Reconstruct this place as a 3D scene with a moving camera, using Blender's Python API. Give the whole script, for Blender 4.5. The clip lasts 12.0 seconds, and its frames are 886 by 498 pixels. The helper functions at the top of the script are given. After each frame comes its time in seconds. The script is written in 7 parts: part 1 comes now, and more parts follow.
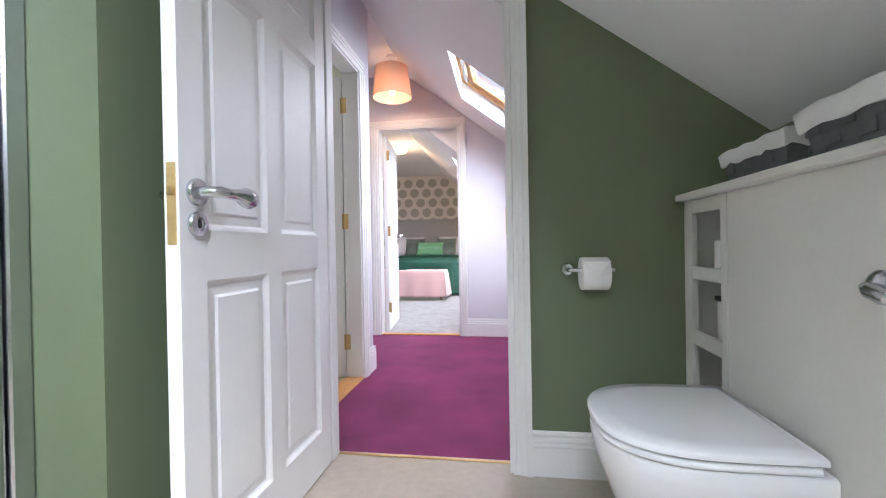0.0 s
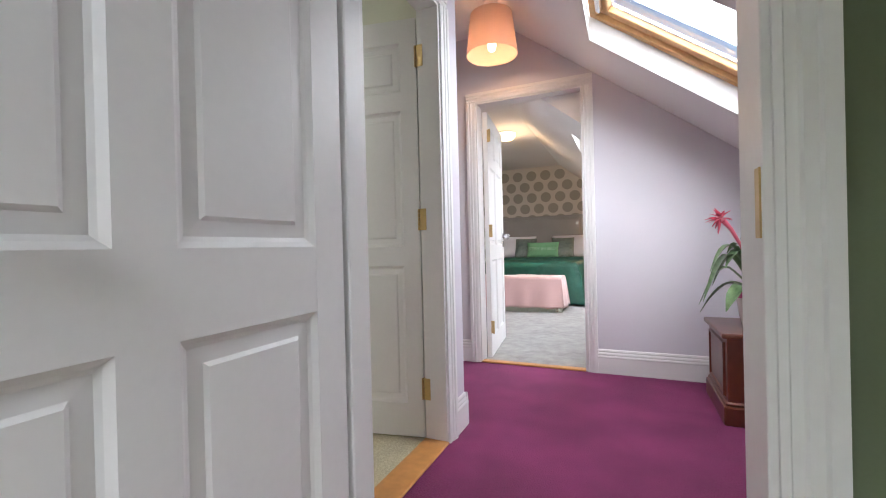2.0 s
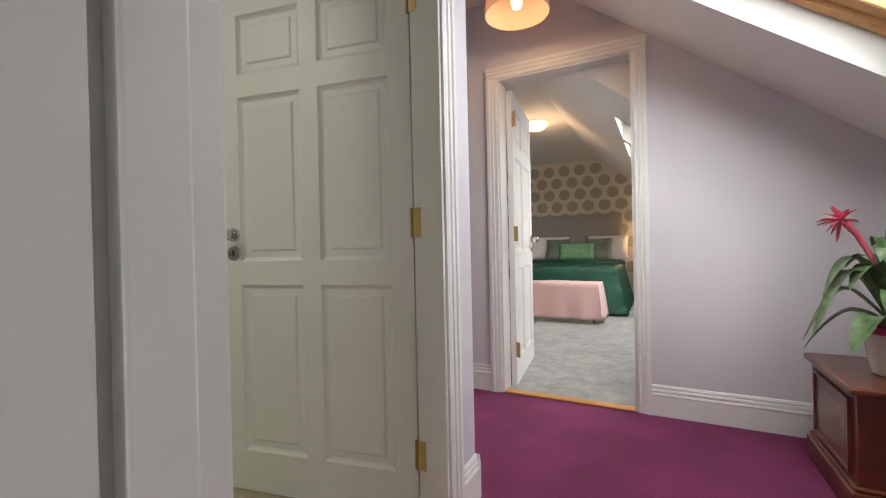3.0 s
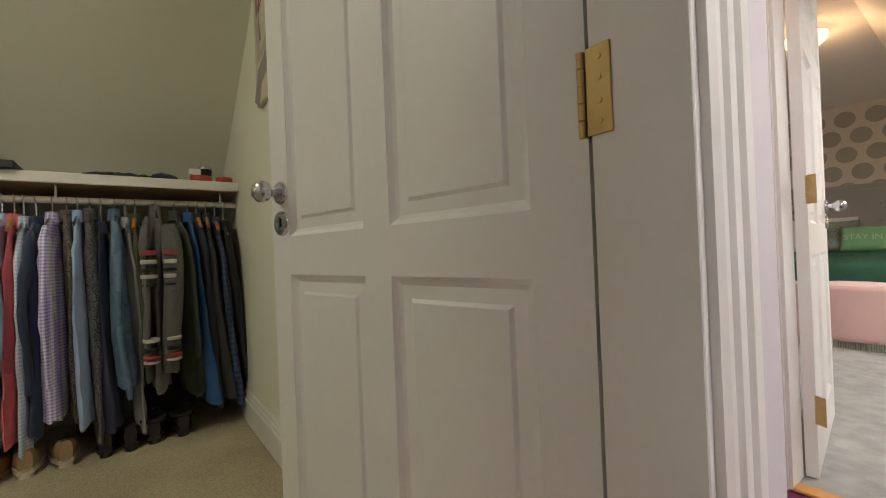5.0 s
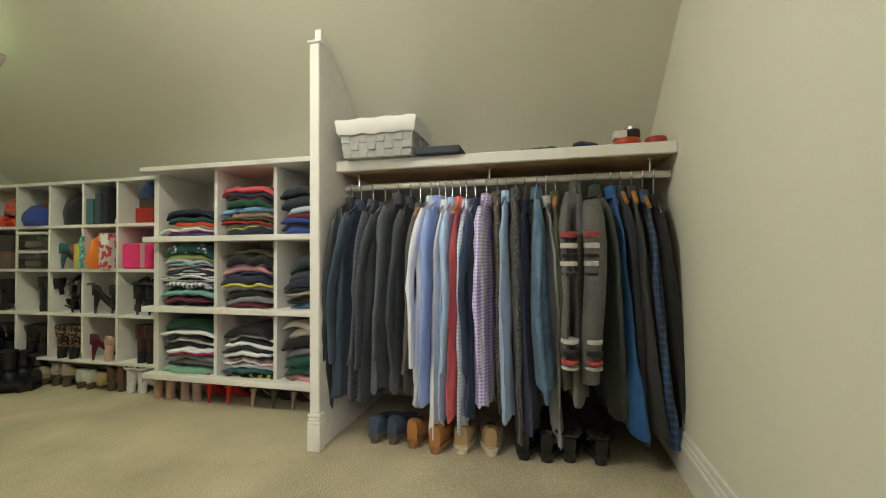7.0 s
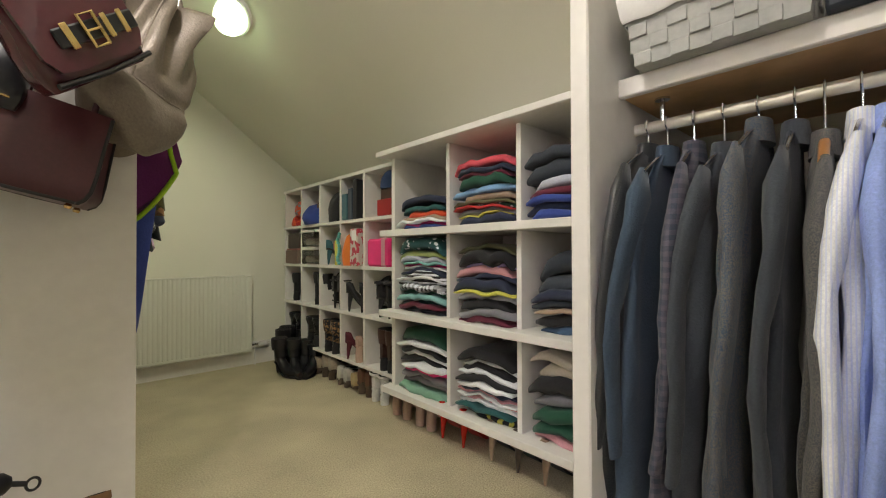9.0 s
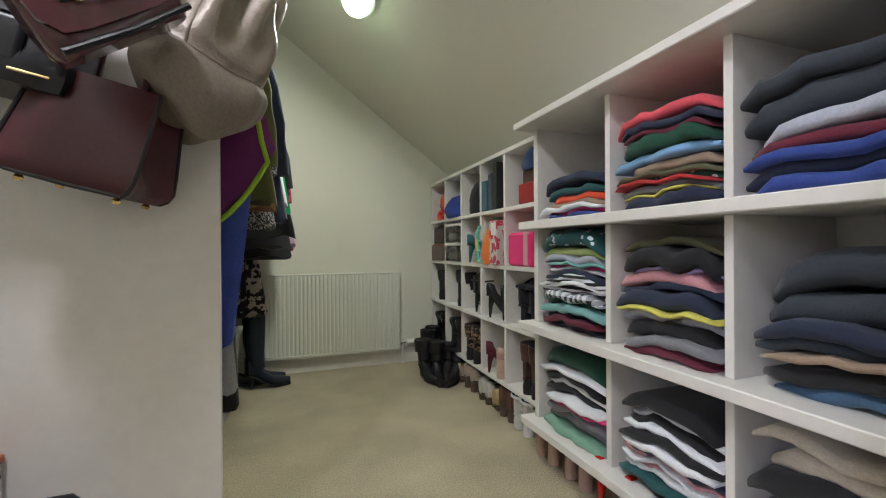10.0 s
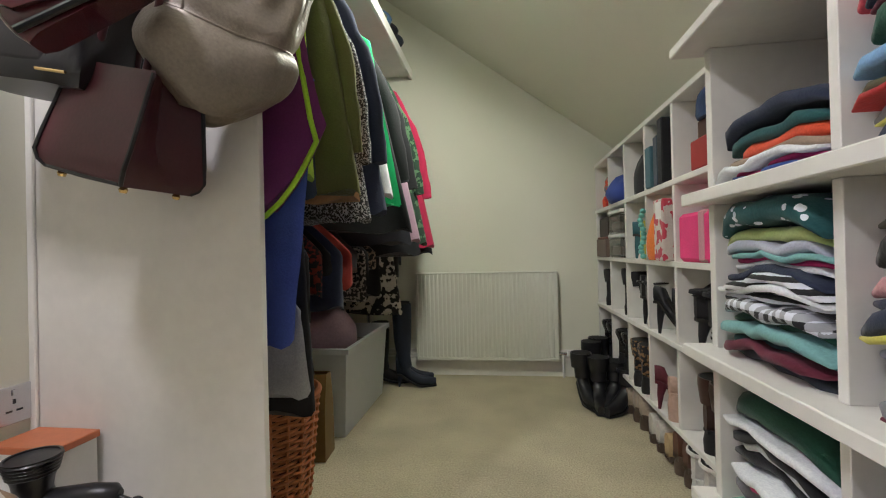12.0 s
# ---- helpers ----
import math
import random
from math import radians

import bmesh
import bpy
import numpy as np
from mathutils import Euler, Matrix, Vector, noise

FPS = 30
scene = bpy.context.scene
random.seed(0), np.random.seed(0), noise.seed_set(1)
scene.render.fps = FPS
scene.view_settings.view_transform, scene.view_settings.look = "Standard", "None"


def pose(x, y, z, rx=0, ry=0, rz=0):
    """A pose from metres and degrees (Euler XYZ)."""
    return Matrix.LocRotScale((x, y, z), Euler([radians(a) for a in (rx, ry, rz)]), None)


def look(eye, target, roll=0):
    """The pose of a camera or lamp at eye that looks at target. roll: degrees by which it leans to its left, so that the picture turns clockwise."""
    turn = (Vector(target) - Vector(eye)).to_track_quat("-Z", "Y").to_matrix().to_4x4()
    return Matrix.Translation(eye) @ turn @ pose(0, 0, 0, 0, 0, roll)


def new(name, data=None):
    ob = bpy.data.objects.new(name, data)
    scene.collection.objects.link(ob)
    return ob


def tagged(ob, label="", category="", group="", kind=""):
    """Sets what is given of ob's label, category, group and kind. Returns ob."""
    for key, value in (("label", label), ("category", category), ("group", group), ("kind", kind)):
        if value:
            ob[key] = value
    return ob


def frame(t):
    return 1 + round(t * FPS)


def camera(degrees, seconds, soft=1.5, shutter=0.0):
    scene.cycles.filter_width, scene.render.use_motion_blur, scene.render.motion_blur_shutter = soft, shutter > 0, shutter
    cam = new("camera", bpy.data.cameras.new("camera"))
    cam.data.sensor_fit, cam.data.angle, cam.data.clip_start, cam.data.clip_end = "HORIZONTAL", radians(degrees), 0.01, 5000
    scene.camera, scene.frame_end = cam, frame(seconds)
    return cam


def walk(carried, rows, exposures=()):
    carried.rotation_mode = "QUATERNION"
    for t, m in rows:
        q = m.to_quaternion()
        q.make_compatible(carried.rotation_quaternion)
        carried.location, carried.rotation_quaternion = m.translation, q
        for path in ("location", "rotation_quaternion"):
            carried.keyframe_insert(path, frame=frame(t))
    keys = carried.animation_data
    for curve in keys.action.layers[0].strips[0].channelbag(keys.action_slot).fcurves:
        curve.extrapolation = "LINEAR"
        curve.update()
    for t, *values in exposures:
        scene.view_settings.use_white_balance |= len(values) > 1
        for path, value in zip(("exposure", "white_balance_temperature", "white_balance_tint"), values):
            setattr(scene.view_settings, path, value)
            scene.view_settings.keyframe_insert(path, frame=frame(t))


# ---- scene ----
EXPOSURES = [(0, 0.2, 5550, 12), (1.5, -0.03, 5700, 11), (2.7, -0.54, 6200, 5), (4.3, -0.85, 6900, 8), (5, -0.7, 6950, 8), (5.5, -0.24, 7050, 8), (6, -0.3, 7300, 9), (6.5, -0.2, 7250, 9), (7.0, 0.16, 6550, 7), (7.2, 0.22, 6450, 8), (8.8, 0.15, 6500, 17), (9.5, 0.2, 5850, 21), (10, 0.22, 5600, 22), (11, 0.34, 5750, 23), (12, 0.3, 5750, 23)]
cam = camera(93.3, 12.0, soft=1.1)
PATH = [
    (0, (1.271, 0.944, 0.857), (0.978, 2.923, 0.844), -1.0),
    (0.5, (1.203, 1.1, 0.84), (0.784, 3.055, 0.828), -0.9),
    (1, (1.173, 1.303, 0.856), (0.633, 3.229, 0.839), -1.1),
    (1.5, (1.153, 1.556, 0.877), (0.484, 3.441, 0.86), -1.2),
    (2, (1.102, 1.818, 0.898), (0.303, 3.651, 0.89), -1.4),
    (2.5, (1.019, 2.088, 0.943), (0.152, 3.89, 0.931), -1.2),
    (2.7, (1.004, 2.192, 0.95), (0.12, 3.986, 0.936), -1.2),
    (4.3, (0.701, 2.947, 0.889), (-0.586, 4.477, 0.911), -1.6),
    (4.5, (0.645, 3.002, 0.874), (-0.709, 4.474, 0.899), -1.7),
    (5, (0.51, 3.137, 0.856), (-1.09, 4.337, 0.866), -2.3),
    (5.5, (0.365, 3.188, 0.838), (-1.508, 3.888, 0.866), -1.3),
    (6, (0.207, 3.213, 0.825), (-1.78, 3.439, 0.862), -0.7),
    (6.5, (0.015, 3.192, 0.828), (-1.978, 3.028, 0.866), -0.5),
    (7, (-0.166, 3.117, 0.825), (-2.11, 2.645, 0.858), -0.3),
    (7.2, (-0.244, 3.084, 0.823), (-2.16, 2.513, 0.861), -0.2),
    (8.8, (-0.817, 2.705, 0.823), (-2.282, 1.344, 0.849), -0.5),
    (9, (-0.891, 2.655, 0.828), (-2.244, 1.183, 0.849), -0.2),
    (9.5, (-1.065, 2.528, 0.833), (-2.068, 0.798, 0.843), -0.2),
    (10, (-1.233, 2.37, 0.842), (-1.903, 0.485, 0.837), -0.4),
    (10.5, (-1.386, 2.222, 0.853), (-1.775, 0.261, 0.845), -0.9),
    (11, (-1.512, 2.131, 0.834), (-1.656, 0.137, 0.83), -1.2),
    (11.5, (-1.587, 2.078, 0.814), (-1.486, 0.081, 0.818), -1.4),
    (12, (-1.602, 2.08, 0.808), (-1.332, 0.098, 0.82), -1.4),
]
walk(cam, [(t, look(eye, target, roll)) for t, eye, target, roll in PATH], EXPOSURES)

# ---- world and large lights ----
world = bpy.data.worlds.new("world")
scene.world = world
world.use_nodes = True
wn = world.node_tree.nodes
sky = wn.new("ShaderNodeTexSky")
sky.sky_type = "NISHITA"
sky.sun_disc = False
sky.sun_elevation = radians(42)
sky.sun_rotation = radians(60)
world.node_tree.links.new(sky.outputs[0], wn["Background"].inputs[0])
wn["Background"].inputs[1].default_value = 0.15


def lamp(name, kind, energy, m, size=0.1, color=(1, 1, 1), size_y=None, angle=None):
    data = bpy.data.lights.new(name, kind)
    data.energy, data.color = energy, color
    if kind == "AREA":
        data.size = size
        if size_y:
            data.shape, data.size_y = "RECTANGLE", size_y
    elif kind == "SUN":
        data.angle = radians(angle or 0.5)
    else:
        data.shadow_soft_size = size
    ob = new(name, data)
    ob.matrix_basis = m
    return ob


lamp("sun", "SUN", 1.2, look((3, -3, 8), (0.5, 4, 0)), color=(1, 0.95, 0.88), angle=12)


def sky_light(name, x, y, z, slope, size_x, size_y, energy, color=(1, 0.98, 0.97)):
    """An area lamp in place of the sky's light at a roof window, just outside its pane."""
    m = Matrix.Translation((x, y, z)) @ Matrix.Rotation(slope, 4, "Y")
    lamp(name, "AREA", energy, m, size_x, color, size_y)


sky_light("sky_landing", 1.53, 3.96, 2.02, math.atan(0.755), 1.3, 1.0, 58)
for y in (6.11, 7.01, 7.91):
    sky_light("sky_bedroom", 1.24, y, 1.84, math.atan(0.8), 1.0, 0.8, 62)
# added to brighten the bathroom; its roof window is assumed, never in view
sky_light("sky_bathroom", 1.3, 0.12, 2.25, math.atan(0.74), 1.2, 1.0, 172, (0.98, 0.97, 1))
PENDANT_W, WALL_W, BEDROOM_W, CLOSET_W = 5, 6, 19, 13

# ---- materials ----
def material(name, color, rough=0.6, metal=0.0, vary=0.12, grain=40.0, bump=0.1, big=3.0, second=None, depth=0.002, coat=0.0, sheen=0.0):
    """A procedural surface: a base colour varied at two scales, and a fine relief."""
    m = bpy.data.materials.new(name)
    m.use_nodes = True
    n, l = m.node_tree.nodes, m.node_tree.links
    b = n["Principled BSDF"]
    b.inputs["Roughness"].default_value, b.inputs["Metallic"].default_value = rough, metal
    b.inputs["Coat Weight"].default_value = coat
    b.inputs["Sheen Weight"].default_value = sheen
    co = n.new("ShaderNodeTexCoord")
    fine, wide = n.new("ShaderNodeTexNoise"), n.new("ShaderNodeTexNoise")
    fine.inputs["Scale"].default_value, wide.inputs["Scale"].default_value = grain, big
    fine.inputs["Detail"].default_value = wide.inputs["Detail"].default_value = 4
    l.new(co.outputs["Object"], fine.inputs["Vector"])
    l.new(co.outputs["Object"], wide.inputs["Vector"])
    add = n.new("ShaderNodeMath")
    add.operation = "ADD"
    l.new(fine.outputs["Fac"], add.inputs[0])
    l.new(wide.outputs["Fac"], add.inputs[1])
    ramp = n.new("ShaderNodeMapRange")
    ramp.inputs["From Min"].default_value, ramp.inputs["From Max"].default_value = 0.6, 1.4
    l.new(add.outputs[0], ramp.inputs["Value"])
    mix = n.new("ShaderNodeMix")
    mix.data_type = "RGBA"
    mix.inputs["A"].default_value = (*[c * (1 - vary) for c in color], 1)
    mix.inputs["B"].default_value = (*(second or [min(1, c * (1 + vary)) for c in color]), 1)
    l.new(ramp.outputs[0], mix.inputs["Factor"])
    l.new(mix.outputs["Result"], b.inputs["Base Color"])
    if bump:
        bp = n.new("ShaderNodeBump")
        bp.inputs["Strength"].default_value, bp.inputs["Distance"].default_value = bump, depth
        l.new(fine.outputs["Fac"], bp.inputs["Height"])
        l.new(bp.outputs[0], b.inputs["Normal"])
    return m


def glowing(name, color, strength):
    m = material(name, color, 0.4)
    b = m.node_tree.nodes["Principled BSDF"]
    b.inputs["Emission Color"].default_value, b.inputs["Emission Strength"].default_value = (*color, 1), strength
    return m


def glassy(name, color, rough=0.02):
    m = material(name, color, rough, vary=0.02, bump=0.0)
    m.node_tree.nodes["Principled BSDF"].inputs["Transmission Weight"].default_value = 1.0
    return m


LILAC = material("lilac_wall_paint", (0.66, 0.63, 0.68), 0.7, vary=0.02, grain=180, bump=0.06)
CREAM = material("cream_wall_paint", (0.78, 0.77, 0.66), 0.75, vary=0.02, grain=180, bump=0.06)
GREEN = material("sage_green_wall_paint", (0.14, 0.17, 0.096), 0.55, vary=0.04, grain=160, bump=0.05)
WHITE = material("white_ceiling_paint", (0.8, 0.79, 0.78), 0.8, vary=0.02, grain=120, bump=0.08)
SATIN = material("white_satin_woodwork", (0.8, 0.79, 0.78), 0.42, vary=0.02, grain=60, bump=0.05)
CREAMWOOD = material("cream_painted_shelving", (0.8, 0.78, 0.74), 0.4, vary=0.05, grain=30, bump=0.06)
MAGENTA = material("magenta_carpet", (0.19, 0.026, 0.1), 0.95, vary=0.5, grain=170, bump=0.8, big=2.4, depth=0.009)
BEIGE = material("beige_loop_carpet", (0.5, 0.44, 0.3), 0.95, vary=0.38, grain=150, bump=0.8, big=2.5, depth=0.01)
GREY = material("grey_pile_carpet", (0.25, 0.245, 0.24), 0.95, vary=0.4, grain=14, bump=0.5, big=4.0, depth=0.01, sheen=0.3)
VINYL = material("beige_bathroom_floor", (0.42, 0.36, 0.29), 0.4, vary=0.12, grain=30, bump=0.04)
OAK = material("varnished_pine", (0.55, 0.25, 0.07), 0.35, vary=0.2, grain=25, bump=0.08)
CHROME = material("satin_chrome", (0.62, 0.63, 0.66), 0.22, 1.0, vary=0.05, bump=0.02)
BRASS = material("worn_brass", (0.6, 0.43, 0.2), 0.35, 1.0, vary=0.15, bump=0.05)
CERAMIC = material("white_glazed_ceramic", (0.82, 0.82, 0.83), 0.1, vary=0.01, bump=0.0, coat=0.4)
GLASS = glassy("clear_glass", (0.95, 0.98, 0.97))


# ---- building tools ----
def thing(name, loc=(0, 0, 0), rz=0, label="", category="", group="", kind=""):
    ob = new(name)
    ob.empty_display_size = 0.05
    ob.matrix_basis = pose(*loc, 0, 0, rz)
    return tagged(ob, label, category, group, kind)


def mesh_of(name, bm, mats, smooth=None):
    me = bpy.data.meshes.new(name)
    bmesh.ops.recalc_face_normals(bm, faces=bm.faces)
    bm.to_mesh(me)
    bm.free()
    for m in mats if isinstance(mats, (list, tuple)) else [mats]:
        me.materials.append(m)
    if smooth:
        for p in me.polygons:
            p.use_smooth = True
        if smooth < 180:
            me.set_sharp_from_angle(angle=radians(smooth))
    return me


def part(name, bm, mats, parent=None, label="", smooth=40, loc=None):
    ob = new(name, mesh_of(name, bm, mats, smooth))
    ob.parent = parent
    if loc is not None:
        ob.matrix_basis = loc if isinstance(loc, Matrix) else pose(*loc)
    return tagged(ob, label)


def setting(name, bm, mats, label="", category="", smooth=None):
    ob = part(name, bm, mats, smooth=smooth)
    return tagged(ob, label, category, kind="structure")


def box(x0, x1, y0, y1, z0, z1, bev=0.0, bm=None, seg=1, mat=0):
    bm = bm or bmesh.new()
    made = bmesh.ops.create_cube(bm, size=1)["verts"]
    bmesh.ops.scale(bm, vec=(x1 - x0, y1 - y0, z1 - z0), verts=made)
    bmesh.ops.translate(bm, vec=((x0 + x1) / 2, (y0 + y1) / 2, (z0 + z1) / 2), verts=made)
    faces = {f for v in made for f in v.link_faces}
    for f in faces:
        f.material_index = mat
    if bev:
        edges = list({e for v in made for e in v.link_edges})
        bmesh.ops.bevel(bm, geom=edges, offset=bev, segments=seg, affect="EDGES", profile=0.5)
    return bm


def prism(points, axis, a, b, bm=None, mat=0):
    """A polygon, given in the plane across the axis, drawn out from a to b along it."""
    bm = bm or bmesh.new()
    put = {"x": lambda p, t: (t, p[0], p[1]), "y": lambda p, t: (p[0], t, p[1]), "z": lambda p, t: (p[0], p[1], t)}[axis]
    lo, hi = [bm.verts.new(put(p, a)) for p in points], [bm.verts.new(put(p, b)) for p in points]
    made = [bm.faces.new(lo), bm.faces.new(hi[::-1])]
    for i in range(len(points)):
        j = (i + 1) % len(points)
        made.append(bm.faces.new((lo[i], lo[j], hi[j], hi[i])))
    for f in made:
        f.material_index = mat
    return bm


def loft(rings, bm=None, closed=True, caps=True, mat=0):
    bm = bm or bmesh.new()
    rows = [[bm.verts.new(p) for p in r] for r in rings]
    n = len(rows[0])
    for a, b in zip(rows, rows[1:]):
        for i in range(n if closed else n - 1):
            j = (i + 1) % n
            bm.faces.new((a[i], a[j], b[j], b[i])).material_index = mat
    if caps and closed:
        bm.faces.new(rows[0][::-1]).material_index = mat
        bm.faces.new(rows[-1]).material_index = mat
    return bm


def lathe(profile, seg=24, bm=None, mat=0, centre=(0, 0)):
    """Turned about the vertical: rows of radius and height, from below upwards."""
    rings = [[(centre[0] + r * math.cos(2 * math.pi * i / seg), centre[1] + r * math.sin(2 * math.pi * i / seg), z) for i in range(seg)] for r, z in profile]
    return loft(rings, bm, mat=mat)


def tube(path, radius, seg=8, bm=None, mat=0):
    """A round bar along a path; the radius may be a list."""
    pts = [Vector(p) for p in path]
    rad = radius if isinstance(radius, (list, tuple)) else [radius] * len(pts)
    rings, side = [], None
    for i, p in enumerate(pts):
        t = (pts[min(i + 1, len(pts) - 1)] - pts[max(i - 1, 0)]).normalized()
        if side is None:
            side = t.orthogonal().normalized()
        side = (side - t * side.dot(t)).normalized()
        up = t.cross(side)
        rings.append([p + rad[i] * (math.cos(2 * math.pi * k / seg) * side + math.sin(2 * math.pi * k / seg) * up) for k in range(seg)])
    return loft(rings, bm, mat=mat)


def paint(ob, rules):
    """Gives a wall's faces other paints: rows of normal axis, place along it, slot."""
    for p in ob.data.polygons:
        for axis, place, slot in rules:
            if abs(p.normal[axis]) > 0.9 and abs(p.center[axis] - place) < 0.004:
                p.material_index = slot
    return ob


# ---- the shell of the place ----
def east(x):
    return min(2.52, 2.06 + 0.755 * (0.956 - x))


SHIFT = 0.09  # the dressing room's fittings are set out from a line this far west


def west(x):
    return min(2.52, 2.386 + 0.752 * (x - SHIFT + 1.137))


def bath(x):
    return min(2.42, 1.759 + 0.74 * (1.471 - x))


def bedroom(x):
    return min(2.47, 2.47 - 0.8 * (x + 0.05), 2.47 + 0.8 * (x + 1.75))


def gable(y0, y1, xs, top, openings=(), extra=0.05):
    """A wall across the roof: slices between the given xs, open below the openings' heads."""
    bm = bmesh.new()
    xs = sorted(set(xs) | {x for o in openings for x in o[:2]})
    for a, b in zip(xs, xs[1:]):
        low = 0.0
        for oa, ob_, head in openings:
            if oa - 1e-6 <= a and b <= ob_ + 1e-6:
                low = head
        prism([(a, low), (b, low), (b, top(b) + extra), (a, top(a) + extra)], "y", y0, y1, bm)
    bmesh.ops.remove_doubles(bm, verts=bm.verts, dist=0.0005)
    return bm


def slab(y0, y1, xs, under, thick, holes=()):
    """A ceiling with the underside's profile; holes are rows of x, x, y, y."""
    bm = bmesh.new()
    ys = sorted({y0, y1} | {y for h in holes for y in h[2:]})
    xs = sorted(set(xs) | {x for h in holes for x in h[:2]})
    for ya, yb in zip(ys, ys[1:]):
        for a, b in zip(xs, xs[1:]):
            if any(h[0] - 1e-6 <= a and b <= h[1] + 1e-6 and h[2] - 1e-6 <= ya and yb <= h[3] + 1e-6 for h in holes):
                continue
            prism([(a, under(a)), (b, under(b)), (b, under(b) + thick), (a, under(a) + thick)], "y", ya, yb, bm)
    return bm


# floors
setting("floor_landing", box(-1.2, 2.15, 2.62, 4.92, -0.1, 0, bm=None), MAGENTA, "magenta cut-pile carpet on the landing", "carpet")
bm = box(-2.75, -0.42, -0.78, 2.62, -0.1, 0)
box(-2.75, 0.25, 2.62, 3.7, -0.097, 0.003, bm=bm)
setting("floor_closet", bm, BEIGE, "beige loop-pile carpet in the dressing room", "carpet")
setting("floor_bathroom", box(-0.42, 2.3, -0.75, 2.62, -0.1, 0.001), VINYL, "beige smooth bathroom floor", "floor")
setting("floor_bedroom", box(-3.2, 2.4, 4.93, 10.6, -0.1, 0.004), GREY, "silver-grey pile carpet in the bedroom", "carpet")

# walls across the roof
w = setting("wall_bathroom_landing", gable(2.53, 2.65, [-0.335, 0.235, 0.35, 2.25], lambda x: max(bath(x), east(x)), [(0.535, 1.29, 2.03)], 0.03), [LILAC, GREEN, CREAM], "green painted bathroom wall with a doorway", "wall")
paint(w, [(1, 2.53, 1)])
setting("wall_bedroom", gable(4.91, 5.03, [-3.1, -1.75, -1.2, -0.05, 0.35, 2.3], lambda x: min(2.6, max(east(x) if x > -1.2 else 0, bedroom(x))), [(0.055, 0.845, 2.03)], 0.04), LILAC, "lilac painted landing wall with the bedroom doorway", "wall")
setting("wall_closet_north", gable(3.62, 3.79, [-2.72, -0.87, 0.235], west), [CREAM, LILAC], "cream painted end wall of the dressing room", "wall")
setting("wall_closet_south", gable(-0.78, -0.66, [-2.72, -0.87, -0.34], west), CREAM, "cream painted end wall under the slope", "wall")
setting("wall_bathroom_south", gable(-0.75, -0.62, [-0.42, 0.58, 2.25], bath), GREEN, "green painted bathroom wall", "wall")
# walls along the roof
bm = prism([(2.65, 0), (2.755, 0), (2.755, 2.03), (3.575, 2.03), (3.575, 0), (3.79, 0), (3.79, 2.56), (2.65, 2.56)], "x", 0.235, 0.34)
w = setting("wall_closet_landing", bm, [LILAC, CREAM], "wall with the dressing-room doorway", "wall")
paint(w, [(0, 0.235, 1)])
w = setting("wall_closet_bathroom", box(-0.435, -0.335, -0.66, 2.6, 0, 2.56), [CREAM, GREEN], "cream painted dressing-room wall", "wall")
bm = box(-0.42, 0.42, 1.72, 2.53, 0, 2.45)
setting("wall_bathroom_box", bm, GREEN, "green painted boxed-out bathroom wall", "wall")
setting("wall_closet_jog", box(-0.335, 0.235, 2.65, 2.662, 0, 2.53), CREAM, "cream painted wall beside the doorway", "wall")
setting("wall_closet_west", box(-2.63, -2.53, -0.66, 3.62, 0, 1.36), CREAM, "cream painted low wall under the slope", "wall")
setting("wall_landing_east", box(2.03, 2.15, 2.65, 4.91, 0, 1.36), LILAC, "lilac painted low wall under the slope", "wall")
setting("wall_bathroom_east", box(2.18, 2.28, -0.62, 2.53, 0, 1.36), GREEN, "green painted low wall behind the cistern box", "wall")
setting("wall_corridor_end", box(-1.2, -1.1, 3.79, 4.91, 0, 2.6), LILAC, "lilac painted wall closing the corridor", "wall")
setting("wall_bedroom_east", box(1.9, 2.02, 5.03, 10.35, 0, 1.0), LILAC, "pale painted low bedroom wall", "wall")
setting("wall_bedroom_west", box(-3.12, -3.0, 5.03, 10.35, 0, 1.9), LILAC, "pale painted bedroom wall", "wall")
# ceilings
setting("ceiling_landing", slab(2.65, 4.91, [0.34, 0.347, 2.1], east, 0.26, [(0.936, 1.823, 3.53, 4.39)]), WHITE, "white sloping landing ceiling with a roof window opening", "ceiling")
setting("ceiling_corridor", box(-1.2, 0.34, 3.79, 4.91, 2.52, 2.62), WHITE, "white flat corridor ceiling", "ceiling")
setting("ceiling_closet", slab(-0.7, 3.64, [-2.72, -0.87, 0.24], west, 0.12), CREAM, "cream sloping dressing-room ceiling", "ceiling")
# the hole in the bathroom ceiling is assumed, for the added lamp
setting("ceiling_bathroom", slab(-0.7, 2.53, [-0.45, 0.58, 2.28], bath, 0.24, [(0.75, 1.55, -0.3, 0.55)]), WHITE, "white sloping bathroom ceiling", "ceiling")

# ---- doors, frames and trim ----
MOULD = [(0, 0), (0, 0.011), (0.010, 0.015), (0.013, 0.011), (0.026, 0.013), (0.030, 0.018), (0.046, 0.018), (0.050, 0.023), (0.070, 0.023), (0.070, 0)]


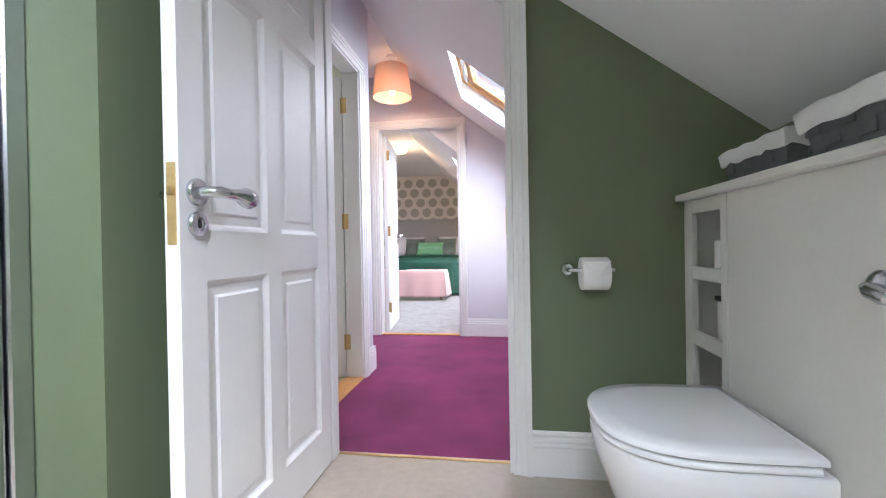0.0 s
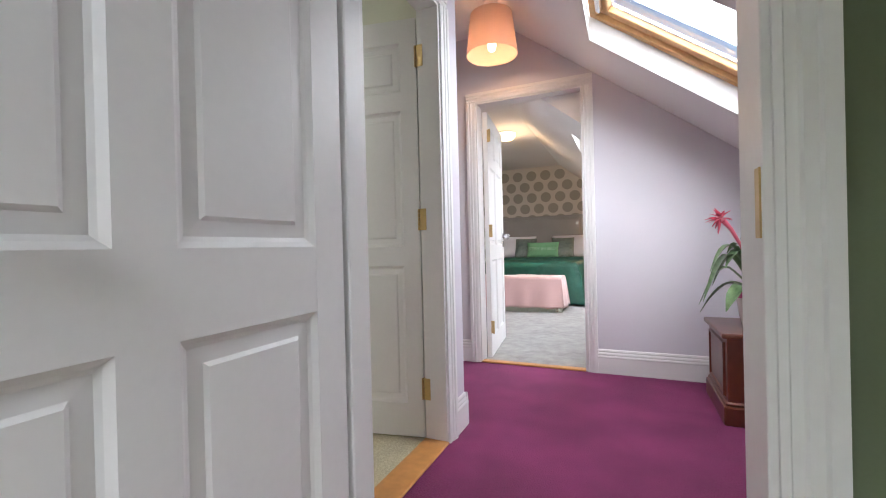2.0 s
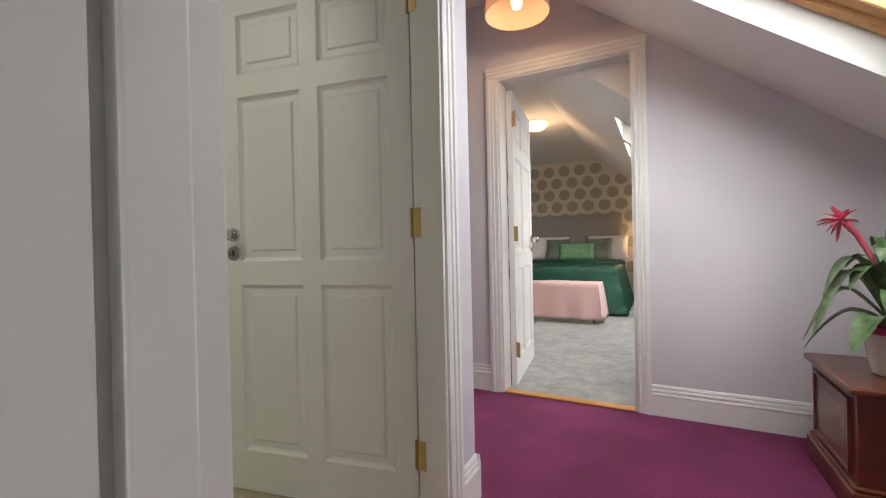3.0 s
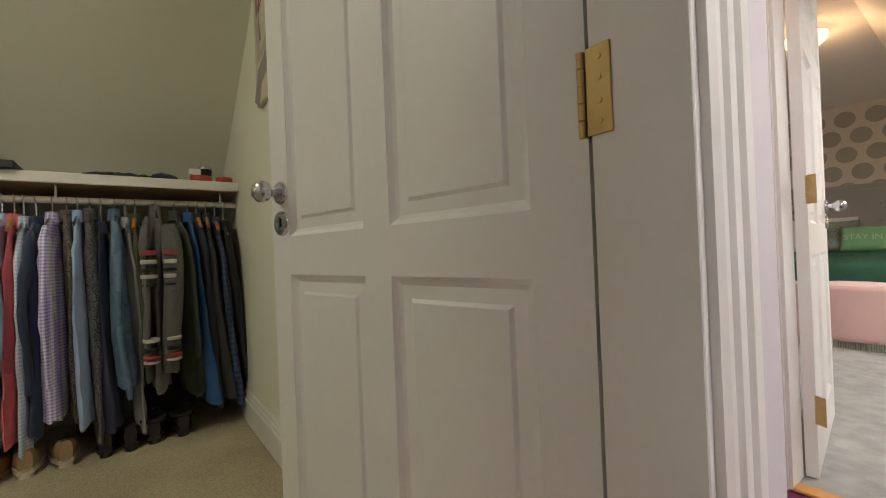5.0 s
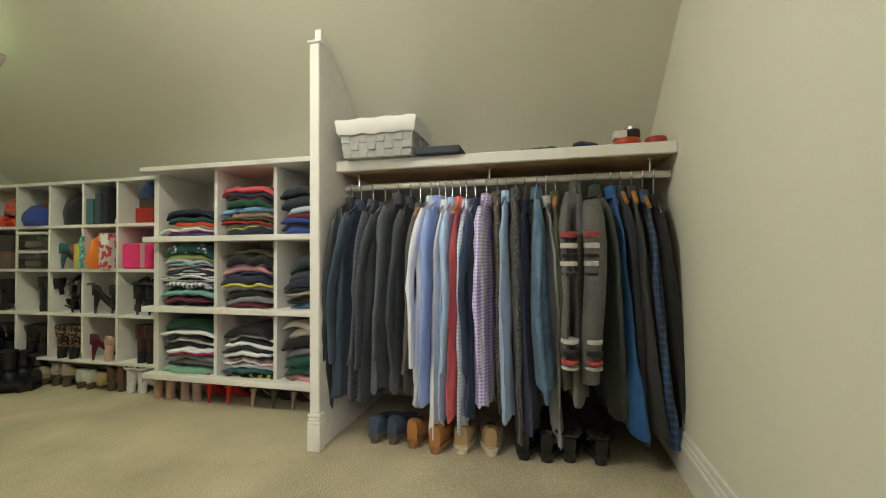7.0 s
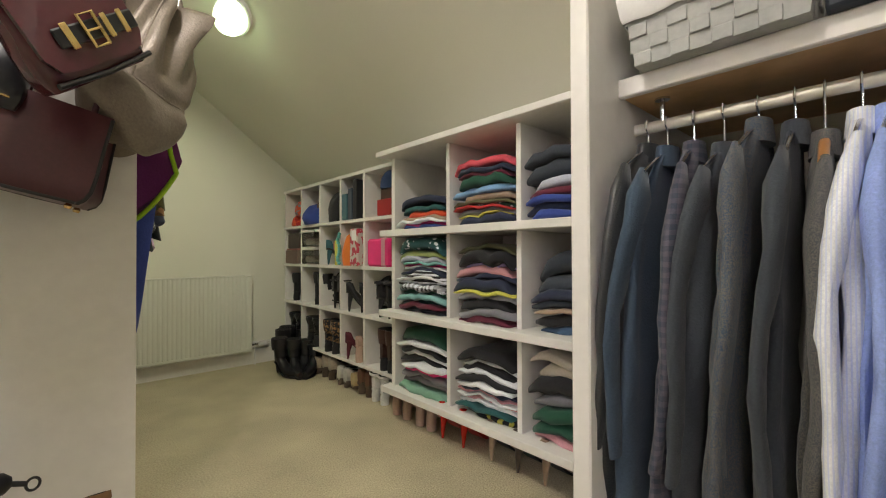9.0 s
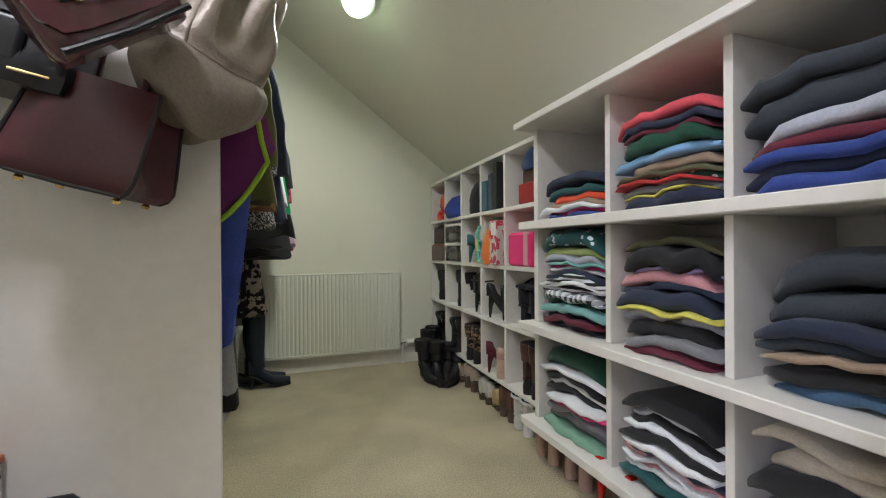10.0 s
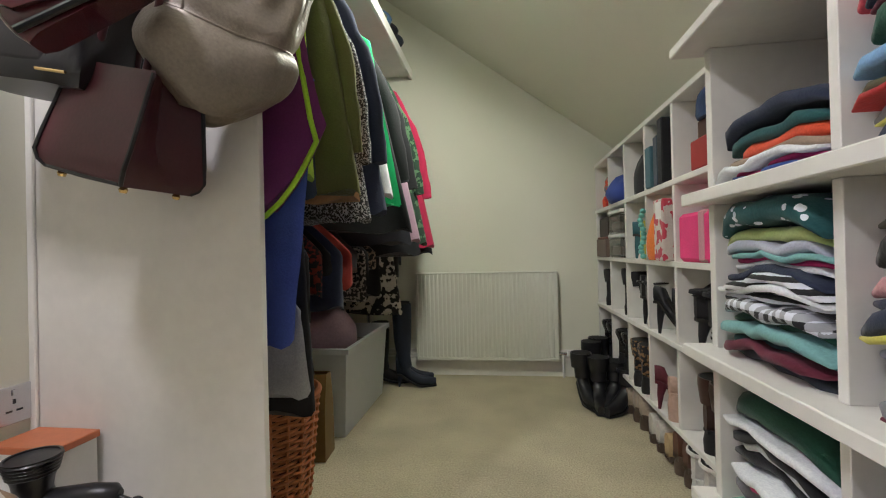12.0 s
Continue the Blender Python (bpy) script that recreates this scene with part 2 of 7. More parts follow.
def door(name, w, m, label, handle_z=0.99, knob=False, rail=0.785):
    """A six-panel door; the hinge is at the origin, the leaf runs along x, its faces at y = 0 and 0.036."""
    d, t, h = thing(name, label=label, category="door", kind="structure"), 0.036, 1.975
    d.matrix_basis = m
    st, mid = 0.081, 0.075
    a, b = st, w - st
    c0, c1 = (a + b - mid) / 2, (a + b + mid) / 2
    rows = [(0.165, rail), (0.905, 1.545), (1.635, 1.865)]
    bm = box(0, st, 0, t, 0.008, h)
    box(b, w, 0, t, 0.008, h, 0, bm)
    for z0, z1 in ((0.008, 0.165), (rail, 0.905), (1.545, 1.635), (1.865, h)):
        box(a, b, 0.0005, t - 0.0005, z0, z1, 0, bm)
    for z0, z1 in rows:
        box(c0, c1, 0.0005, t - 0.0005, z0, z1, 0, bm)
    part("leaf", bm, SATIN, d, smooth=None)
    for x0, x1 in ((a, c0), (c1, b)):
        for z0, z1 in rows:
            ring = lambda i, y: [(x0 + i, y, z0 + i), (x1 - i, y, z0 + i), (x1 - i, y, z1 - i), (x0 + i, y, z1 - i)]
            part("panel", loft([ring(0.045, 0.007), ring(0.0385, 0.0115), ring(0.016, 0.0125), ring(0.009, 0.009), ring(0.0, 0.001), ring(0.0, t - 0.001), ring(0.009, t - 0.009), ring(0.016, t - 0.0125), ring(0.0385, t - 0.0115), ring(0.045, t - 0.007)]), SATIN, d, smooth=None)
    hx = w - 0.052
    for side, y in ((-1, 0), (1, t)):
        flip = pose(hx, y, handle_z, -90 * side)
        rr = 0.027 if knob else 0.032
        part("rose", lathe([(rr, 0), (rr, 0.006), (rr - 0.003, 0.010), (0.013, 0.011)], 24), CHROME, d, "satin chrome rose", loc=flip)
        part("keyhole_plate", lathe([(0.03, 0), (0.03, 0.005), (0.027, 0.009), (0.016, 0.0095), (0.015, 0.007)], 24), CHROME, d, "satin chrome keyhole plate", loc=pose(hx, y, handle_z - 0.073, -90 * side))
        part("keyhole", box(-0.0035, 0.0035, -0.0125 * 1, 0.0085, 0.007, 0.0088), DARK, d, loc=pose(hx, y, handle_z - 0.073, -90 * side))
        s = side
        if knob:
            part("handle", lathe([(0.012, 0.008), (0.012, 0.028), (0.016, 0.034), (0.022, 0.036), (0.0255, 0.046), (0.0235, 0.058), (0.015, 0.067), (0.004, 0.07)], 28), CHROME, d, "satin chrome round knob", loc=flip)
            continue
        path = [(hx, y + s * 0.008, handle_z), (hx, y + s * 0.035, handle_z), (hx - 0.012, y + s * 0.052, handle_z), (hx - 0.04, y + s * 0.056, handle_z - 0.001), (hx - 0.07, y + s * 0.056, handle_z), (hx - 0.095, y + s * 0.056, handle_z - 0.002), (hx - 0.118, y + s * 0.056, handle_z - 0.006), (hx - 0.128, y + s * 0.056, handle_z - 0.007)]
        part("handle", tube(path, [0.013, 0.013, 0.014, 0.0125, 0.015, 0.0235, 0.025, 0.009], 16), CHROME, d, "satin chrome lever handle with a bulbous end", smooth=70)
    part("latch_plate", box(w - 0.0005, w + 0.0015, 0.007, 0.029, handle_z - 0.12, handle_z + 0.06), BRASS, d, "worn brass latch plate", smooth=None)
    part("latch_bolt", box(w + 0.001, w + 0.011, 0.011, 0.025, handle_z - 0.012, handle_z + 0.008, 0.003), BRASS, d, smooth=None)
    return d


def hinge(parent, m, fold=0):
    """A brass butt hinge: its pin upright at the origin, its leaves open to both sides along x, one turned by fold."""
    a = part("hinge", box(-0.034, -0.003, -0.002, 0.001, -0.05, 0.05, 0.0008), BRASS, parent, "worn brass butt hinge", smooth=None, loc=m @ pose(0, 0, 0, 0, 0, fold))
    bm = box(0.003, 0.034, -0.002, 0.001, -0.05, 0.05, 0.0008)
    for z in (-0.036, -0.013, 0.013, 0.036):
        tube([(0.02, -0.0005, z), (0.02, -0.0035, z)], 0.0035, 8, bm)
    part("hinge_leaf", bm, BRASS, a, smooth=None, loc=pose(0, 0, 0, 0, 0, -fold))
    bm = bmesh.new()
    for k in range(5):
        tube([(0, -0.004, -0.05 + 0.02 * k), (0, -0.004, -0.0315 + 0.02 * k)], 0.0048, 10, bm)
    part("pin", bm, BRASS, a)
    return a


def frame_of(name, axis, at, thick, a, b, head, label, faces=(-1, 1)):
    """Lining and moulded architraves of a doorway from a to b in a wall whose faces lie at `at` and `at + thick` along the axis."""
    f = thing(name, label=label, category="door frame", kind="structure")
    put = (lambda u, v: (u, v)) if axis == "y" else (lambda u, v: (v, u))
    def bar(u0, u1, v0, v1, z0, z1):
        (x0, y0), (x1, y1) = put(u0, v0), put(u1, v1)
        return box(min(x0, x1), max(x0, x1), min(y0, y1), max(y0, y1), z0, z1, 0.0015)
    lo, hi = at - 0.002, at + thick + 0.002
    part("jamb", bar(a - 0.02, a + 0.012, lo, hi, 0, head), SATIN, f, smooth=None)
    part("jamb", bar(b - 0.012, b + 0.02, lo, hi, 0, head), SATIN, f, smooth=None)
    part("head", bar(a + 0.012, b - 0.012, lo, hi, head - 0.012, head + 0.02), SATIN, f, smooth=None)
    for s in faces:
        v = at if s < 0 else at + thick
        for edge, out in ((a, -1), (b, 1)):
            pts = [put(edge + out * p, v + s * q) for p, q in MOULD]
            part("architrave", prism(pts, "z", 0, head + 0.0), SATIN, f, smooth=None)
        if axis == "y":
            part("architrave_head", prism([(v + s * q, head + p) for p, q in MOULD], "x", a - 0.07, b + 0.07), SATIN, f, smooth=None)
        else:
            part("architrave_head", prism([(v + s * q, head + p) for p, q in MOULD], "y", a - 0.07, b + 0.07), SATIN, f, smooth=None)
    return f


SKIRT = [(0, 0), (0.016, 0), (0.016, 0.108), (0.019, 0.114), (0.016, 0.122), (0.013, 0.124), (0.015, 0.134), (0.012, 0.142), (0.008, 0.145), (0.010, 0.154), (0.006, 0.164), (0, 0.166)]


def skirting(axis, at, side, a, b, mat):
    """A moulded skirting along the axis on a wall face at `at`, standing out towards side."""
    return setting("baseboard", prism([(at + side * p, q) for p, q in SKIRT], axis, a, b), mat, "painted moulded skirting board", "skirting")


DARK = material("blackened_steel", (0.012, 0.012, 0.013), 0.5)
door("door_1", 0.76, pose(0.539, 2.517, 0, 0, 0, -90), "white six-panel door standing open against the green wall")
d2 = door("door_2", 0.805, pose(0.216, 3.608, 0, 0, 0, 190.7), "white six-panel dressing-room door standing open", 1.01, True, 0.815)
for z in (0.24, 1.03, 1.79):
    hinge(d2, pose(-0.0025, 0.047, z, 0, 0, 169.3), -79.3)
d3 = door("door_3", 0.76, pose(0.072, 5.035, 0, 0, 0, 97) @ pose(0, -0.036, 0), "white six-panel bedroom door standing open")
for z in (0.25, 1.02, 1.78):
    hinge(d3, pose(-0.002, 0.0, z, 0, 0, 52))
frame_of("door_frame_1", "y", 2.53, 0.12, 0.535, 1.29, 2.01, "white moulded door frame")
frame_of("door_frame_2", "x", 0.235, 0.105, 2.755, 3.575, 2.01, "white moulded dressing-room door frame", (1,))
frame_of("door_frame_3", "y", 4.91, 0.12, 0.055, 0.845, 2.01, "white moulded bedroom door frame", (-1,))
setting("door_stop", box(0.5475, 0.576, 2.538, 2.6, 0, 1.998, 0.004, seg=2), SATIN, "white painted door stop on the jamb", "door stop")
setting("strike_plate", box(1.2755, 1.2785, 2.534, 2.556, 0.9, 1.0, 0.0005), BRASS, "brass strike plate in the door frame", "strike plate")
setting("threshold_1", box(0.228, 0.352, 2.767, 3.562, 0.002, 0.014, 0.004), OAK, "varnished pine threshold strip", "threshold")
setting("threshold_2", box(0.067, 0.833, 4.893, 4.955, 0.002, 0.013, 0.004), OAK, "varnished pine threshold strip", "threshold")
setting("threshold_3", box(0.547, 1.278, 2.592, 2.606, 0, 0.007, 0.002), BRASS, "metal carpet strip in the doorway", "threshold")
skirting("x", 2.53, -1, 1.36, 1.9, SATIN)
skirting("x", 4.91, -1, 0.915, 2.03, SATIN)
skirting("x", 4.91, -1, -1.1, -0.015, SATIN)
skirting("y", 0.34, 1, 3.635, 3.79, SATIN)
skirting("x", 3.79, 1, -1.1, 0.356, SATIN)
skirting("y", 2.03, -1, 2.65, 4.91, SATIN)
skirting("x", 2.65, 1, 1.36, 2.03, SATIN)
skirting("x", 3.62, -1, -2.62, 0.235, CREAMWOOD)
skirting("y", -0.435, -1, 1.18, 2.6, CREAMWOOD)
skirting("x", -0.66, 1, -2.53, -0.435, CREAMWOOD)
skirting("x", 10.35, -1, -3.0, 1.9, SATIN)


# ---- roof windows ----
def roof_window(name, x0, x1, y0, y1, under, slope, depth, label, blind=None):
    """A pine roof window in the reveal between x0 and x1 down the slope."""
    c, s = math.cos(slope), math.sin(slope)
    f = thing(name, label=label, category="roof window", kind="structure")
    f.matrix_basis = Matrix.Translation((x0, y0, under(x0))) @ Matrix.Rotation(slope, 4, "Y")
    u0, u1, v1 = -depth * math.tan(slope) + 0.004, (x1 - x0) / c - (depth + 0.07) * math.tan(slope) - 0.004, y1 - y0
    def ring(kid, i, wd, n0, n1, mat):
        for a, b, p, q in ((u0 + i, u0 + i + wd, i, v1 - i), (u1 - i - wd, u1 - i, i, v1 - i), (u0 + i + wd, u1 - i - wd, i, i + wd), (u0 + i + wd, u1 - i - wd, v1 - i - wd, v1 - i)):
            part(kid, box(a, b, p, q, n0, n1, 0.004), mat, f, smooth=None)
    ring("frame", 0.002, 0.045, depth, depth + 0.07, PINE)
    ring("sash", 0.052, 0.06, depth + 0.022, depth + 0.075, PINE)
    ring("gasket", 0.112, 0.008, depth + 0.05, depth + 0.06, SATIN)
    g = part("pane", box(u0 + 0.112, u1 - 0.112, 0.112, v1 - 0.112, depth + 0.06, depth + 0.066), GLASS, f, smooth=None)
    g.visible_shadow = False
    part("bolt", tube([(u1 - 0.2, 0.048, depth + 0.03), (u1 - 0.2, 0.056, depth + 0.03)], 0.008, 10), DARK, f)
    part("bolt", tube([(u1 - 0.06, v1 - 0.048, depth + 0.03), (u1 - 0.06, v1 - 0.056, depth + 0.03)], 0.008, 10), DARK, f)
    part("vent_bar", box(u0 + 0.055, u0 + 0.085, 0.12, v1 - 0.12, depth - 0.012, depth + 0.02, 0.004), CHROME, f, "grey metal vent bar", smooth=None)
    if blind:
        for k in range(blind):
            part("glazing_bar", box(u0 + 0.15 + k * 0.16, u0 + 0.165 + k * 0.16, 0.115, v1 - 0.115, depth + 0.04, depth + 0.05), SATIN, f, smooth=None)
    return f


PINE = material("clear_varnished_pine", (0.62, 0.36, 0.15), 0.4, vary=0.15, grain=30, bump=0.06)
roof_window("window_1", 0.936, 1.823, 3.53, 4.39, east, math.atan(0.755), 0.11, "pine roof window in a white plastered reveal")
for k, (a, b) in enumerate(((5.72, 6.5), (6.62, 7.4), (7.52, 8.3))):
    roof_window(f"window_{k + 2}", 0.68, 1.42, a, b, bedroom, math.atan(0.8), 0.12, "pine bedroom roof window in a white reveal", 3)
# unseen window, made up to go with the added bathroom lamp
roof_window("window_5", 0.75, 1.55, -0.3, 0.55, bath, math.atan(0.74), 0.11, "assumed pine roof window, unseen, added to light the bathroom")
BEDWALL = material("pearl_wallpaper", (0.74, 0.7, 0.62), 0.55, vary=0.03, grain=120, bump=0.05)
DOTS = material("gold_grey_wallpaper_dot", (0.42, 0.4, 0.33), 0.45, vary=0.06, grain=200, bump=0.08)
w = setting("wall_bedroom_north", gable(10.35, 10.45, [-3.1, -1.75, -0.05, 2.0], bedroom), BEDWALL, "pearl wallpaper with rows of large gold-grey dots", "wall")
n = 0
for r in range(10):
    for c in range(-11, 10):
        x, z = c * 0.28 + (r % 2) * 0.14 - 0.2, 0.3 + r * 0.222
        if z + 0.05 > bedroom(x) or x < -2.9 or x > 1.8:
            continue
        pts = [(x + 0.101 * math.cos(2 * math.pi * k / 28), z + 0.099 * math.sin(2 * math.pi * k / 28)) for k in range(28)]
        pts = [(px, min(pz, bedroom(px) - 0.002)) for px, pz in pts]
        part("dot", prism(pts, "y", 10.3465, 10.3505), DOTS, w, smooth=None)
setting("ceiling_bedroom", slab(5.0, 10.4, [-3.1, -1.75, -0.05, 2.0], bedroom, 0.28, [(0.68, 1.42, 5.72, 6.5), (0.68, 1.42, 6.62, 7.4), (0.68, 1.42, 7.52, 8.3)]), WHITE, "white pitched bedroom ceiling with three roof windows", "ceiling")


# ---- landing ----
def translucent(name, color, glow=0.0):
    m = material(name, color, 0.9, vary=0.04, grain=300)
    n, l = m.node_tree.nodes, m.node_tree.links
    t, mix = n.new("ShaderNodeBsdfTranslucent"), n.new("ShaderNodeMixShader")
    t.inputs[0].default_value = (*color, 1)
    mix.inputs[0].default_value = 0.55
    l.new(n["Principled BSDF"].outputs[0], mix.inputs[1])
    l.new(t.outputs[0], mix.inputs[2])
    l.new(mix.outputs[0], n["Material Output"].inputs[0])
    return m


SHADE = translucent("pale_linen_shade", (0.82, 0.66, 0.58))
BULB = glowing("lit_bulb", (1, 0.72, 0.42), 8)
p = thing("pendant_light", (0.32, 4.5, 2.519), label="pale drum shade pendant with a lit warm bulb", category="ceiling light")
part("ceiling_rose", lathe([(0.05, -0.02), (0.052, -0.012), (0.048, 0), (0.01, 0)], 24), SATIN, p)
part("cord", tube([(0, 0, -0.015), (0, 0, -0.16)], 0.004, 8), SATIN, p)
rings = [[(r * math.cos(2 * math.pi * k / 40), r * math.sin(2 * math.pi * k / 40), z) for k in range(40)] for r, z in ((0.138, -0.095), (0.168, -0.36), (0.165, -0.36), (0.135, -0.095), (0.138, -0.095))]
part("shade", loft(rings, caps=False), SHADE, p, "pale pink linen drum shade")
part("lamp_holder", lathe([(0.018, -0.222), (0.02, -0.16), (0.01, -0.15)], 16), SATIN, p)
part("bulb", lathe([(0.005, -0.335), (0.022, -0.325), (0.03, -0.3), (0.026, -0.265), (0.014, -0.225)], 20), BULB, p)
for k in range(3):
    a = 2 * math.pi * k / 3
    part("shade_spoke", tube([(0.018 * math.cos(a), 0.018 * math.sin(a), -0.17), (0.139 * math.cos(a), 0.139 * math.sin(a), -0.11)], 0.002, 6), CHROME, p)
lamp("pendant_lamp", "POINT", PENDANT_W, pose(0.32, 4.5, 2.17), 0.03, (1, 0.55, 0.25))

MAHOGANY = material("polished_mahogany", (0.14, 0.038, 0.014), 0.28, vary=0.35, grain=18, bump=0.05, big=6, coat=0.3)
c = thing("blanket_chest", (1.77, 4.46, 0), label="polished mahogany panelled blanket chest on a plinth", category="chest")
part("body", box(-0.225, 0.225, -0.235, 0.235, 0.09, 0.425, 0.003), MAHOGANY, c, smooth=None)
part("plinth", box(-0.245, 0.235, -0.255, 0.25, 0, 0.095, 0.008, seg=2), MAHOGANY, c, smooth=None)
part("lid", box(-0.25, 0.235, -0.262, 0.255, 0.422, 0.448, 0.008, seg=3), MAHOGANY, c, smooth=None)
for axis, y0, y1 in (("x", -0.19, 0.19),):
    ring = lambda i, x: [(x, y0 + i, 0.125 + i), (x, y1 - i, 0.125 + i), (x, y1 - i, 0.395 - i), (x, y0 + i, 0.395 - i)]
    part("panel", loft([ring(0, -0.225), ring(0.004, -0.236), ring(0.014, -0.236), ring(0.02, -0.228), ring(0.05, -0.231)]), MAHOGANY, c, smooth=None)
part("base_moulding", box(-0.236, 0.23, -0.246, 0.242, 0.095, 0.112, 0.006), MAHOGANY, c, smooth=None)

LEAF = material("mottled_green_leaf", (0.06, 0.16, 0.035), 0.35, vary=0.5, grain=34, bump=0.1, second=(0.3, 0.46, 0.22), coat=0.2)
BRACT = material("pink_bract", (0.8, 0.16, 0.24), 0.5, vary=0.2, grain=30, bump=0.0)
POTW = material("white_glazed_pot", (0.72, 0.68, 0.63), 0.25, vary=0.03, coat=0.3)
POTM = material("magenta_pot_rim", (0.5, 0.05, 0.2), 0.3, vary=0.05)
SOIL = material("dark_potting_soil", (0.03, 0.02, 0.012), 0.95, vary=0.4, grain=90, bump=0.8, depth=0.01)
p = thing("potted_bromeliad", (1.72, 4.43, 0.448), label="flowering bromeliad in a white pot with magenta rim on the chest", category="plant")
part("pot", lathe([(0.06, 0), (0.068, 0.004), (0.08, 0.06), (0.092, 0.152), (0.088, 0.152), (0.075, 0.13), (0.02, 0.125)], 36), POTW, p)
part("rim", lathe([(0.0925, 0.152), (0.095, 0.156), (0.095, 0.174), (0.091, 0.176), (0.086, 0.172), (0.087, 0.15)], 36), POTM, p, "magenta pot rim")
part("soil", lathe([(0.086, 0.145), (0.05, 0.152), (0.01, 0.155)], 24), SOIL, p)


def ribbon(path, widths, fold=0.25, up=Vector((0, 0, 1))):
    """A leaf: a thin strip along a path, a little folded along its middle, with two sides."""
    pts = [Vector(q) for q in path]
    rings = []
    for i, q in enumerate(pts):
        t = (pts[min(i + 1, len(pts) - 1)] - pts[max(i - 1, 0)]).normalized()
        side = t.cross(up)
        side = side.normalized() if side.length > 1e-3 else Vector((1, 0, 0))
        nrm = side.cross(t).normalized()
        wd = widths[i]
        rings.append([q - side * wd + nrm * wd * fold, q - side * wd * 0.5 + nrm * wd * fold * 0.3, q, q + side * wd * 0.5 + nrm * wd * fold * 0.3, q + side * wd + nrm * wd * fold, q + side * wd * 0.5 + nrm * (wd * fold * 0.3 - 0.0012), q - nrm * 0.0015, q - side * wd * 0.5 + nrm * (wd * fold * 0.3 - 0.0012)])
    return loft(rings)


rnd = random.Random(5)
LEAVES = ((165, 0.25, 0.17, 0.28), (150, 0.25, 0.08, 0.24), (176, 0.2, 0.3, 0.22), (200, 0.15, 0.27, 0.16), (125, 0.14, 0.3, 0.1), (95, 0.1, 0.35, 0.05), (-17, 0.25, 0.4, 0.12), (-30, 0.27, 0.26, 0.28), (2, 0.22, 0.3, 0.22), (-48, 0.15, 0.13, 0.24), (-85, 0.11, 0.23, 0.12), (-120, 0.12, 0.3, 0.14), (238, 0.14, 0.18, 0.2), (35, 0.16, 0.31, 0.13), (65, 0.09, 0.38, 0.05), (-22, 0.24, 0.17, 0.05), (212, 0.19, 0.07, 0.18), (-70, 0.07, 0.36, 0.04), (185, 0.24, 0.24, 0.34), (140, 0.2, 0.24, 0.24), (-8, 0.18, 0.2, 0.2), (225, 0.1, 0.33, 0.1))
for deg, reach, rise, droop in LEAVES:
    a = radians(deg + rnd.uniform(-5, 5))
    wd = rnd.uniform(0.026, 0.036)
    path, ws = [], []
    for k in range(13):
        s = k / 12
        r = 0.01 + reach * s ** 1.2
        z = 0.155 + rise * math.sin(min(1, s * 1.35) * math.pi / 2) - droop * max(0, s - 0.5) ** 1.5 * 2.2
        path.append((r * math.cos(a + 0.12 * s), r * math.sin(a + 0.12 * s), z + 0.006 * math.sin(s * 9 + deg)))
        ws.append(wd * (0.6 + 0.55 * math.sin(s * math.pi) ** 0.8) * (1 if s < 0.78 else max(0.05, (1 - s) / 0.22) ** 0.7))
    part("leaf", ribbon(path, ws), LEAF, p, smooth=60)
stem = [(0, 0, 0.15), (-0.03, -0.01, 0.3), (-0.07, -0.02, 0.42), (-0.115, -0.03, 0.51), (-0.15, -0.04, 0.555)]
part("flower_stem", tube(stem, [0.008, 0.008, 0.008, 0.01, 0.014], 10), BRACT, p, "pink flower stem")
tip = Vector((-0.16, -0.042, 0.565))
ax = Vector((-0.75, -0.15, 0.6)).normalized()
for k in range(34):
    dirn = (ax * rnd.uniform(0.1, 1.0) + Vector((rnd.gauss(0, 1), rnd.gauss(0, 1), rnd.gauss(0, 1))).normalized() * 0.9).normalized()
    ln = rnd.uniform(0.035, 0.075)
    pth = [tip + dirn * ln * s - Vector((0, 0, 0.012 * s * s)) for s in (0, 0.3, 0.6, 0.85, 1)]
    part("bract", ribbon(pth, [0.004, 0.008, 0.007, 0.004, 0.0008], 0.3, Vector((0.1, 0.2, 1))), BRACT, p, smooth=60)

# ---- bathroom ----
t = thing("toilet", (1.9, 2.055, 0), label="white back-to-wall toilet with its lid closed", category="toilet")
t.matrix_basis = t.matrix_basis @ Matrix.Diagonal((1.02, 1.15, 1.03, 1))


def dee(half, front, back, z, n=40, power=2.6):
    """A D-shaped outline: straight at the wall, rounded in front (towards -x)."""
    pts, mid = [(back, half, z), (back, -half, z)], back + (front - back) * 0.38
    for k in range(n + 1):
        a = -math.pi / 2 + math.pi * k / n
        c, s_ = math.cos(a), math.sin(a)
        pts.append((mid + (front - mid) * abs(c) ** (2 / power), half * math.copysign(abs(s_) ** (2 / power), s_), z))
    return pts


part("pan", loft([dee(0.12, -0.3, -0.002, 0), dee(0.125, -0.31, -0.002, 0.05), dee(0.15, -0.355, -0.002, 0.2), dee(0.178, -0.395, -0.002, 0.31), dee(0.186, -0.405, -0.002, 0.35), dee(0.186, -0.405, -0.002, 0.378), dee(0.18, -0.398, -0.002, 0.384)]), CERAMIC, t, smooth=50)
part("seat", loft([dee(0.182, -0.402, -0.03, 0.386), dee(0.186, -0.407, -0.03, 0.39), dee(0.186, -0.407, -0.03, 0.398), dee(0.182, -0.402, -0.03, 0.402)]), CERAMIC, t, smooth=50)
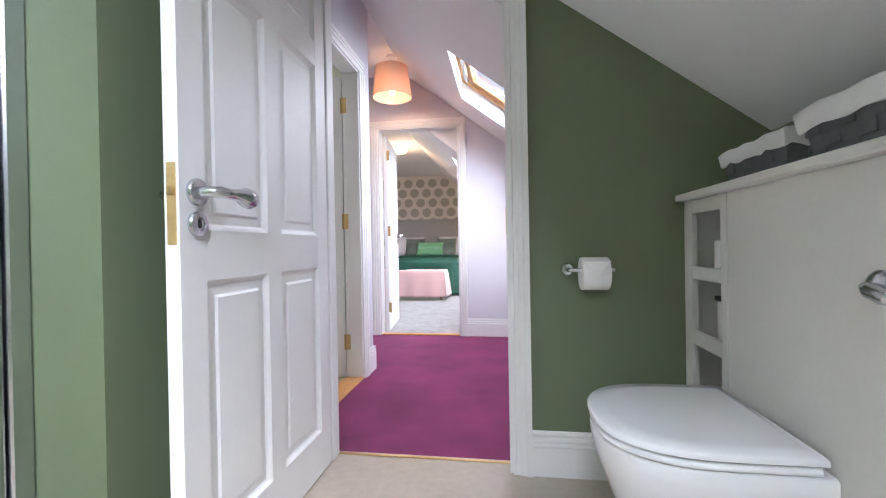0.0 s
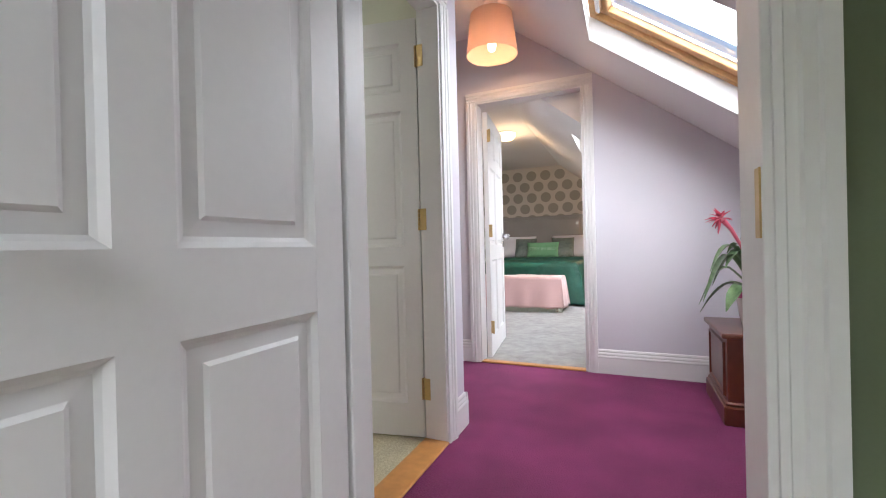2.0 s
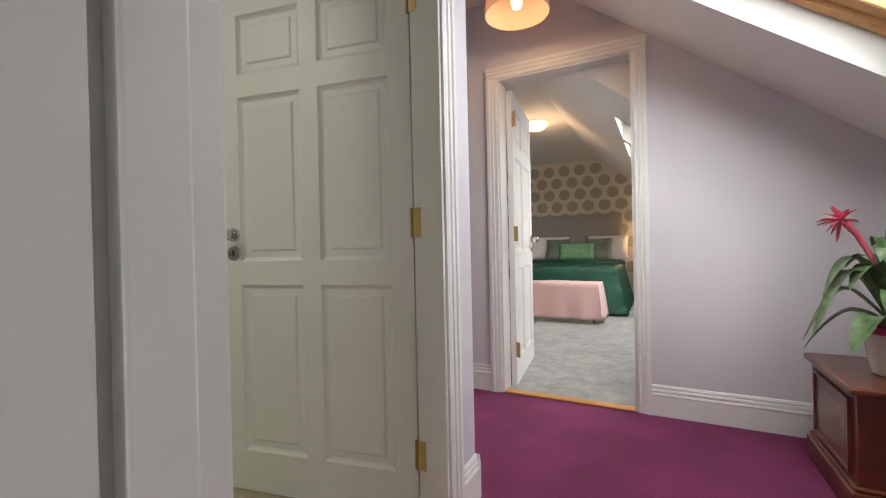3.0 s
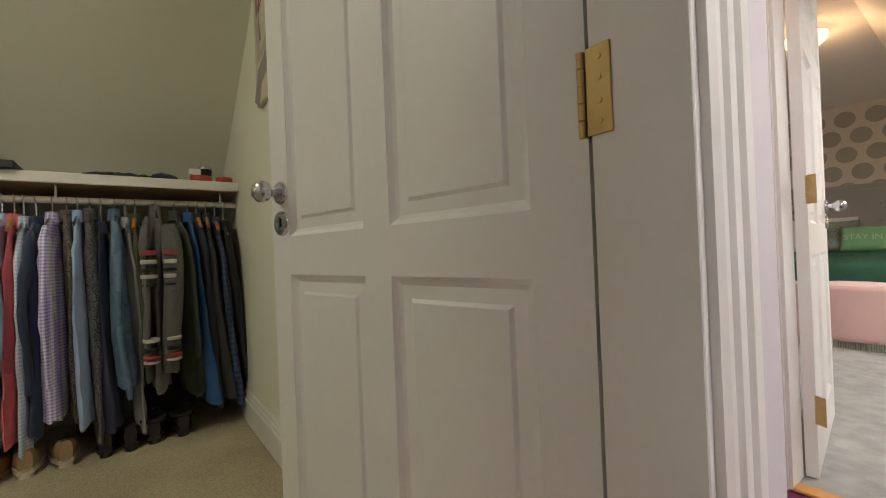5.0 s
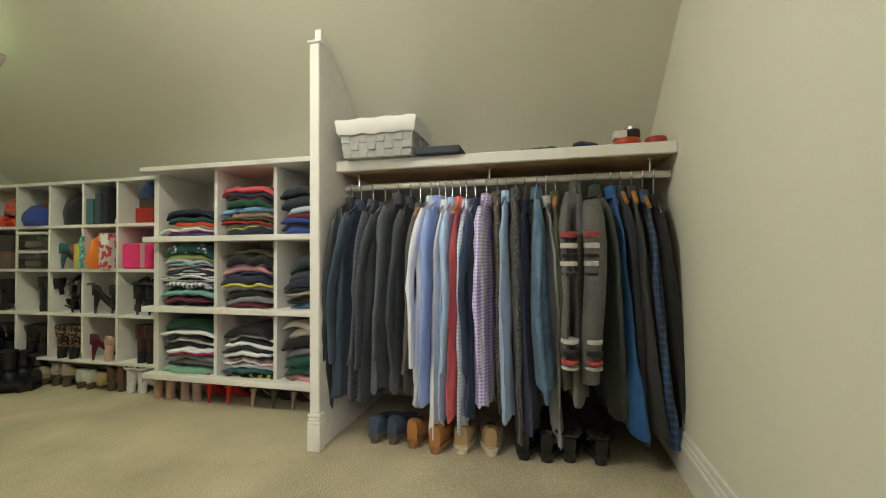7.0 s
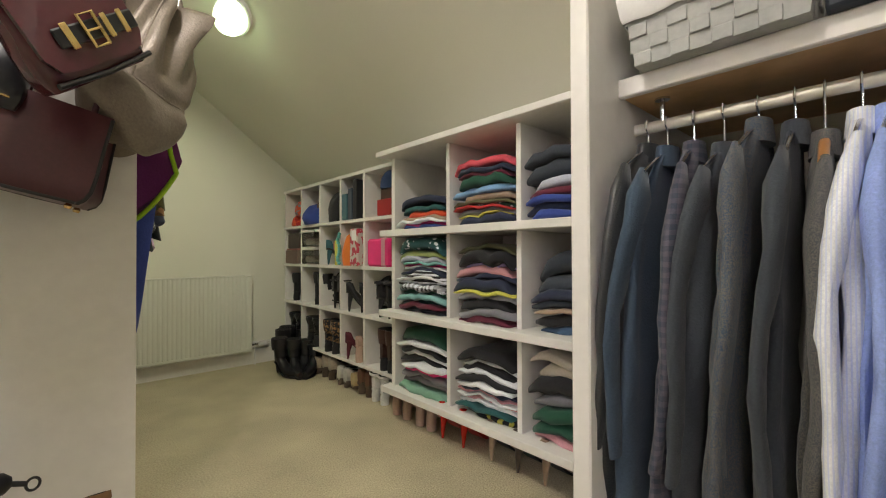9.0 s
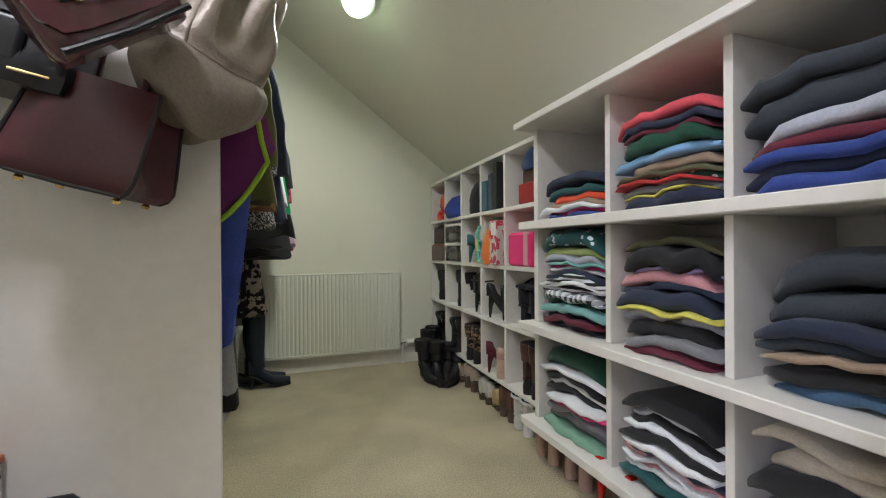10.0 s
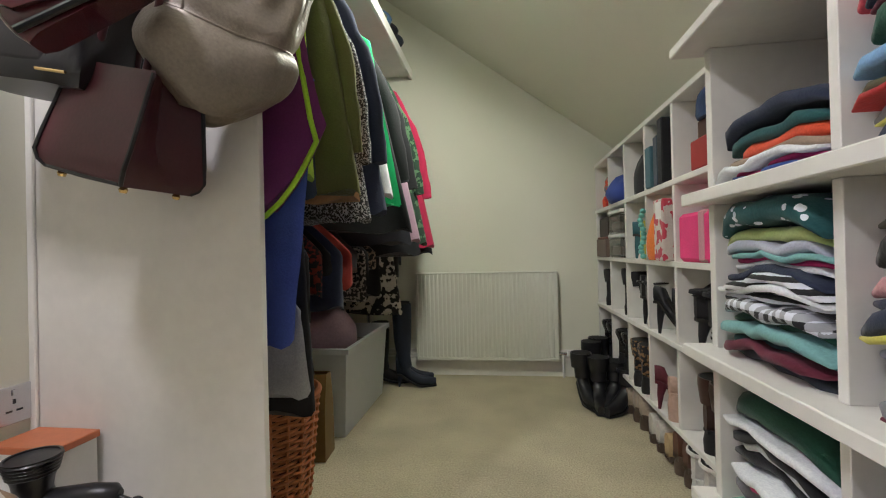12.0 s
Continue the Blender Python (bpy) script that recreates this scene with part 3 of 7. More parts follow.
part("lid", loft([dee(0.184, -0.405, -0.02, 0.405), dee(0.189, -0.411, -0.02, 0.409), dee(0.189, -0.411, -0.02, 0.418), dee(0.184, -0.405, -0.022, 0.4235), dee(0.15, -0.36, -0.04, 0.4255)]), CERAMIC, t, smooth=50)
for s in (-1, 1):
    part("lid_hinge", tube([(-0.024, s * 0.06, 0.4), (-0.024, s * 0.10, 0.4)], 0.011, 12), CHROME, t)

BOXP = material("off_white_board", (0.66, 0.64, 0.59), 0.45, vary=0.03, grain=70, bump=0.04)
u = thing("cistern_cabinet", label="off-white boxed cistern cabinet with open niches", category="cabinet", kind="structure")
part("front_panel", box(1.9, 1.918, -0.62, 2.245, 0.0, 0.997), BOXP, u, smooth=None)
for a, b in ((2.2465, 2.281), (2.472, 2.53)):
    part("stile", box(1.8985, 1.918, a, b, 0, 0.997, 0.001), BOXP, u, smooth=None)
for a, b in ((0, 0.33), (0.512, 0.556), (0.732, 0.776), (0.952, 0.997)):
    part("rail", box(1.899, 1.918, 2.282, 2.471, a, b, 0.001), BOXP, u, smooth=None)
for z in (0.512, 0.732):
    part("shelf", box(1.919, 2.12, 2.247, 2.5, z, z + 0.018), BOXP, u, smooth=None)
part("niche_side", box(1.919, 2.12, 2.236, 2.245, 0.0, 0.99), BOXP, u, smooth=None)
part("niche_side", box(1.919, 2.12, 2.502, 2.51, 0.0, 0.99), BOXP, u, smooth=None)
part("niche_back", box(2.121, 2.13, 2.236, 2.51, 0.0, 0.99), BOXP, u, smooth=None)
part("top", box(1.868, 2.178, -0.62, 2.529, 0.998, 1.021, 0.004), BOXP, u, smooth=None)
r = thing("spare_toilet_roll", (1.96, 2.32, 0.75), label="white spare toilet roll in the niche", category="toilet roll")
PAPER = material("white_tissue_paper", (0.8, 0.79, 0.77), 0.9, vary=0.03, grain=90, bump=0.2)
CARD = material("brown_card", (0.35, 0.23, 0.13), 0.9)
part("paper", lathe([(0.022, 0), (0.053, 0.001), (0.055, 0.004), (0.055, 0.106), (0.053, 0.11), (0.022, 0.11)], 28), PAPER, r)
b = thing("small_box", (1.975, 2.33, 0.531), label="cream box with a dark lid in the niche", category="box")
part("body", box(-0.045, 0.045, -0.045, 0.045, 0, 0.14, 0.003), BOXP, b, smooth=None)
part("lid", box(-0.05, 0.05, -0.05, 0.05, 0.14, 0.155, 0.002), DARK, b, "dark lid", smooth=None)
h = thing("flush_lever", (1.899, 1.745, 0.775), label="chrome flush lever on the cistern cabinet", category="flush lever")
part("rose", lathe([(0.03, 0), (0.03, 0.006), (0.022, 0.014), (0.01, 0.016)], 24), CHROME, h, loc=pose(0, 0, 0, 0, -90))
part("lever", tube([(-0.012, 0, 0), (-0.03, -0.004, 0.0), (-0.036, -0.02, -0.004), (-0.036, -0.055, -0.012), (-0.036, -0.062, -0.013)], [0.008, 0.01, 0.013, 0.012, 0.004], 12), CHROME, h)

WEAVE = material("grey_woven_strip", (0.13, 0.13, 0.135), 0.75, vary=0.25, grain=60, bump=0.2)
WEAVE2 = material("pale_grey_woven_strip", (0.4, 0.41, 0.39), 0.75, vary=0.15, grain=60, bump=0.2)
LINER = material("white_cotton_liner", (0.74, 0.73, 0.71), 0.9, vary=0.05, grain=150, bump=0.25)


def woven_basket(loc, lx, ly, lz, strip, label, rz=0):
    """A tapered basket of broad woven strips with a turned-over cotton liner."""
    k = thing("storage_basket", loc, rz, label, "basket", "woven storage baskets")
    tp = 0.87
    f = lambda z: tp + (1 - tp) * z / lz
    body = [[(sx * lx / 2 * f(z), sy * ly / 2 * f(z), z) for sx, sy in ((-1, -1), (1, -1), (1, 1), (-1, 1))] for z in (0, lz * 0.97)]
    part("body", loft(body), strip, k, smooth=None)
    rows = max(3, round(lz / 0.034))
    for r_ in range(rows):
        z0, z1 = lz * r_ / rows, lz * (r_ + 0.93) / rows
        zm = (z0 + z1) / 2
        for axis, length, off in (("x", lx, ly), ("y", ly, lx)):
            n_ = max(4, round(length / 0.045))
            for s_ in (-1, 1):
                for q in range(n_):
                    if (q + r_) % 2:
                        continue
                    a0, a1 = (-0.5 + (q + 0.02) / n_) * length * f(zm), (-0.5 + (q + 0.98) / n_) * length * f(zm)
                    o = s_ * (off / 2 * f(zm) + 0.001)
                    if axis == "x":
                        part("strip", box(a0, a1, o - 0.003, o + 0.003, z0, z1, 0.0015), strip, k, smooth=None)
                    else:
                        part("strip", box(o - 0.003, o + 0.003, a0, a1, z0, z1, 0.0015), strip, k, smooth=None)
    rr = random.Random(int(lx * 1000))
    rings = []
    N = 48
    for z, o in ((lz * 0.62, 0.008), (lz * 0.66, 0.011), (lz * 0.97, 0.012), (lz * 1.03, 0.006), (lz * 1.02, -0.006), (lz * 0.9, -0.012)):
        row = []
        for q in range(N):
            e = q / N * 4
            sdx, e = int(e), e % 1
            cx = [(-1, -1), (1, -1), (1, 1), (-1, 1)]
            (x0, y0), (x1, y1) = cx[sdx], cx[(sdx + 1) % 4]
            x, y = x0 + (x1 - x0) * e, y0 + (y1 - y0) * e
            wob = 0.004 * math.sin(q * 1.7) + 0.003 * rr.uniform(-1, 1)
            row.append((x * (lx / 2 * f(z) + o + 0.002 * math.sin(q)), y * (ly / 2 * f(z) + o), z + (wob if z < lz * 0.7 else wob * 0.5)))
        rings.append(row)
    part("liner", loft(rings, caps=False), LINER, k, "white cotton liner turned over the rim", smooth=60)
    return k


woven_basket((2.03, 2.19, 1.0215), 0.19, 0.29, 0.1, WEAVE, "charcoal woven basket with white cotton liner on the cistern cabinet")
woven_basket((2.03, 1.78, 1.0215), 0.2, 0.42, 0.12, WEAVE, "long charcoal woven basket with white cotton liner on the cistern cabinet")

h = thing("toilet_roll_holder", (1.495, 2.53, 0.765), label="chrome wall holder with a white toilet roll", category="toilet roll holder")
part("rose", lathe([(0.024, 0), (0.024, 0.006), (0.02, 0.012), (0.01, 0.013)], 24), CHROME, h, loc=pose(0, 0, 0, 90))
part("arm", tube([(0, -0.01, 0), (0, -0.055, 0), (0.006, -0.066, 0), (0.02, -0.07, 0), (0.15, -0.07, 0)], 0.008, 12), CHROME, h)
part("roll", lathe([(0.02, 0.035), (0.055, 0.036), (0.057, 0.04), (0.057, 0.124), (0.055, 0.128), (0.02, 0.128)], 36), PAPER, h, "white paper roll", loc=pose(0, -0.07, -0.012, 0, 90))
part("paper_fold", prism([(0.037, 0.05), (0.126, 0.05), (0.082, 0.0)], "y", -0.1275, -0.1262), PAPER, h, "sheet folded to a point", smooth=None, loc=pose(0, 0, -0.018))
s = thing("shower_screen", (0.215, 1.72, 0.03), label="chrome-framed clear glass shower screen", category="shower screen")
part("wall_profile", box(-0.03, 0.028, -0.045, 0, 0, 1.95, 0.004), CHROME, s, smooth=None)
part("edge_profile", box(-0.02, 0.02, -0.085, -0.047, 0, 1.95, 0.008, seg=3), CHROME, s, smooth=None)
part("glass", box(-0.003, 0.003, -1.2, -0.085, 0.0, 1.95), GLASS, s, smooth=None)
part("sill", box(-0.03, 0.03, -1.2, -0.086, -0.03, 0.0, 0.004), CHROME, s, smooth=None)

# ---- bedroom ----
CLOTH_G = material("emerald_quilted_satin", (0.005, 0.06, 0.036), 0.55, vary=0.35, grain=9, bump=0.7, depth=0.02)
CLOTH_P = material("blush_wool_throw", (0.62, 0.4, 0.38), 0.9, vary=0.06, grain=160, bump=0.3, sheen=0.4)
FRINGE = material("sage_fringe", (0.42, 0.42, 0.33), 0.9, vary=0.1)
LINEN = material("white_bed_linen", (0.78, 0.77, 0.8), 0.85, vary=0.03, grain=60, bump=0.2)
HEADB = material("silver_grey_velvet", (0.36, 0.35, 0.33), 0.6, vary=0.08, grain=120, bump=0.2, sheen=0.5)
PILLOW_G = material("sage_green_cushion", (0.2, 0.42, 0.22), 0.8, vary=0.08, grain=120, bump=0.2)
PATCH = material("black_white_weave", (0.02, 0.05, 0.04), 0.8, vary=0.4, grain=70, second=(0.34, 0.38, 0.33))


def pillow(name, loc, w, h, d, mat, label, tilt=70, rz=0):
    """A plump cushion standing on its edge, leaning back."""
    o = part(name, bmesh.new(), mat)
    bm = bmesh.new()
    N = 18
    rows = []
    for face in (1, -1):
        grid = []
        for j in range(N + 1):
            row = []
            for i in range(N + 1):
                a, b_ = i / N * 2 - 1, j / N * 2 - 1
                e = max(0, (1 - abs(a) ** 3.5) * (1 - abs(b_) ** 3.5)) ** 0.55
                pinch = 1 - 0.05 * (1 - b_ * b_) if abs(a) > 0.99 else 1 - 0.04 * (1 - abs(b_)) * abs(a)
                row.append(bm.verts.new((a * w / 2 * pinch, b_ * h / 2 * (1 - 0.04 * (1 - abs(a)) * abs(b_)), face * d / 2 * e + 0.004 * noise.noise((a * 3, b_ * 3, face)))))
            grid.append(row)
        rows.append(grid)
        for j in range(N):
            for i in range(N):
                q = (grid[j][i], grid[j][i + 1], grid[j + 1][i + 1], grid[j + 1][i])
                bm.faces.new(q if face > 0 else q[::-1])
    bmesh.ops.remove_doubles(bm, verts=bm.verts, dist=0.003)
    o.data = mesh_of(name, bm, mat, 180)
    o.matrix_basis = pose(*loc, 0, 0, rz) @ pose(0, 0, h / 2 * math.sin(radians(tilt)) + d * 0.2, tilt)
    return tagged(o, label, "cushion")


def cover(x0, x1, y0, y1, top, low, mat, name, parent, nx=26, ny=30, seed=0, quilt=0.0, flare=0.05, label=""):
    """A cloth lying on a block and hanging down its sides, with soft folds."""
    bm = bmesh.new()
    def at(u, v):
        hang = lambda s, L: (0 if s < 0 else (s if s < L else L), max(0, -s, s - L))
        W, D, H = x1 - x0, y1 - y0, top - low
        (sx, hx), (sy, hy) = hang(u, W), hang(v, D)
        drop = min(H, math.hypot(hx, hy) if hx and hy else hx + hy)
        out = flare * drop / max(H, 0.01)
        x = x0 + sx + (-out if u < 0 else out if u > W else 0)
        y = y0 + sy + (-out if v < 0 else out if v > D else 0)
        ripple = 0.018 * drop / max(H, 0.01) * math.sin((sy if hx else sx) * 21 + seed)
        x += (-ripple if u < 0 else ripple if u > W else 0)
        y += (-ripple if v < 0 else ripple if v > D else 0)
        z = top - drop + 0.012 * noise.noise((u * 3, v * 3, seed)) + 0.006 * noise.noise((u * 9, v * 9, seed))
        if quilt and not (hx or hy):
            z += quilt * abs(math.sin((u + v) * 28) * math.sin((u - v) * 28)) ** 0.4
        elif quilt:
            k = quilt * abs(math.sin((u + v) * 28) * math.sin((u - v) * 28)) ** 0.4
            x += k if u > W else -k if u < 0 else 0
            y += k if v > D else -k if v < 0 else 0
        return (x, y, z)
    H = top - low
    us = [-H + (x1 - x0 + 2 * H) * i / nx for i in range(nx + 1)]
    vs = [-H + (y1 - y0 + 2 * H) * j / ny for j in range(ny + 1)]
    grid = [[bm.verts.new(at(u, v)) for u in us] for v in vs]
    for j in range(ny):
        for i in range(nx):
            bm.faces.new((grid[j][i], grid[j][i + 1], grid[j + 1][i + 1], grid[j + 1][i]))
    o = part(name, bm, mat, parent, label, smooth=180)
    md = o.modifiers.new("thick", "SOLIDIFY")
    md.thickness = 0.006
    return o


b = thing("double_bed", (0, 0, 0), label="double bed with grey tufted headboard and emerald quilt", category="bed")
part("base", box(-1.19, 0.42, 8.25, 10.24, 0.05, 0.34, 0.02), HEADB, b, smooth=None)
part("mattress", box(-1.18, 0.41, 8.24, 10.24, 0.34, 0.58, 0.05, seg=3), LINEN, b, smooth=60)
part("headboard", box(-1.29, 0.37, 10.25, 10.335, 0, 1.47, 0.012, seg=2), HEADB, b, "silver-grey upholstered headboard", smooth=None)
part("headboard_border", box(-1.23, 0.31, 10.228, 10.252, 0.5, 1.40, 0.012, seg=2), HEADB, b, smooth=None)
for r_ in range(2):
    for c_ in range(6):
        part("button", lathe([(0.018, 0), (0.014, 0.006), (0.004, 0.009)], 12), HEADB, b, loc=pose(-1.09 + c_ * 0.253, 10.229, 1.02 + r_ * 0.2, 90))
part("sheet", box(-1.2, 0.43, 9.3, 10.2, 0.5, 0.615, 0.05, seg=3), LINEN, b, "white sheet", smooth=60)
part("quilt_turnback", box(-1.24, 0.46, 9.3, 9.66, 0.56, 0.675, 0.05, seg=4), CLOTH_G, b, "turned-back emerald quilt edge", smooth=60)
cover(-1.21, 0.44, 8.19, 9.45, 0.615, 0.03, CLOTH_G, "quilt", b, 56, 60, 1, 0.012, 0.12, "emerald quilted satin bedspread")
s = pillow("bed_pillow", (-0.86, 10.08, 0.63), 0.7, 0.46, 0.18, LINEN, "white bed pillow leaning on the headboard", 62)
s = pillow("bed_pillow", (0.13, 10.08, 0.63), 0.7, 0.46, 0.18, LINEN, "white bed pillow leaning on the headboard", 62)
s = pillow("patterned_cushion", (-0.68, 9.95, 0.63), 0.42, 0.4, 0.13, PATCH, "dark green patterned square cushion on the bed", 68)
s = pillow("patterned_cushion", (0.02, 9.95, 0.63), 0.42, 0.4, 0.13, PATCH, "dark green patterned square cushion on the bed", 68)
s = pillow("green_cushion", (-0.33, 9.82, 0.64), 0.6, 0.3, 0.12, PILLOW_G, "sage green oblong cushion with pale lettering", 70)
txt = bpy.data.curves.new("lettering", "FONT")
txt.body, txt.size, txt.align_x, txt.align_y, txt.extrude = "STAY IN BED", 0.088, "CENTER", "CENTER", 0.002
o = new("lettering", txt)
o.data.materials.append(material("pale_green_print", (0.42, 0.62, 0.42), 0.8))
o.parent = s
o.matrix_basis = pose(0, 0, 0.061)
bench = thing("bed_bench", (0, 0, 0), label="low bench at the foot of the bed", category="bench")
part("seat", box(-0.93, 0.31, 7.46, 7.86, 0.33, 0.462, 0.02), HEADB, bench, smooth=None)
for x in (-0.88, 0.26):
    for y in (7.5, 7.82):
        part("leg", box(x - 0.02, x + 0.02, y - 0.02, y + 0.02, 0.004, 0.33), MAHOGANY, bench, smooth=None)
th = thing("throw", (0, 0, 0), label="blush pink wool throw with fringe over the bench", category="throw")
cover(-0.94, 0.32, 7.45, 7.87, 0.474, 0.06, CLOTH_P, "blanket", th, 60, 40, 4, 0, 0.05)
bm = bmesh.new()
for k in range(98):
    x = -0.97 + k * 0.0135
    tube([(x, 7.402, 0.07), (x + rnd.uniform(-0.004, 0.004), 7.395 + rnd.uniform(-0.006, 0.006), 0.008)], 0.0035, 5, bm)
tagged(part("fringe", bm, FRINGE, th, "sage green fringe"), kind="stuff")
ns = thing("bedside_table", (0.78, 10.13, 0.004), label="white bedside table with one drawer and a shelf", category="bedside table")
part("top", box(-0.21, 0.21, -0.18, 0.18, 0.63, 0.655, 0.004), SATIN, ns, smooth=None)
part("body", box(-0.18, 0.18, -0.15, 0.15, 0.46, 0.63, 0.002), SATIN, ns, smooth=None)
part("drawer_front", box(-0.155, 0.155, -0.158, -0.15, 0.48, 0.615, 0.002), SATIN, ns, smooth=None)
part("knob", lathe([(0.006, 0), (0.012, 0.014), (0.008, 0.02)], 12), CHROME, ns, loc=pose(0, -0.158, 0.55, 90))
part("shelf", box(-0.18, 0.18, -0.15, 0.15, 0.14, 0.16), SATIN, ns, smooth=None)
for x in (-0.17, 0.17):
    for y in (-0.14, 0.14):
        part("leg", box(x - 0.018, x + 0.018, y - 0.018, y + 0.018, 0, 0.462, 0.002), SATIN, ns, smooth=None)
bk = part("book", box(-0.1, 0.1, -0.07, 0.07, 0, 0.035, 0.003), MAHOGANY, loc=(0.83, 10.08, 0.66))
tagged(bk, "dark closed book lying on the bedside table", "book")
wl = thing("wall_light", (0.69, 10.35, 0.98), label="lit wall light with a small square shade", category="wall light")
part("back_plate", box(-0.03, 0.03, -0.012, 0, -0.16, -0.06, 0.003), CHROME, wl, smooth=None)
part("arm", tube([(0, -0.01, -0.11), (0, -0.08, -0.11), (0, -0.1, -0.09), (0, -0.1, -0.05)], 0.006, 8), CHROME, wl)
part("shade", box(-0.075, 0.075, -0.17, -0.03, -0.07, 0.075, 0.004), glowing("lit_shade", (1, 0.66, 0.36), 2.5), wl, "glowing cream shade", smooth=None)
lamp("wall_lamp", "POINT", WALL_W, pose(0.69, 10.08, 1.0), 0.06, (1, 0.55, 0.25))
cl = thing("bedroom_ceiling_light", (-0.38, 7.5, 2.468), label="lit glass and chrome flush ceiling light", category="ceiling light")
part("base", lathe([(0.1, -0.02), (0.11, -0.012), (0.11, 0), (0.01, 0)], 28), CHROME, cl)
part("bowl", lathe([(0.03, -0.115), (0.09, -0.1), (0.13, -0.065), (0.14, -0.035), (0.135, -0.022), (0.02, -0.022)], 32), glowing("lit_glass_bowl", (1, 0.75, 0.45), 3.0), cl, "lit ribbed glass bowl")
for k in range(3):
    a = 2.1 * k
    part("clip", tube([(0.11 * math.cos(a), 0.11 * math.sin(a), -0.01), (0.146 * math.cos(a), 0.146 * math.sin(a), -0.03), (0.14 * math.cos(a), 0.14 * math.sin(a), -0.05)], 0.006, 8), CHROME, cl)
lamp("bedroom_lamp", "POINT", BEDROOM_W, pose(-0.38, 7.5, 2.28), 0.1, (1, 0.6, 0.3))

# ---- dressing room: fittings ----
EARLIER = {o.name for o in bpy.data.objects}


def slope(x):
    return west(x + SHIFT)


c = thing("oval_bulkhead_light", (-1.62, 0.43, slope(-1.62)), label="lit oval bulkhead light on the sloping ceiling", category="ceiling light")
tilt = pose(0, 0, 0, 0, -math.degrees(math.atan(0.752)), 0)
oval = lambda a, b, z: [(a * math.cos(2 * math.pi * k / 32), b * math.sin(2 * math.pi * k / 32), z) for k in range(32)]
part("base", loft([oval(0.09, 0.15, 0), oval(0.09, 0.15, -0.02), oval(0.08, 0.14, -0.024)]), SATIN, c, loc=tilt)
part("diffuser", loft([oval(0.08, 0.138, -0.024), oval(0.074, 0.13, -0.05), oval(0.055, 0.1, -0.072), oval(0.02, 0.04, -0.08)]), glowing("lit_opal_diffuser", (0.72, 1.0, 0.52), 5), c, "lit opal diffuser", loc=tilt)
lamp("bulkhead_lamp", "AREA", CLOSET_W, pose(-1.567, 0.43, slope(-1.62) - 0.072) @ tilt, 0.16, (0.99, 1, 0.72), 0.27)
c = thing("flush_bulkhead_light", (-0.82, 2.12, 2.52), label="lit oval bulkhead light on the flat ceiling", category="ceiling light")
part("base", loft([oval(0.09, 0.15, 0), oval(0.09, 0.15, -0.02), oval(0.08, 0.14, -0.024)]), SATIN, c)
part("diffuser", loft([oval(0.08, 0.138, -0.024), oval(0.074, 0.13, -0.05), oval(0.055, 0.1, -0.072), oval(0.02, 0.04, -0.08)]), bpy.data.materials["lit_opal_diffuser"], c, "lit opal diffuser")
lamp("flush_lamp", "AREA", CLOSET_W * 1.4, pose(-0.82, 2.12, 2.435), 0.16, (1, 0.95, 0.86), 0.27)

r = thing("radiator", (-1.59, -0.66, 0), label="white ribbed panel radiator under the slope", category="radiator")
RADP = material("cream_radiator_enamel", (0.74, 0.74, 0.66), 0.35, vary=0.02, bump=0.02)
W2 = 0.45
pts = []
n = 33
for k in range(n):
    x0 = -W2 + 0.012 + (2 * W2 - 0.024) * k / n
    step = (2 * W2 - 0.024) / n
    pts += [(x0, 0.058), (x0 + step * 0.45, 0.058), (x0 + step * 0.55, 0.054), (x0 + step * 0.85, 0.054), (x0 + step * 0.95, 0.058)]
pts = [(-W2, 0.058)] + pts + [(W2, 0.058), (W2, 0.045), (-W2, 0.045)]
part("panel", prism(pts, "z", 0.125, 0.66), RADP, r, smooth=None)
part("top_band", box(-W2, W2, 0.044, 0.06, 0.66, 0.672, 0.003), RADP, r, smooth=None)
part("bottom_band", box(-W2, W2, 0.044, 0.06, 0.106, 0.126, 0.003), RADP, r, smooth=None)
part("grille", box(-W2 + 0.005, W2 - 0.005, 0.018, 0.044, 0.63, 0.664, 0.002), RADP, r, smooth=None)
for s in (-1, 1):
    part("side_cover", box(s * W2 - 0.003, s * W2 + 0.003, 0.012, 0.056, 0.12, 0.665, 0.001), RADP, r, smooth=None)
part("valve", tube([(-W2 - 0.005, 0.04, 0.15), (-W2 - 0.05, 0.04, 0.15)], 0.009, 10), CHROME, r)
part("valve_head", tube([(-W2 - 0.05, 0.04, 0.15), (-W2 - 0.056, 0.04, 0.15), (-W2 - 0.115, 0.04, 0.15), (-W2 - 0.12, 0.04, 0.15)], [0.01, 0.019, 0.016, 0.008], 14), SATIN, r, "white thermostatic valve head")
part("pipe", tube([(-W2 - 0.03, 0.04, 0.145), (-W2 - 0.03, 0.04, 0.0)], 0.007, 10), SATIN, r)
part("bracket", box(-0.3, -0.27, 0.002, 0.03, 0.2, 0.6), RADP, r, smooth=None)
part("bracket", box(0.27, 0.3, 0.002, 0.03, 0.2, 0.6), RADP, r, smooth=None)

# the divider with its moulded post
d = thing("closet_divider", label="cream painted divider with a moulded post end", category="divider", kind="structure")
part("side_panel", prism([(-1.89, 0), (-1.89, slope(-1.89) - 0.002), (-2.618, slope(-2.618) - 0.002), (-2.618, 0)], "y", 2.148, 2.178), CREAMWOOD, d, smooth=None)
part("post", box(-1.892, -1.858, 2.14, 2.186, 0.13, 1.742, 0.004), CREAMWOOD, d, smooth=None)
part("plinth_block", box(-1.897, -1.85, 2.133, 2.193, 0, 0.115, 0.004), CREAMWOOD, d, smooth=None)
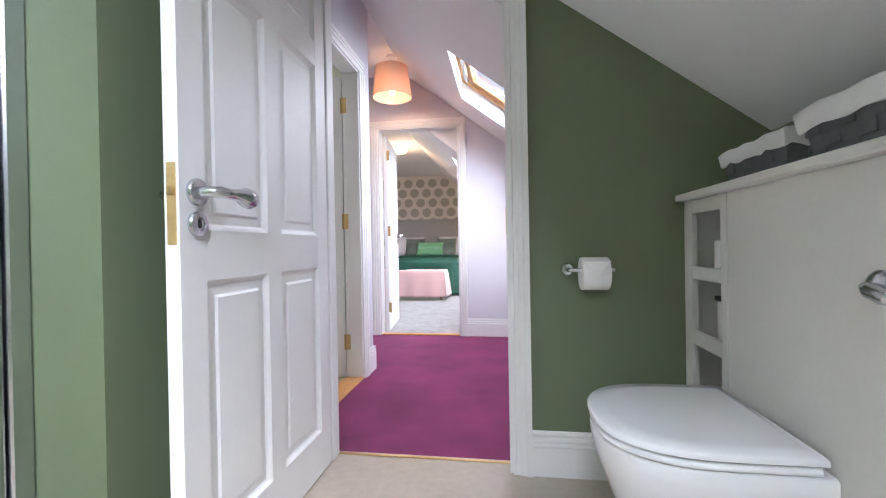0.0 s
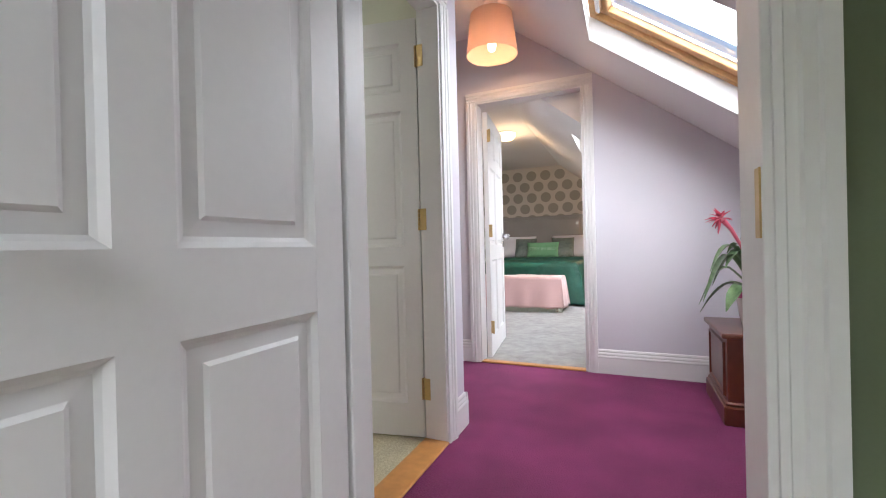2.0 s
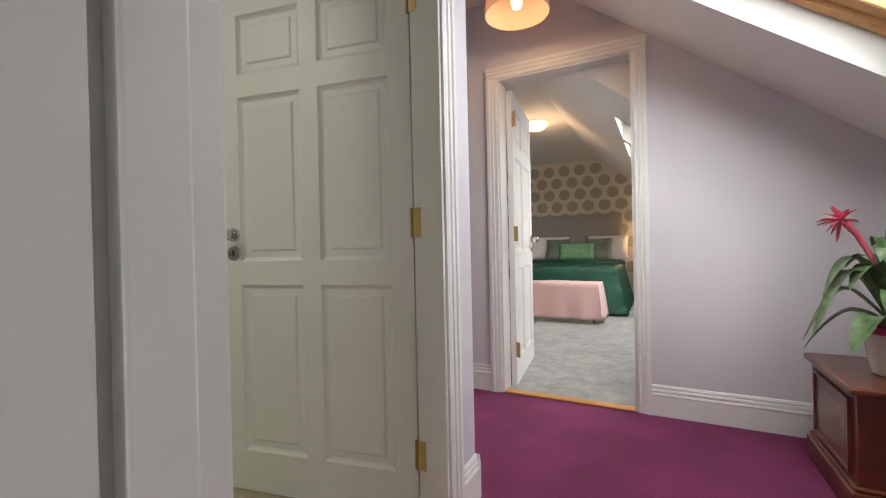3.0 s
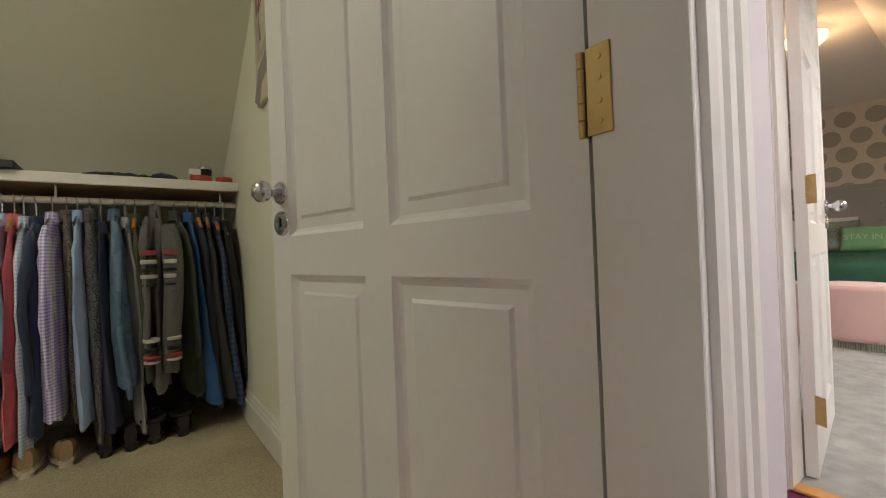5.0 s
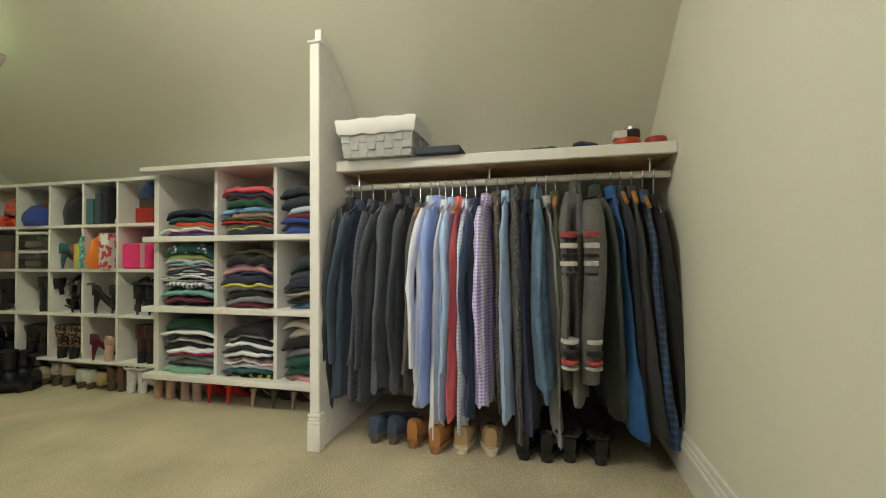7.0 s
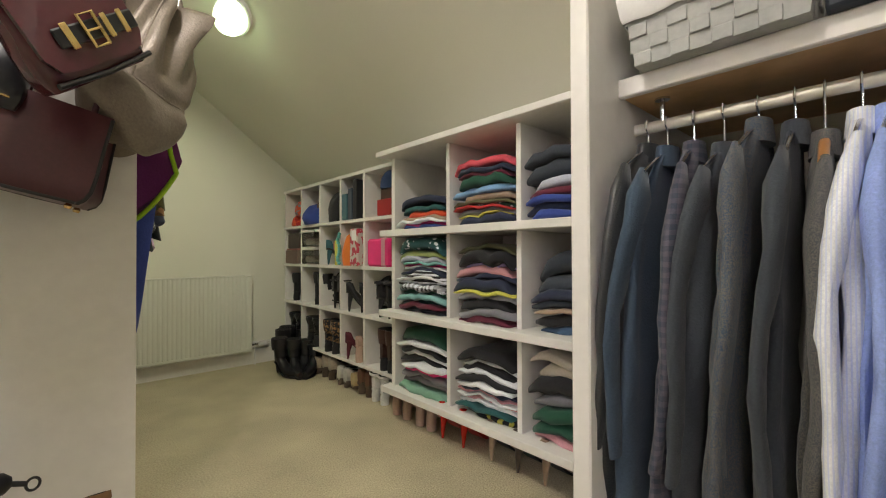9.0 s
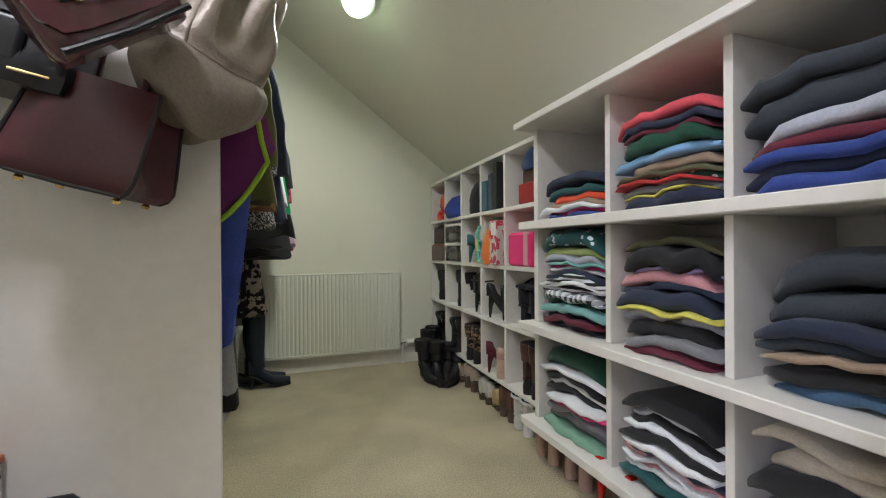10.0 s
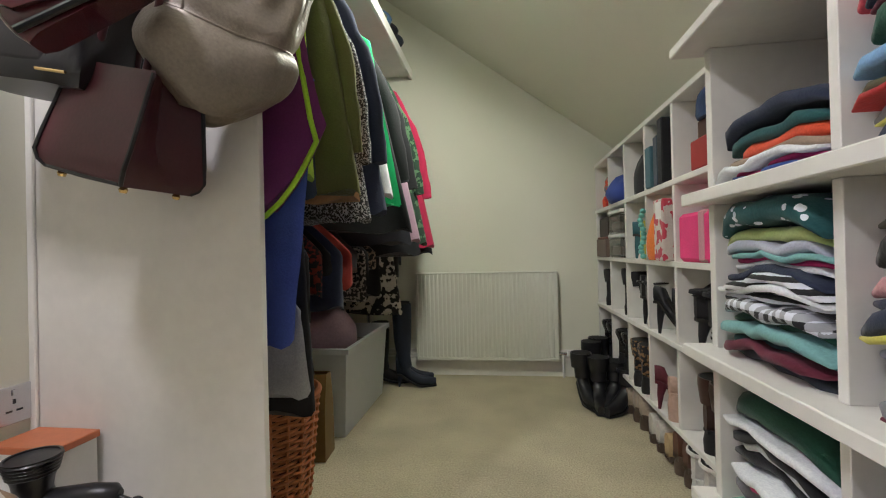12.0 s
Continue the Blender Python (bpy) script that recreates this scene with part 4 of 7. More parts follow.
for z, o in ((0.115, 0.006), (0.13, 0.003), (0.145, 0.005), (1.742, 0.006)):
    part("moulding", box(-1.894 - o, -1.856 + o, 2.138 - o, 2.188 + o, z, z + 0.013, 0.005, seg=2), CREAMWOOD, d, smooth=None)

# the tall unit
u = thing("tall_shelf_unit", label="cream painted open shelf unit with nine compartments", category="shelf unit")
for z0, z1, f in ((0.132, 0.163, -2.185), (0.515, 0.546, -2.175), (0.912, 0.944, -2.18), (1.312, 1.338, -2.16)):
    part("shelf", box(-2.6, f, 0.872, 2.146, z0, z1, 0.003), CREAMWOOD, u, smooth=None)
for a, b in ((0.902, 0.93), (1.312, 1.334), (1.694, 1.716)):
    for z0, z1 in ((0.1635, 0.5145), (0.5465, 0.9115), (0.9445, 1.3115)):
        part("divider", box(-2.598, -2.235, a, b, z0, z1, 0.0015), CREAMWOOD, u, smooth=None)
part("back", box(-2.612, -2.601, 0.902, 2.146, 0, 1.3), CREAMWOOD, u, smooth=None)
# the low unit
u = thing("low_shelf_unit", label="cream painted pigeonhole unit with twenty compartments", category="shelf unit")
LOWY = (-0.59, -0.295, -0.005, 0.277, 0.552, 0.842)
LOWZ = (0.165, 0.455, 0.735, 1.015, 1.295)
for z in LOWZ:
    part("shelf", box(-2.6, -2.278, -0.6, 0.872, z, z + 0.02, 0.002), CREAMWOOD, u, smooth=None)
for y in LOWY:
    for za, zb in zip(LOWZ, LOWZ[1:]):
        part("divider", box(-2.598, -2.282, y, y + 0.018, za + 0.0205, zb - 0.0005, 0.0015), CREAMWOOD, u, smooth=None)
part("back", box(-2.612, -2.601, -0.6, 0.872, 0, 1.27), CREAMWOOD, u, smooth=None)

# the hanging space
RAWPINE = material("bare_pine_board", (0.62, 0.4, 0.2), 0.55, vary=0.28, grain=12, bump=0.1, big=5)
s = thing("clothes_shelf", label="painted pine shelf over the clothes rail", category="shelf")
part("board", box(-2.61, -2.05, 2.18, 3.618, 1.224, 1.262), RAWPINE, s, "bare pine underside", smooth=None)
part("top_paint", box(-2.61, -2.05, 2.18, 3.618, 1.2622, 1.266), CREAMWOOD, s, smooth=None)
part("front_edge", box(-2.0495, -2.028, 2.115, 3.618, 1.22, 1.267, 0.003), CREAMWOOD, s, smooth=None)
r = thing("clothes_rail", label="chrome clothes rail on three brackets", category="clothes rail")
RAILM = material("pale_satin_rail", (0.72, 0.7, 0.66), 0.3, 0.6, vary=0.06, bump=0.03)
part("bar", prism([(-2.12 + 0.0075 * math.cos(2 * math.pi * k / 16), 1.155 + 0.015 * math.sin(2 * math.pi * k / 16)) for k in range(16)], "y", 2.18, 3.617), RAILM, r)
for y in (2.25, 2.88, 3.54):
    part("bracket", tube([(-2.12, y, 1.223), (-2.12, y, 1.165)], 0.006, 8), CHROME, r)
    part("bracket_plate", lathe([(0.018, 0), (0.018, 0.005), (0.006, 0.007)], 12), CHROME, r, loc=pose(-2.12, y, 1.2235, 180))

# ---- cloth ----
FABRICS = {}


def fabric(color, style="plain", other=(0.8, 0.8, 0.8), size=0.03, rough=0.9, share=0.5):
    """A woven cloth; style stripes runs up the cloth, bands across y, check both, speckle and dots scattered."""
    key = (tuple(color), style, tuple(other), size, share, rough)
    if key in FABRICS:
        return FABRICS[key]
    m = material("cloth", color, rough, vary=0.2, grain=200, bump=0.55, big=9, sheen=0.12)
    n, l = m.node_tree.nodes, m.node_tree.links
    b = n["Principled BSDF"]
    if style != "plain":
        base = b.inputs["Base Color"].links[0].from_socket
        co = n.new("ShaderNodeTexCoord")
        mix = n.new("ShaderNodeMix")
        mix.data_type = "RGBA"
        mix.inputs["B"].default_value = (*other, 1)
        l.new(base, mix.inputs["A"])
        if style in ("stripes", "bands", "check"):
            outs = []
            for axis in {"stripes": "Z", "bands": "Y", "check": "ZY"}[style]:
                w_ = n.new("ShaderNodeTexWave")
                w_.wave_type, w_.bands_direction = "BANDS", axis
                w_.inputs["Scale"].default_value = 0.314 / size
                w_.inputs["Distortion"].default_value = 0.6
                w_.inputs["Detail Scale"].default_value = 4.0
                l.new(co.outputs["Object"], w_.inputs["Vector"])
                g = n.new("ShaderNodeMath")
                g.operation = "GREATER_THAN"
                g.inputs[1].default_value = 1 - share
                l.new(w_.outputs["Fac"], g.inputs[0])
                outs.append(g.outputs[0])
            fac = outs[0]
            if len(outs) == 2:
                av = n.new("ShaderNodeMath")
                av.operation = "ADD"
                l.new(outs[0], av.inputs[0])
                l.new(outs[1], av.inputs[1])
                hf = n.new("ShaderNodeMath")
                hf.operation = "MULTIPLY"
                hf.inputs[1].default_value = 0.5
                l.new(av.outputs[0], hf.inputs[0])
                fac = hf.outputs[0]
            l.new(fac, mix.inputs["Factor"])
        else:
            v = n.new("ShaderNodeTexVoronoi" if style == "dots" else "ShaderNodeTexNoise")
            v.inputs["Scale"].default_value = 1 / size
            l.new(co.outputs["Object"], v.inputs["Vector"])
            g = n.new("ShaderNodeMath")
            g.operation = "LESS_THAN" if style == "dots" else "GREATER_THAN"
            g.inputs[1].default_value = share * 0.6 if style == "dots" else 0.65 - 0.3 * share
            l.new(v.outputs["Distance" if style == "dots" else "Fac"], g.inputs[0])
            l.new(g.outputs[0], mix.inputs["Factor"])
        l.new(mix.outputs["Result"], b.inputs["Base Color"])
    FABRICS[key] = m
    return m


BLACK, NAVY, CHAR = (0.013, 0.013, 0.016), (0.018, 0.026, 0.06), (0.036, 0.045, 0.06)
SLATE, GREYC, PALE = (0.045, 0.063, 0.088), (0.2, 0.2, 0.23), (0.46, 0.48, 0.58)
WHITEC, BLUE, SKY = (0.8, 0.82, 0.9), (0.03, 0.06, 0.28), (0.22, 0.42, 0.7)
BURG, REDC, ORANGE = (0.13, 0.014, 0.035), (0.45, 0.02, 0.02), (0.75, 0.09, 0.03)
CORAL, PINKC, HOT = (0.7, 0.09, 0.12), (0.62, 0.3, 0.33), (0.72, 0.04, 0.22)
TEAL, AQUA, MINT = (0.015, 0.09, 0.095), (0.2, 0.42, 0.42), (0.22, 0.42, 0.3)
FOREST, LIME, YELLOW = (0.01, 0.075, 0.045), (0.45, 0.55, 0.2), (0.62, 0.58, 0.1)
TAN, OLIVE, LILACC = (0.33, 0.24, 0.17), (0.09, 0.09, 0.04), (0.42, 0.33, 0.65)
DENIM, CREAMC, PURPLE = (0.07, 0.14, 0.25), (0.6, 0.54, 0.46), (0.15, 0.02, 0.13)
STRIPE_BW = ("stripes", WHITEC, 0.03)


def folded(y0, y1, z, th, color, style, deep, front, rise, wave, skew, label):
    """One folded garment: a soft slab with a rounded fold in front, sagging over what lies below."""
    rows = []
    N = 9
    for k in range(N + 1):
        s = k / N
        y = y0 + (y1 - y0) * s
        up = rise * math.sin(math.pi * s ** skew) + wave * (noise.noise((s * 3.2, z * 16, skew)) + 0.6 * noise.noise((s * 8, z * 31, skew)))
        end = min(1, s * 7, (1 - s) * 7)
        t = th * (0.45 + 0.55 * end ** 0.5)
        f = front + 0.016 * noise.noise((s * 4, z * 31, 2.0)) - 0.02 * (1 - end)
        droop = 0.3 * th * (1 - end)
        row = []
        for a in (-90, -55, -20, 20, 55, 90):
            row.append((f - t / 2 + t / 2 * math.cos(radians(a)), y, z + up - droop + t / 2 + t / 2 * math.sin(radians(a))))
        zt = z + up - droop + t
        row += [(f - deep * 0.4, y, zt + 0.004 * noise.noise((s * 5, z * 20, 5))), (f - deep, y, zt), (f - deep, y, z + up - droop), (f - deep * 0.4, y, z + up - droop)]
        rows.append(row)
    mat = fabric(color, *style) if style else fabric(color)
    o = part("folded_garment", loft(rows), mat, smooth=70)
    return tagged(o, label, "folded clothes", "folded clothes on the shelves")


NAMES = {BLACK: "black", NAVY: "navy", CHAR: "charcoal", SLATE: "slate blue", GREYC: "grey", PALE: "pale grey-blue", WHITEC: "white", BLUE: "royal blue", SKY: "sky blue", BURG: "burgundy", REDC: "red", ORANGE: "orange-red", CORAL: "coral pink", PINKC: "pale pink", HOT: "hot pink", TEAL: "dark teal", AQUA: "aqua", MINT: "mint green", FOREST: "forest green", LIME: "lime green", YELLOW: "yellow", TAN: "tan", OLIVE: "olive", LILACC: "lilac", DENIM: "denim blue", CREAMC: "cream", PURPLE: "purple"}
DOT = ("dots", WHITEC, 0.03, 0.9, 0.42)


def stack(y0, y1, base, items, seed, rise=0.012, top=None):
    rng = random.Random(seed)
    z, skew = base + 0.001, rng.uniform(0.75, 1.5)
    for k, it in enumerate(items):
        color, th = it[0], it[1]
        style = it[2] if len(it) > 2 else None
        a, b = y0 + 0.006 + rng.uniform(0, 0.06), y1 - 0.004 - rng.uniform(0, 0.03)
        kind = " patterned" if style else ""
        grow = rise * (0.25 * (k + 0.5) / len(items) + 0.4 * max(0, k + 1.8 - len(items)))
        folded(a, b, z, th, color, style, rng.uniform(0.25, 0.31), -2.23 + rng.uniform(-0.022, 0.026), grow, 0.018, skew, f"{NAMES[color]}{kind} garment folded in a shelf stack")
        z += th * 0.94


C1, C2, C3 = (0.932, 1.31), (1.336, 1.692), (1.718, 2.14)
S1 = ("stripes", WHITEC, 0.02, 0.9, 0.5)
stack(*C1, 0.944, [(BLUE, 0.012), (HOT, 0.014), (WHITEC, 0.014), (TAN, 0.018), (ORANGE, 0.032), (TEAL, 0.026), (NAVY, 0.03)], 1, 0.03)
stack(*C2, 0.944, [(NAVY, 0.03), (YELLOW, 0.008), (GREYC, 0.022), (REDC, 0.01), (FOREST, 0.018, DOT), (OLIVE, 0.016), (TAN, 0.028), (SKY, 0.026), (FOREST, 0.042), (BURG, 0.016), (NAVY, 0.02), (CORAL, 0.032)], 2, 0.035)
stack(*C3, 0.944, [(BLUE, 0.032), (NAVY, 0.032), (BLUE, 0.026), (BURG, 0.028), (PALE, 0.034), (CHAR, 0.06), (CHAR, 0.04)], 3, 0.02)
stack(*C1, 0.546, [(CHAR, 0.024), (BURG, 0.022), (TEAL, 0.018), (AQUA, 0.028), (FOREST, 0.02), (BLACK, 0.03, ("check", WHITEC, 0.03)), (BLACK, 0.02, S1), (WHITEC, 0.016), (BLACK, 0.02, S1), (NAVY, 0.016), (WHITEC, 0.012), (HOT, 0.012), (AQUA, 0.012), (PALE, 0.026), (LIME, 0.028), (TEAL, 0.052, DOT)], 4, 0.035)
stack(*C2, 0.546, [(BURG, 0.028), (GREYC, 0.028), (BLACK, 0.036), (PALE, 0.03), (YELLOW, 0.012), (NAVY, 0.046), (NAVY, 0.022), (PINKC, 0.034), (LILACC, 0.01), (BLACK, 0.05), (OLIVE, 0.02)], 5, 0.025)
stack(*C3, 0.546, [(DENIM, 0.036), (BLACK, 0.036), (TAN, 0.016), (SLATE, 0.03), (NAVY, 0.036), (CHAR, 0.06), (CHAR, 0.07)], 6, 0.04)
B2 = ("stripes", WHITEC, 0.055, 0.9, 0.5)
stack(*C1, 0.163, [(MINT, 0.04), (GREYC, 0.04), (GREYC, 0.034), (HOT, 0.014), (WHITEC, 0.02), (BLACK, 0.032), (WHITEC, 0.026), (BLACK, 0.024), (WHITEC, 0.02), (FOREST, 0.062)], 7, 0.02)
stack(*C2, 0.163, [(BLACK, 0.026, ("speckle", YELLOW, 0.03, 0.9, 0.3)), (TEAL, 0.02), (WHITEC, 0.018), (PINKC, 0.016), (WHITEC, 0.012), (PINKC, 0.012), (NAVY, 0.022), (WHITEC, 0.022), (BLACK, 0.026), (WHITEC, 0.02), (BLACK, 0.022), (WHITEC, 0.018), (BLACK, 0.04)], 8, 0.03)
stack(*C3, 0.163, [(PINKC, 0.034), (FOREST, 0.052), (FOREST, 0.05), (GREYC, 0.044), (BLACK, 0.06), (CREAMC, 0.05), (CREAMC, 0.03)], 9, 0.02)

WOOD = material("honey_hanger_wood", (0.42, 0.19, 0.06), 0.4, vary=0.15, grain=20)


def garment(name, along, pos, height, top, low, color, style, label, group, depth=0.21, thick=0.022, sleeve=True, swing=0.0, front=1, lean=0.0, flare=1.0, wood=False, rough=0.9, seed=0, cross="x", cuff=None, lowfront=0.0, reach=None, splay=0.0):
    """A garment on a hanger, edge-on to the rail: a draped body, a sleeve in front, the hanger and its hook."""
    rng = random.Random(seed)
    g = thing(name, label=label, category="hanging clothes", group=group)
    x, y = pos
    g.matrix_basis = pose(x, y, 0, 0, 0, swing if cross == "x" else swing)
    mat = fabric(color, *style) if style else fabric(color, rough=rough)
    L = top - low
    rows, M = [], 26
    levels = 22
    ph = rng.uniform(0, 6)
    for k in range(levels + 1):
        s = k / levels
        z = top - L * s
        neck = min(1, s * L / 0.19)
        a = 0.045 + (depth - 0.045) * neck ** 0.75
        a *= 1 + (flare - 1) * max(0, s - 0.25) / 0.75
        b = thick * (0.45 + 0.55 * neck) * (1 + 0.35 * math.sin(s * 3 + ph))
        row = []
        for q in range(M):
            t = 2 * math.pi * q / M
            cx, sy = math.cos(t), math.sin(t)
            fold = 0.009 * neck * min(1, s * 3) * math.sin(cx * 7 + ph + s * 2.2) + 0.006 * math.sin(cx * 15 + ph * 2 - s * 3) * s + 0.008 * noise.noise((cx * 3, s * 5, seed * 3.1)) + 0.006 * noise.noise((cx * 7, s * 13, seed * 1.7))
            slope_low = lowfront * cx * s
            row.append((front * lean * s + a * math.copysign(abs(cx) ** 0.75, cx), b * math.copysign(abs(sy) ** 0.8, sy) + fold, z + slope_low * -1 + (0.012 * math.sin(q * 1.3 + ph) if k == levels else 0)))
        rows.append(row)
    part("body", loft(rows), mat, g, smooth=80)
    if sleeve:
        reach = reach or min(0.66, L * 0.86)
        for sd in (1, -1):
            if sd != front:
                continue
            p, rad = [], []
            bow = rng.uniform(0.004, 0.018)
            for k in range(11):
                s = k / 10
                p.append((depth * sd * (0.72 + 0.30 * min(1, s * 2.2)) + 0.02 * sd * math.sin(s * math.pi) + sd * lean * s * 0.8, bow * math.sin(s * math.pi * 0.9) * (1 if seed % 2 else -1) + 0.012 * math.sin(s * 9 + ph), top - 0.055 - reach * s))
                rad.append((0.036 + 0.014 * math.sin(min(1, s * 3) * math.pi)) * (1 - 0.22 * s) * (1 + 0.12 * math.sin(k * 2.4 + ph)) * (0.55 if k == 0 else 1))
            sl = part("sleeve", tube(p, rad, 14), mat, g, smooth=80)
            # the sleeve lies flat beside the body
            for v in sl.data.vertices:
                mid = bow * math.sin(min(1, max(0, (top - 0.055 - v.co.z) / reach)) * math.pi * 0.9) * (1 if seed % 2 else -1)
                v.co.y = mid + (v.co.y - mid) * 0.42 + 0.004 * noise.noise((v.co.x * 30, v.co.z * 14, seed))
            if cuff:
                z0 = top - 0.055 - reach
                part("cuff", lathe([(0.03, z0 - 0.002), (0.034, z0 + 0.004), (0.035, z0 + 0.05), (0.031, z0 + 0.056)], 14, centre=(depth * sd * 1.02, 0)), fabric(cuff), g)
    col = [[(0.05 * math.cos(2 * math.pi * q / 16) * w_, 0.024 * math.sin(2 * math.pi * q / 16) * w_, zz) for q in range(16)] for zz, w_ in ((top - 0.035, 1.15), (top - 0.005, 1.05), (top + 0.018, 0.95), (top + 0.012, 0.75))]
    part("collar", loft(col), mat, g, smooth=70)
    h = part("hanger", tube([(-depth * 0.78, 0, top - 0.065), (-depth * 0.4, 0, top - 0.02), (0, 0, top + 0.012), (depth * 0.4, 0, top - 0.02), (depth * 0.8, 0, top - 0.06)], [0.007, 0.009, 0.010, 0.009, 0.008] if wood else 0.004, 8), WOOD if wood else CHROME, g, "honey wood hanger" if wood else "", smooth=70)
    for q in g.children:
        if q.name.startswith(("body", "sleeve", "cuff")):
            for v in q.data.vertices:
                v.co.y += splay * (top - v.co.z) / L
    part("hook", tube([(0, 0, top), (0, 0, height - 0.02), (0.016, 0, height - 0.006), (0.014, 0, height + 0.016), (0, 0, height + 0.018), (-0.013, 0, height + 0.008)], 0.0024, 6), CHROME, h)
    return g


GRP = "clothes on the rail"
TWEED = ("speckle", (0.13, 0.12, 0.11), 0.0022, 0.9, 0.5)
SL1, SL2, CH1, INK = (0.044, 0.072, 0.112), (0.038, 0.047, 0.074), (0.046, 0.055, 0.068), (0.03, 0.036, 0.052)
PALEB, CORN = (0.42, 0.56, 0.85), (0.3, 0.4, 0.78)
RAIL = [
    (2.215, "leather_jacket", (0.03, 0.033, 0.037), None, 1.09, 0.14, "black leather jacket on the rail", dict(rough=0.35, depth=0.21, thick=0.03, lowfront=0.03)),
    (2.262, "blazer", SL1, None, 1.075, 0.2, "slate blue wool blazer on the rail", dict(depth=0.2)),
    (2.322, "blazer", SL2, ("check", (0.1, 0.09, 0.12), 0.022), 1.075, 0.195, "dark navy checked blazer on the rail", dict(depth=0.195, thick=0.026)),
    (2.385, "blazer", CH1, None, 1.06, 0.19, "charcoal wool blazer on the rail", dict(depth=0.2, thick=0.026)),
    (2.45, "blazer", SL1, TWEED, 1.1, 0.24, "blue-grey wool blazer on the rail", dict(depth=0.2, thick=0.026)),
    (2.512, "blazer", CH1, None, 1.08, 0.245, "dark grey blazer on the rail", dict(depth=0.19, thick=0.024)),
    (2.558, "blazer", (0.065, 0.07, 0.075), TWEED, 1.05, 0.25, "grey tweed blazer on the rail", dict(depth=0.19, wood=True)),
    (2.612, "shirt", WHITEC, ("bands", (0.68, 0.73, 0.9), 0.006, 0.9, 0.3), 1.08, 0.195, "pale blue striped shirt on the rail", dict(thick=0.022, depth=0.205)),
    (2.648, "shirt", CORN, None, 1.08, 0.2, "cornflower blue shirt on the rail", dict(thick=0.022, depth=0.205)),
    (2.678, "shirt", WHITEC, None, 1.06, 0.065, "long white shirt on the rail", dict(thick=0.02, sleeve=False, depth=0.19)),
    (2.71, "shirt", PALEB, None, 1.07, 0.15, "pale blue shirt on the rail", dict(thick=0.02, depth=0.195)),
    (2.748, "shirt", (0.8, 0.15, 0.18), None, 1.07, 0.155, "coral shirt on the rail", dict(thick=0.012, depth=0.205, wood=True, sleeve=False, lean=0.015)),
    (2.776, "shirt", PALEB, ("check", WHITEC, 0.016), 1.06, 0.095, "blue checked shirt on the rail", dict(thick=0.018, depth=0.19, sleeve=False)),
    (2.815, "shirt", (0.03, 0.05, 0.1), None, 1.06, 0.16, "navy shirt on the rail", dict(depth=0.185)),
    (2.868, "shirt", (0.4, 0.26, 0.8), ("check", WHITEC, 0.014), 1.08, 0.215, "lilac gingham shirt on the rail", dict(depth=0.21, thick=0.026)),
    (2.915, "tweed_jacket", (0.2, 0.16, 0.12), ("speckle", (0.03, 0.028, 0.026), 0.006, 0.9, 0.5), 1.09, 0.19, "brown flecked tweed jacket on the rail", dict(thick=0.016, sleeve=False, depth=0.19)),
    (2.953, "shirt", PALEB, None, 1.09, 0.16, "light blue shirt on the rail", dict(thick=0.02, sleeve=False, depth=0.195)),
    (2.996, "tweed_trousers", (0.16, 0.16, 0.16), ("speckle", (0.03, 0.03, 0.03), 0.006, 0.9, 0.5), 1.1, 0.07, "dark flecked tweed trousers on the rail", dict(thick=0.018, sleeve=False, depth=0.185)),
    (3.035, "trousers", (0.035, 0.04, 0.085), None, 1.04, 0.115, "navy trousers on the rail", dict(thick=0.022, sleeve=False, depth=0.17)),
    (3.085, "denim_jacket", (0.13, 0.23, 0.36), ("speckle", (0.09, 0.17, 0.28), 0.05, 0.9, 0.5), 1.1, 0.3, "washed denim jacket on the rail", dict(thick=0.03, depth=0.2, reach=0.79)),
    (3.125, "garment_bag", (0.45, 0.46, 0.47), None, 1.06, 0.065, "clear grey garment cover on the rail", dict(thick=0.012, sleeve=False, depth=0.175, rough=0.2)),
    (3.165, "shirt", (0.08, 0.09, 0.05), None, 1.08, 0.3, "dark olive shirt on the rail", dict(depth=0.17, wood=True, sleeve=False)),
    (3.325, "overshirt", (0.05, 0.065, 0.055), None, 1.1, 0.2, "dark green overshirt on the rail", dict(depth=0.18, thick=0.026)),
    (3.385, "shirt", (0.028, 0.12, 0.34), None, 1.09, 0.145, "bright blue shirt on the rail", dict(sleeve=False, depth=0.17, flare=1.2, thick=0.024)),
    (3.425, "blazer", INK, None, 1.09, 0.11, "black-navy coat on the rail", dict(depth=0.16, wood=True, thick=0.026, sleeve=False)),
    (3.468, "coat", (0.045, 0.046, 0.05), None, 1.09, 0.15, "dark grey coat on the rail", dict(depth=0.16, thick=0.024, wood=True, sleeve=False)),
    (3.51, "shirt", INK, ("check", (0.05, 0.12, 0.3), 0.03, 0.9, 0.35), 1.07, 0.11, "navy checked shirt on the rail", dict(depth=0.16, wood=True, sleeve=False)),
    (3.552, "coat", (0.02, 0.02, 0.022), None, 1.05, 0.12, "long black coat by the end wall", dict(depth=0.15, thick=0.018, sleeve=False)),
]
for k, (y, name, color, style, top, low, label, more) in enumerate(RAIL):
    garment(name, "y", (-2.12, y), 1.155, top, low, color, style, label, GRP, seed=k + 1, swing=random.Random(k).uniform(-6, 6) if 2.3 < y < 3.5 else 0, splay=0.11 * (y - 2.82), **{**more, "depth": more["depth"] * 0.93})
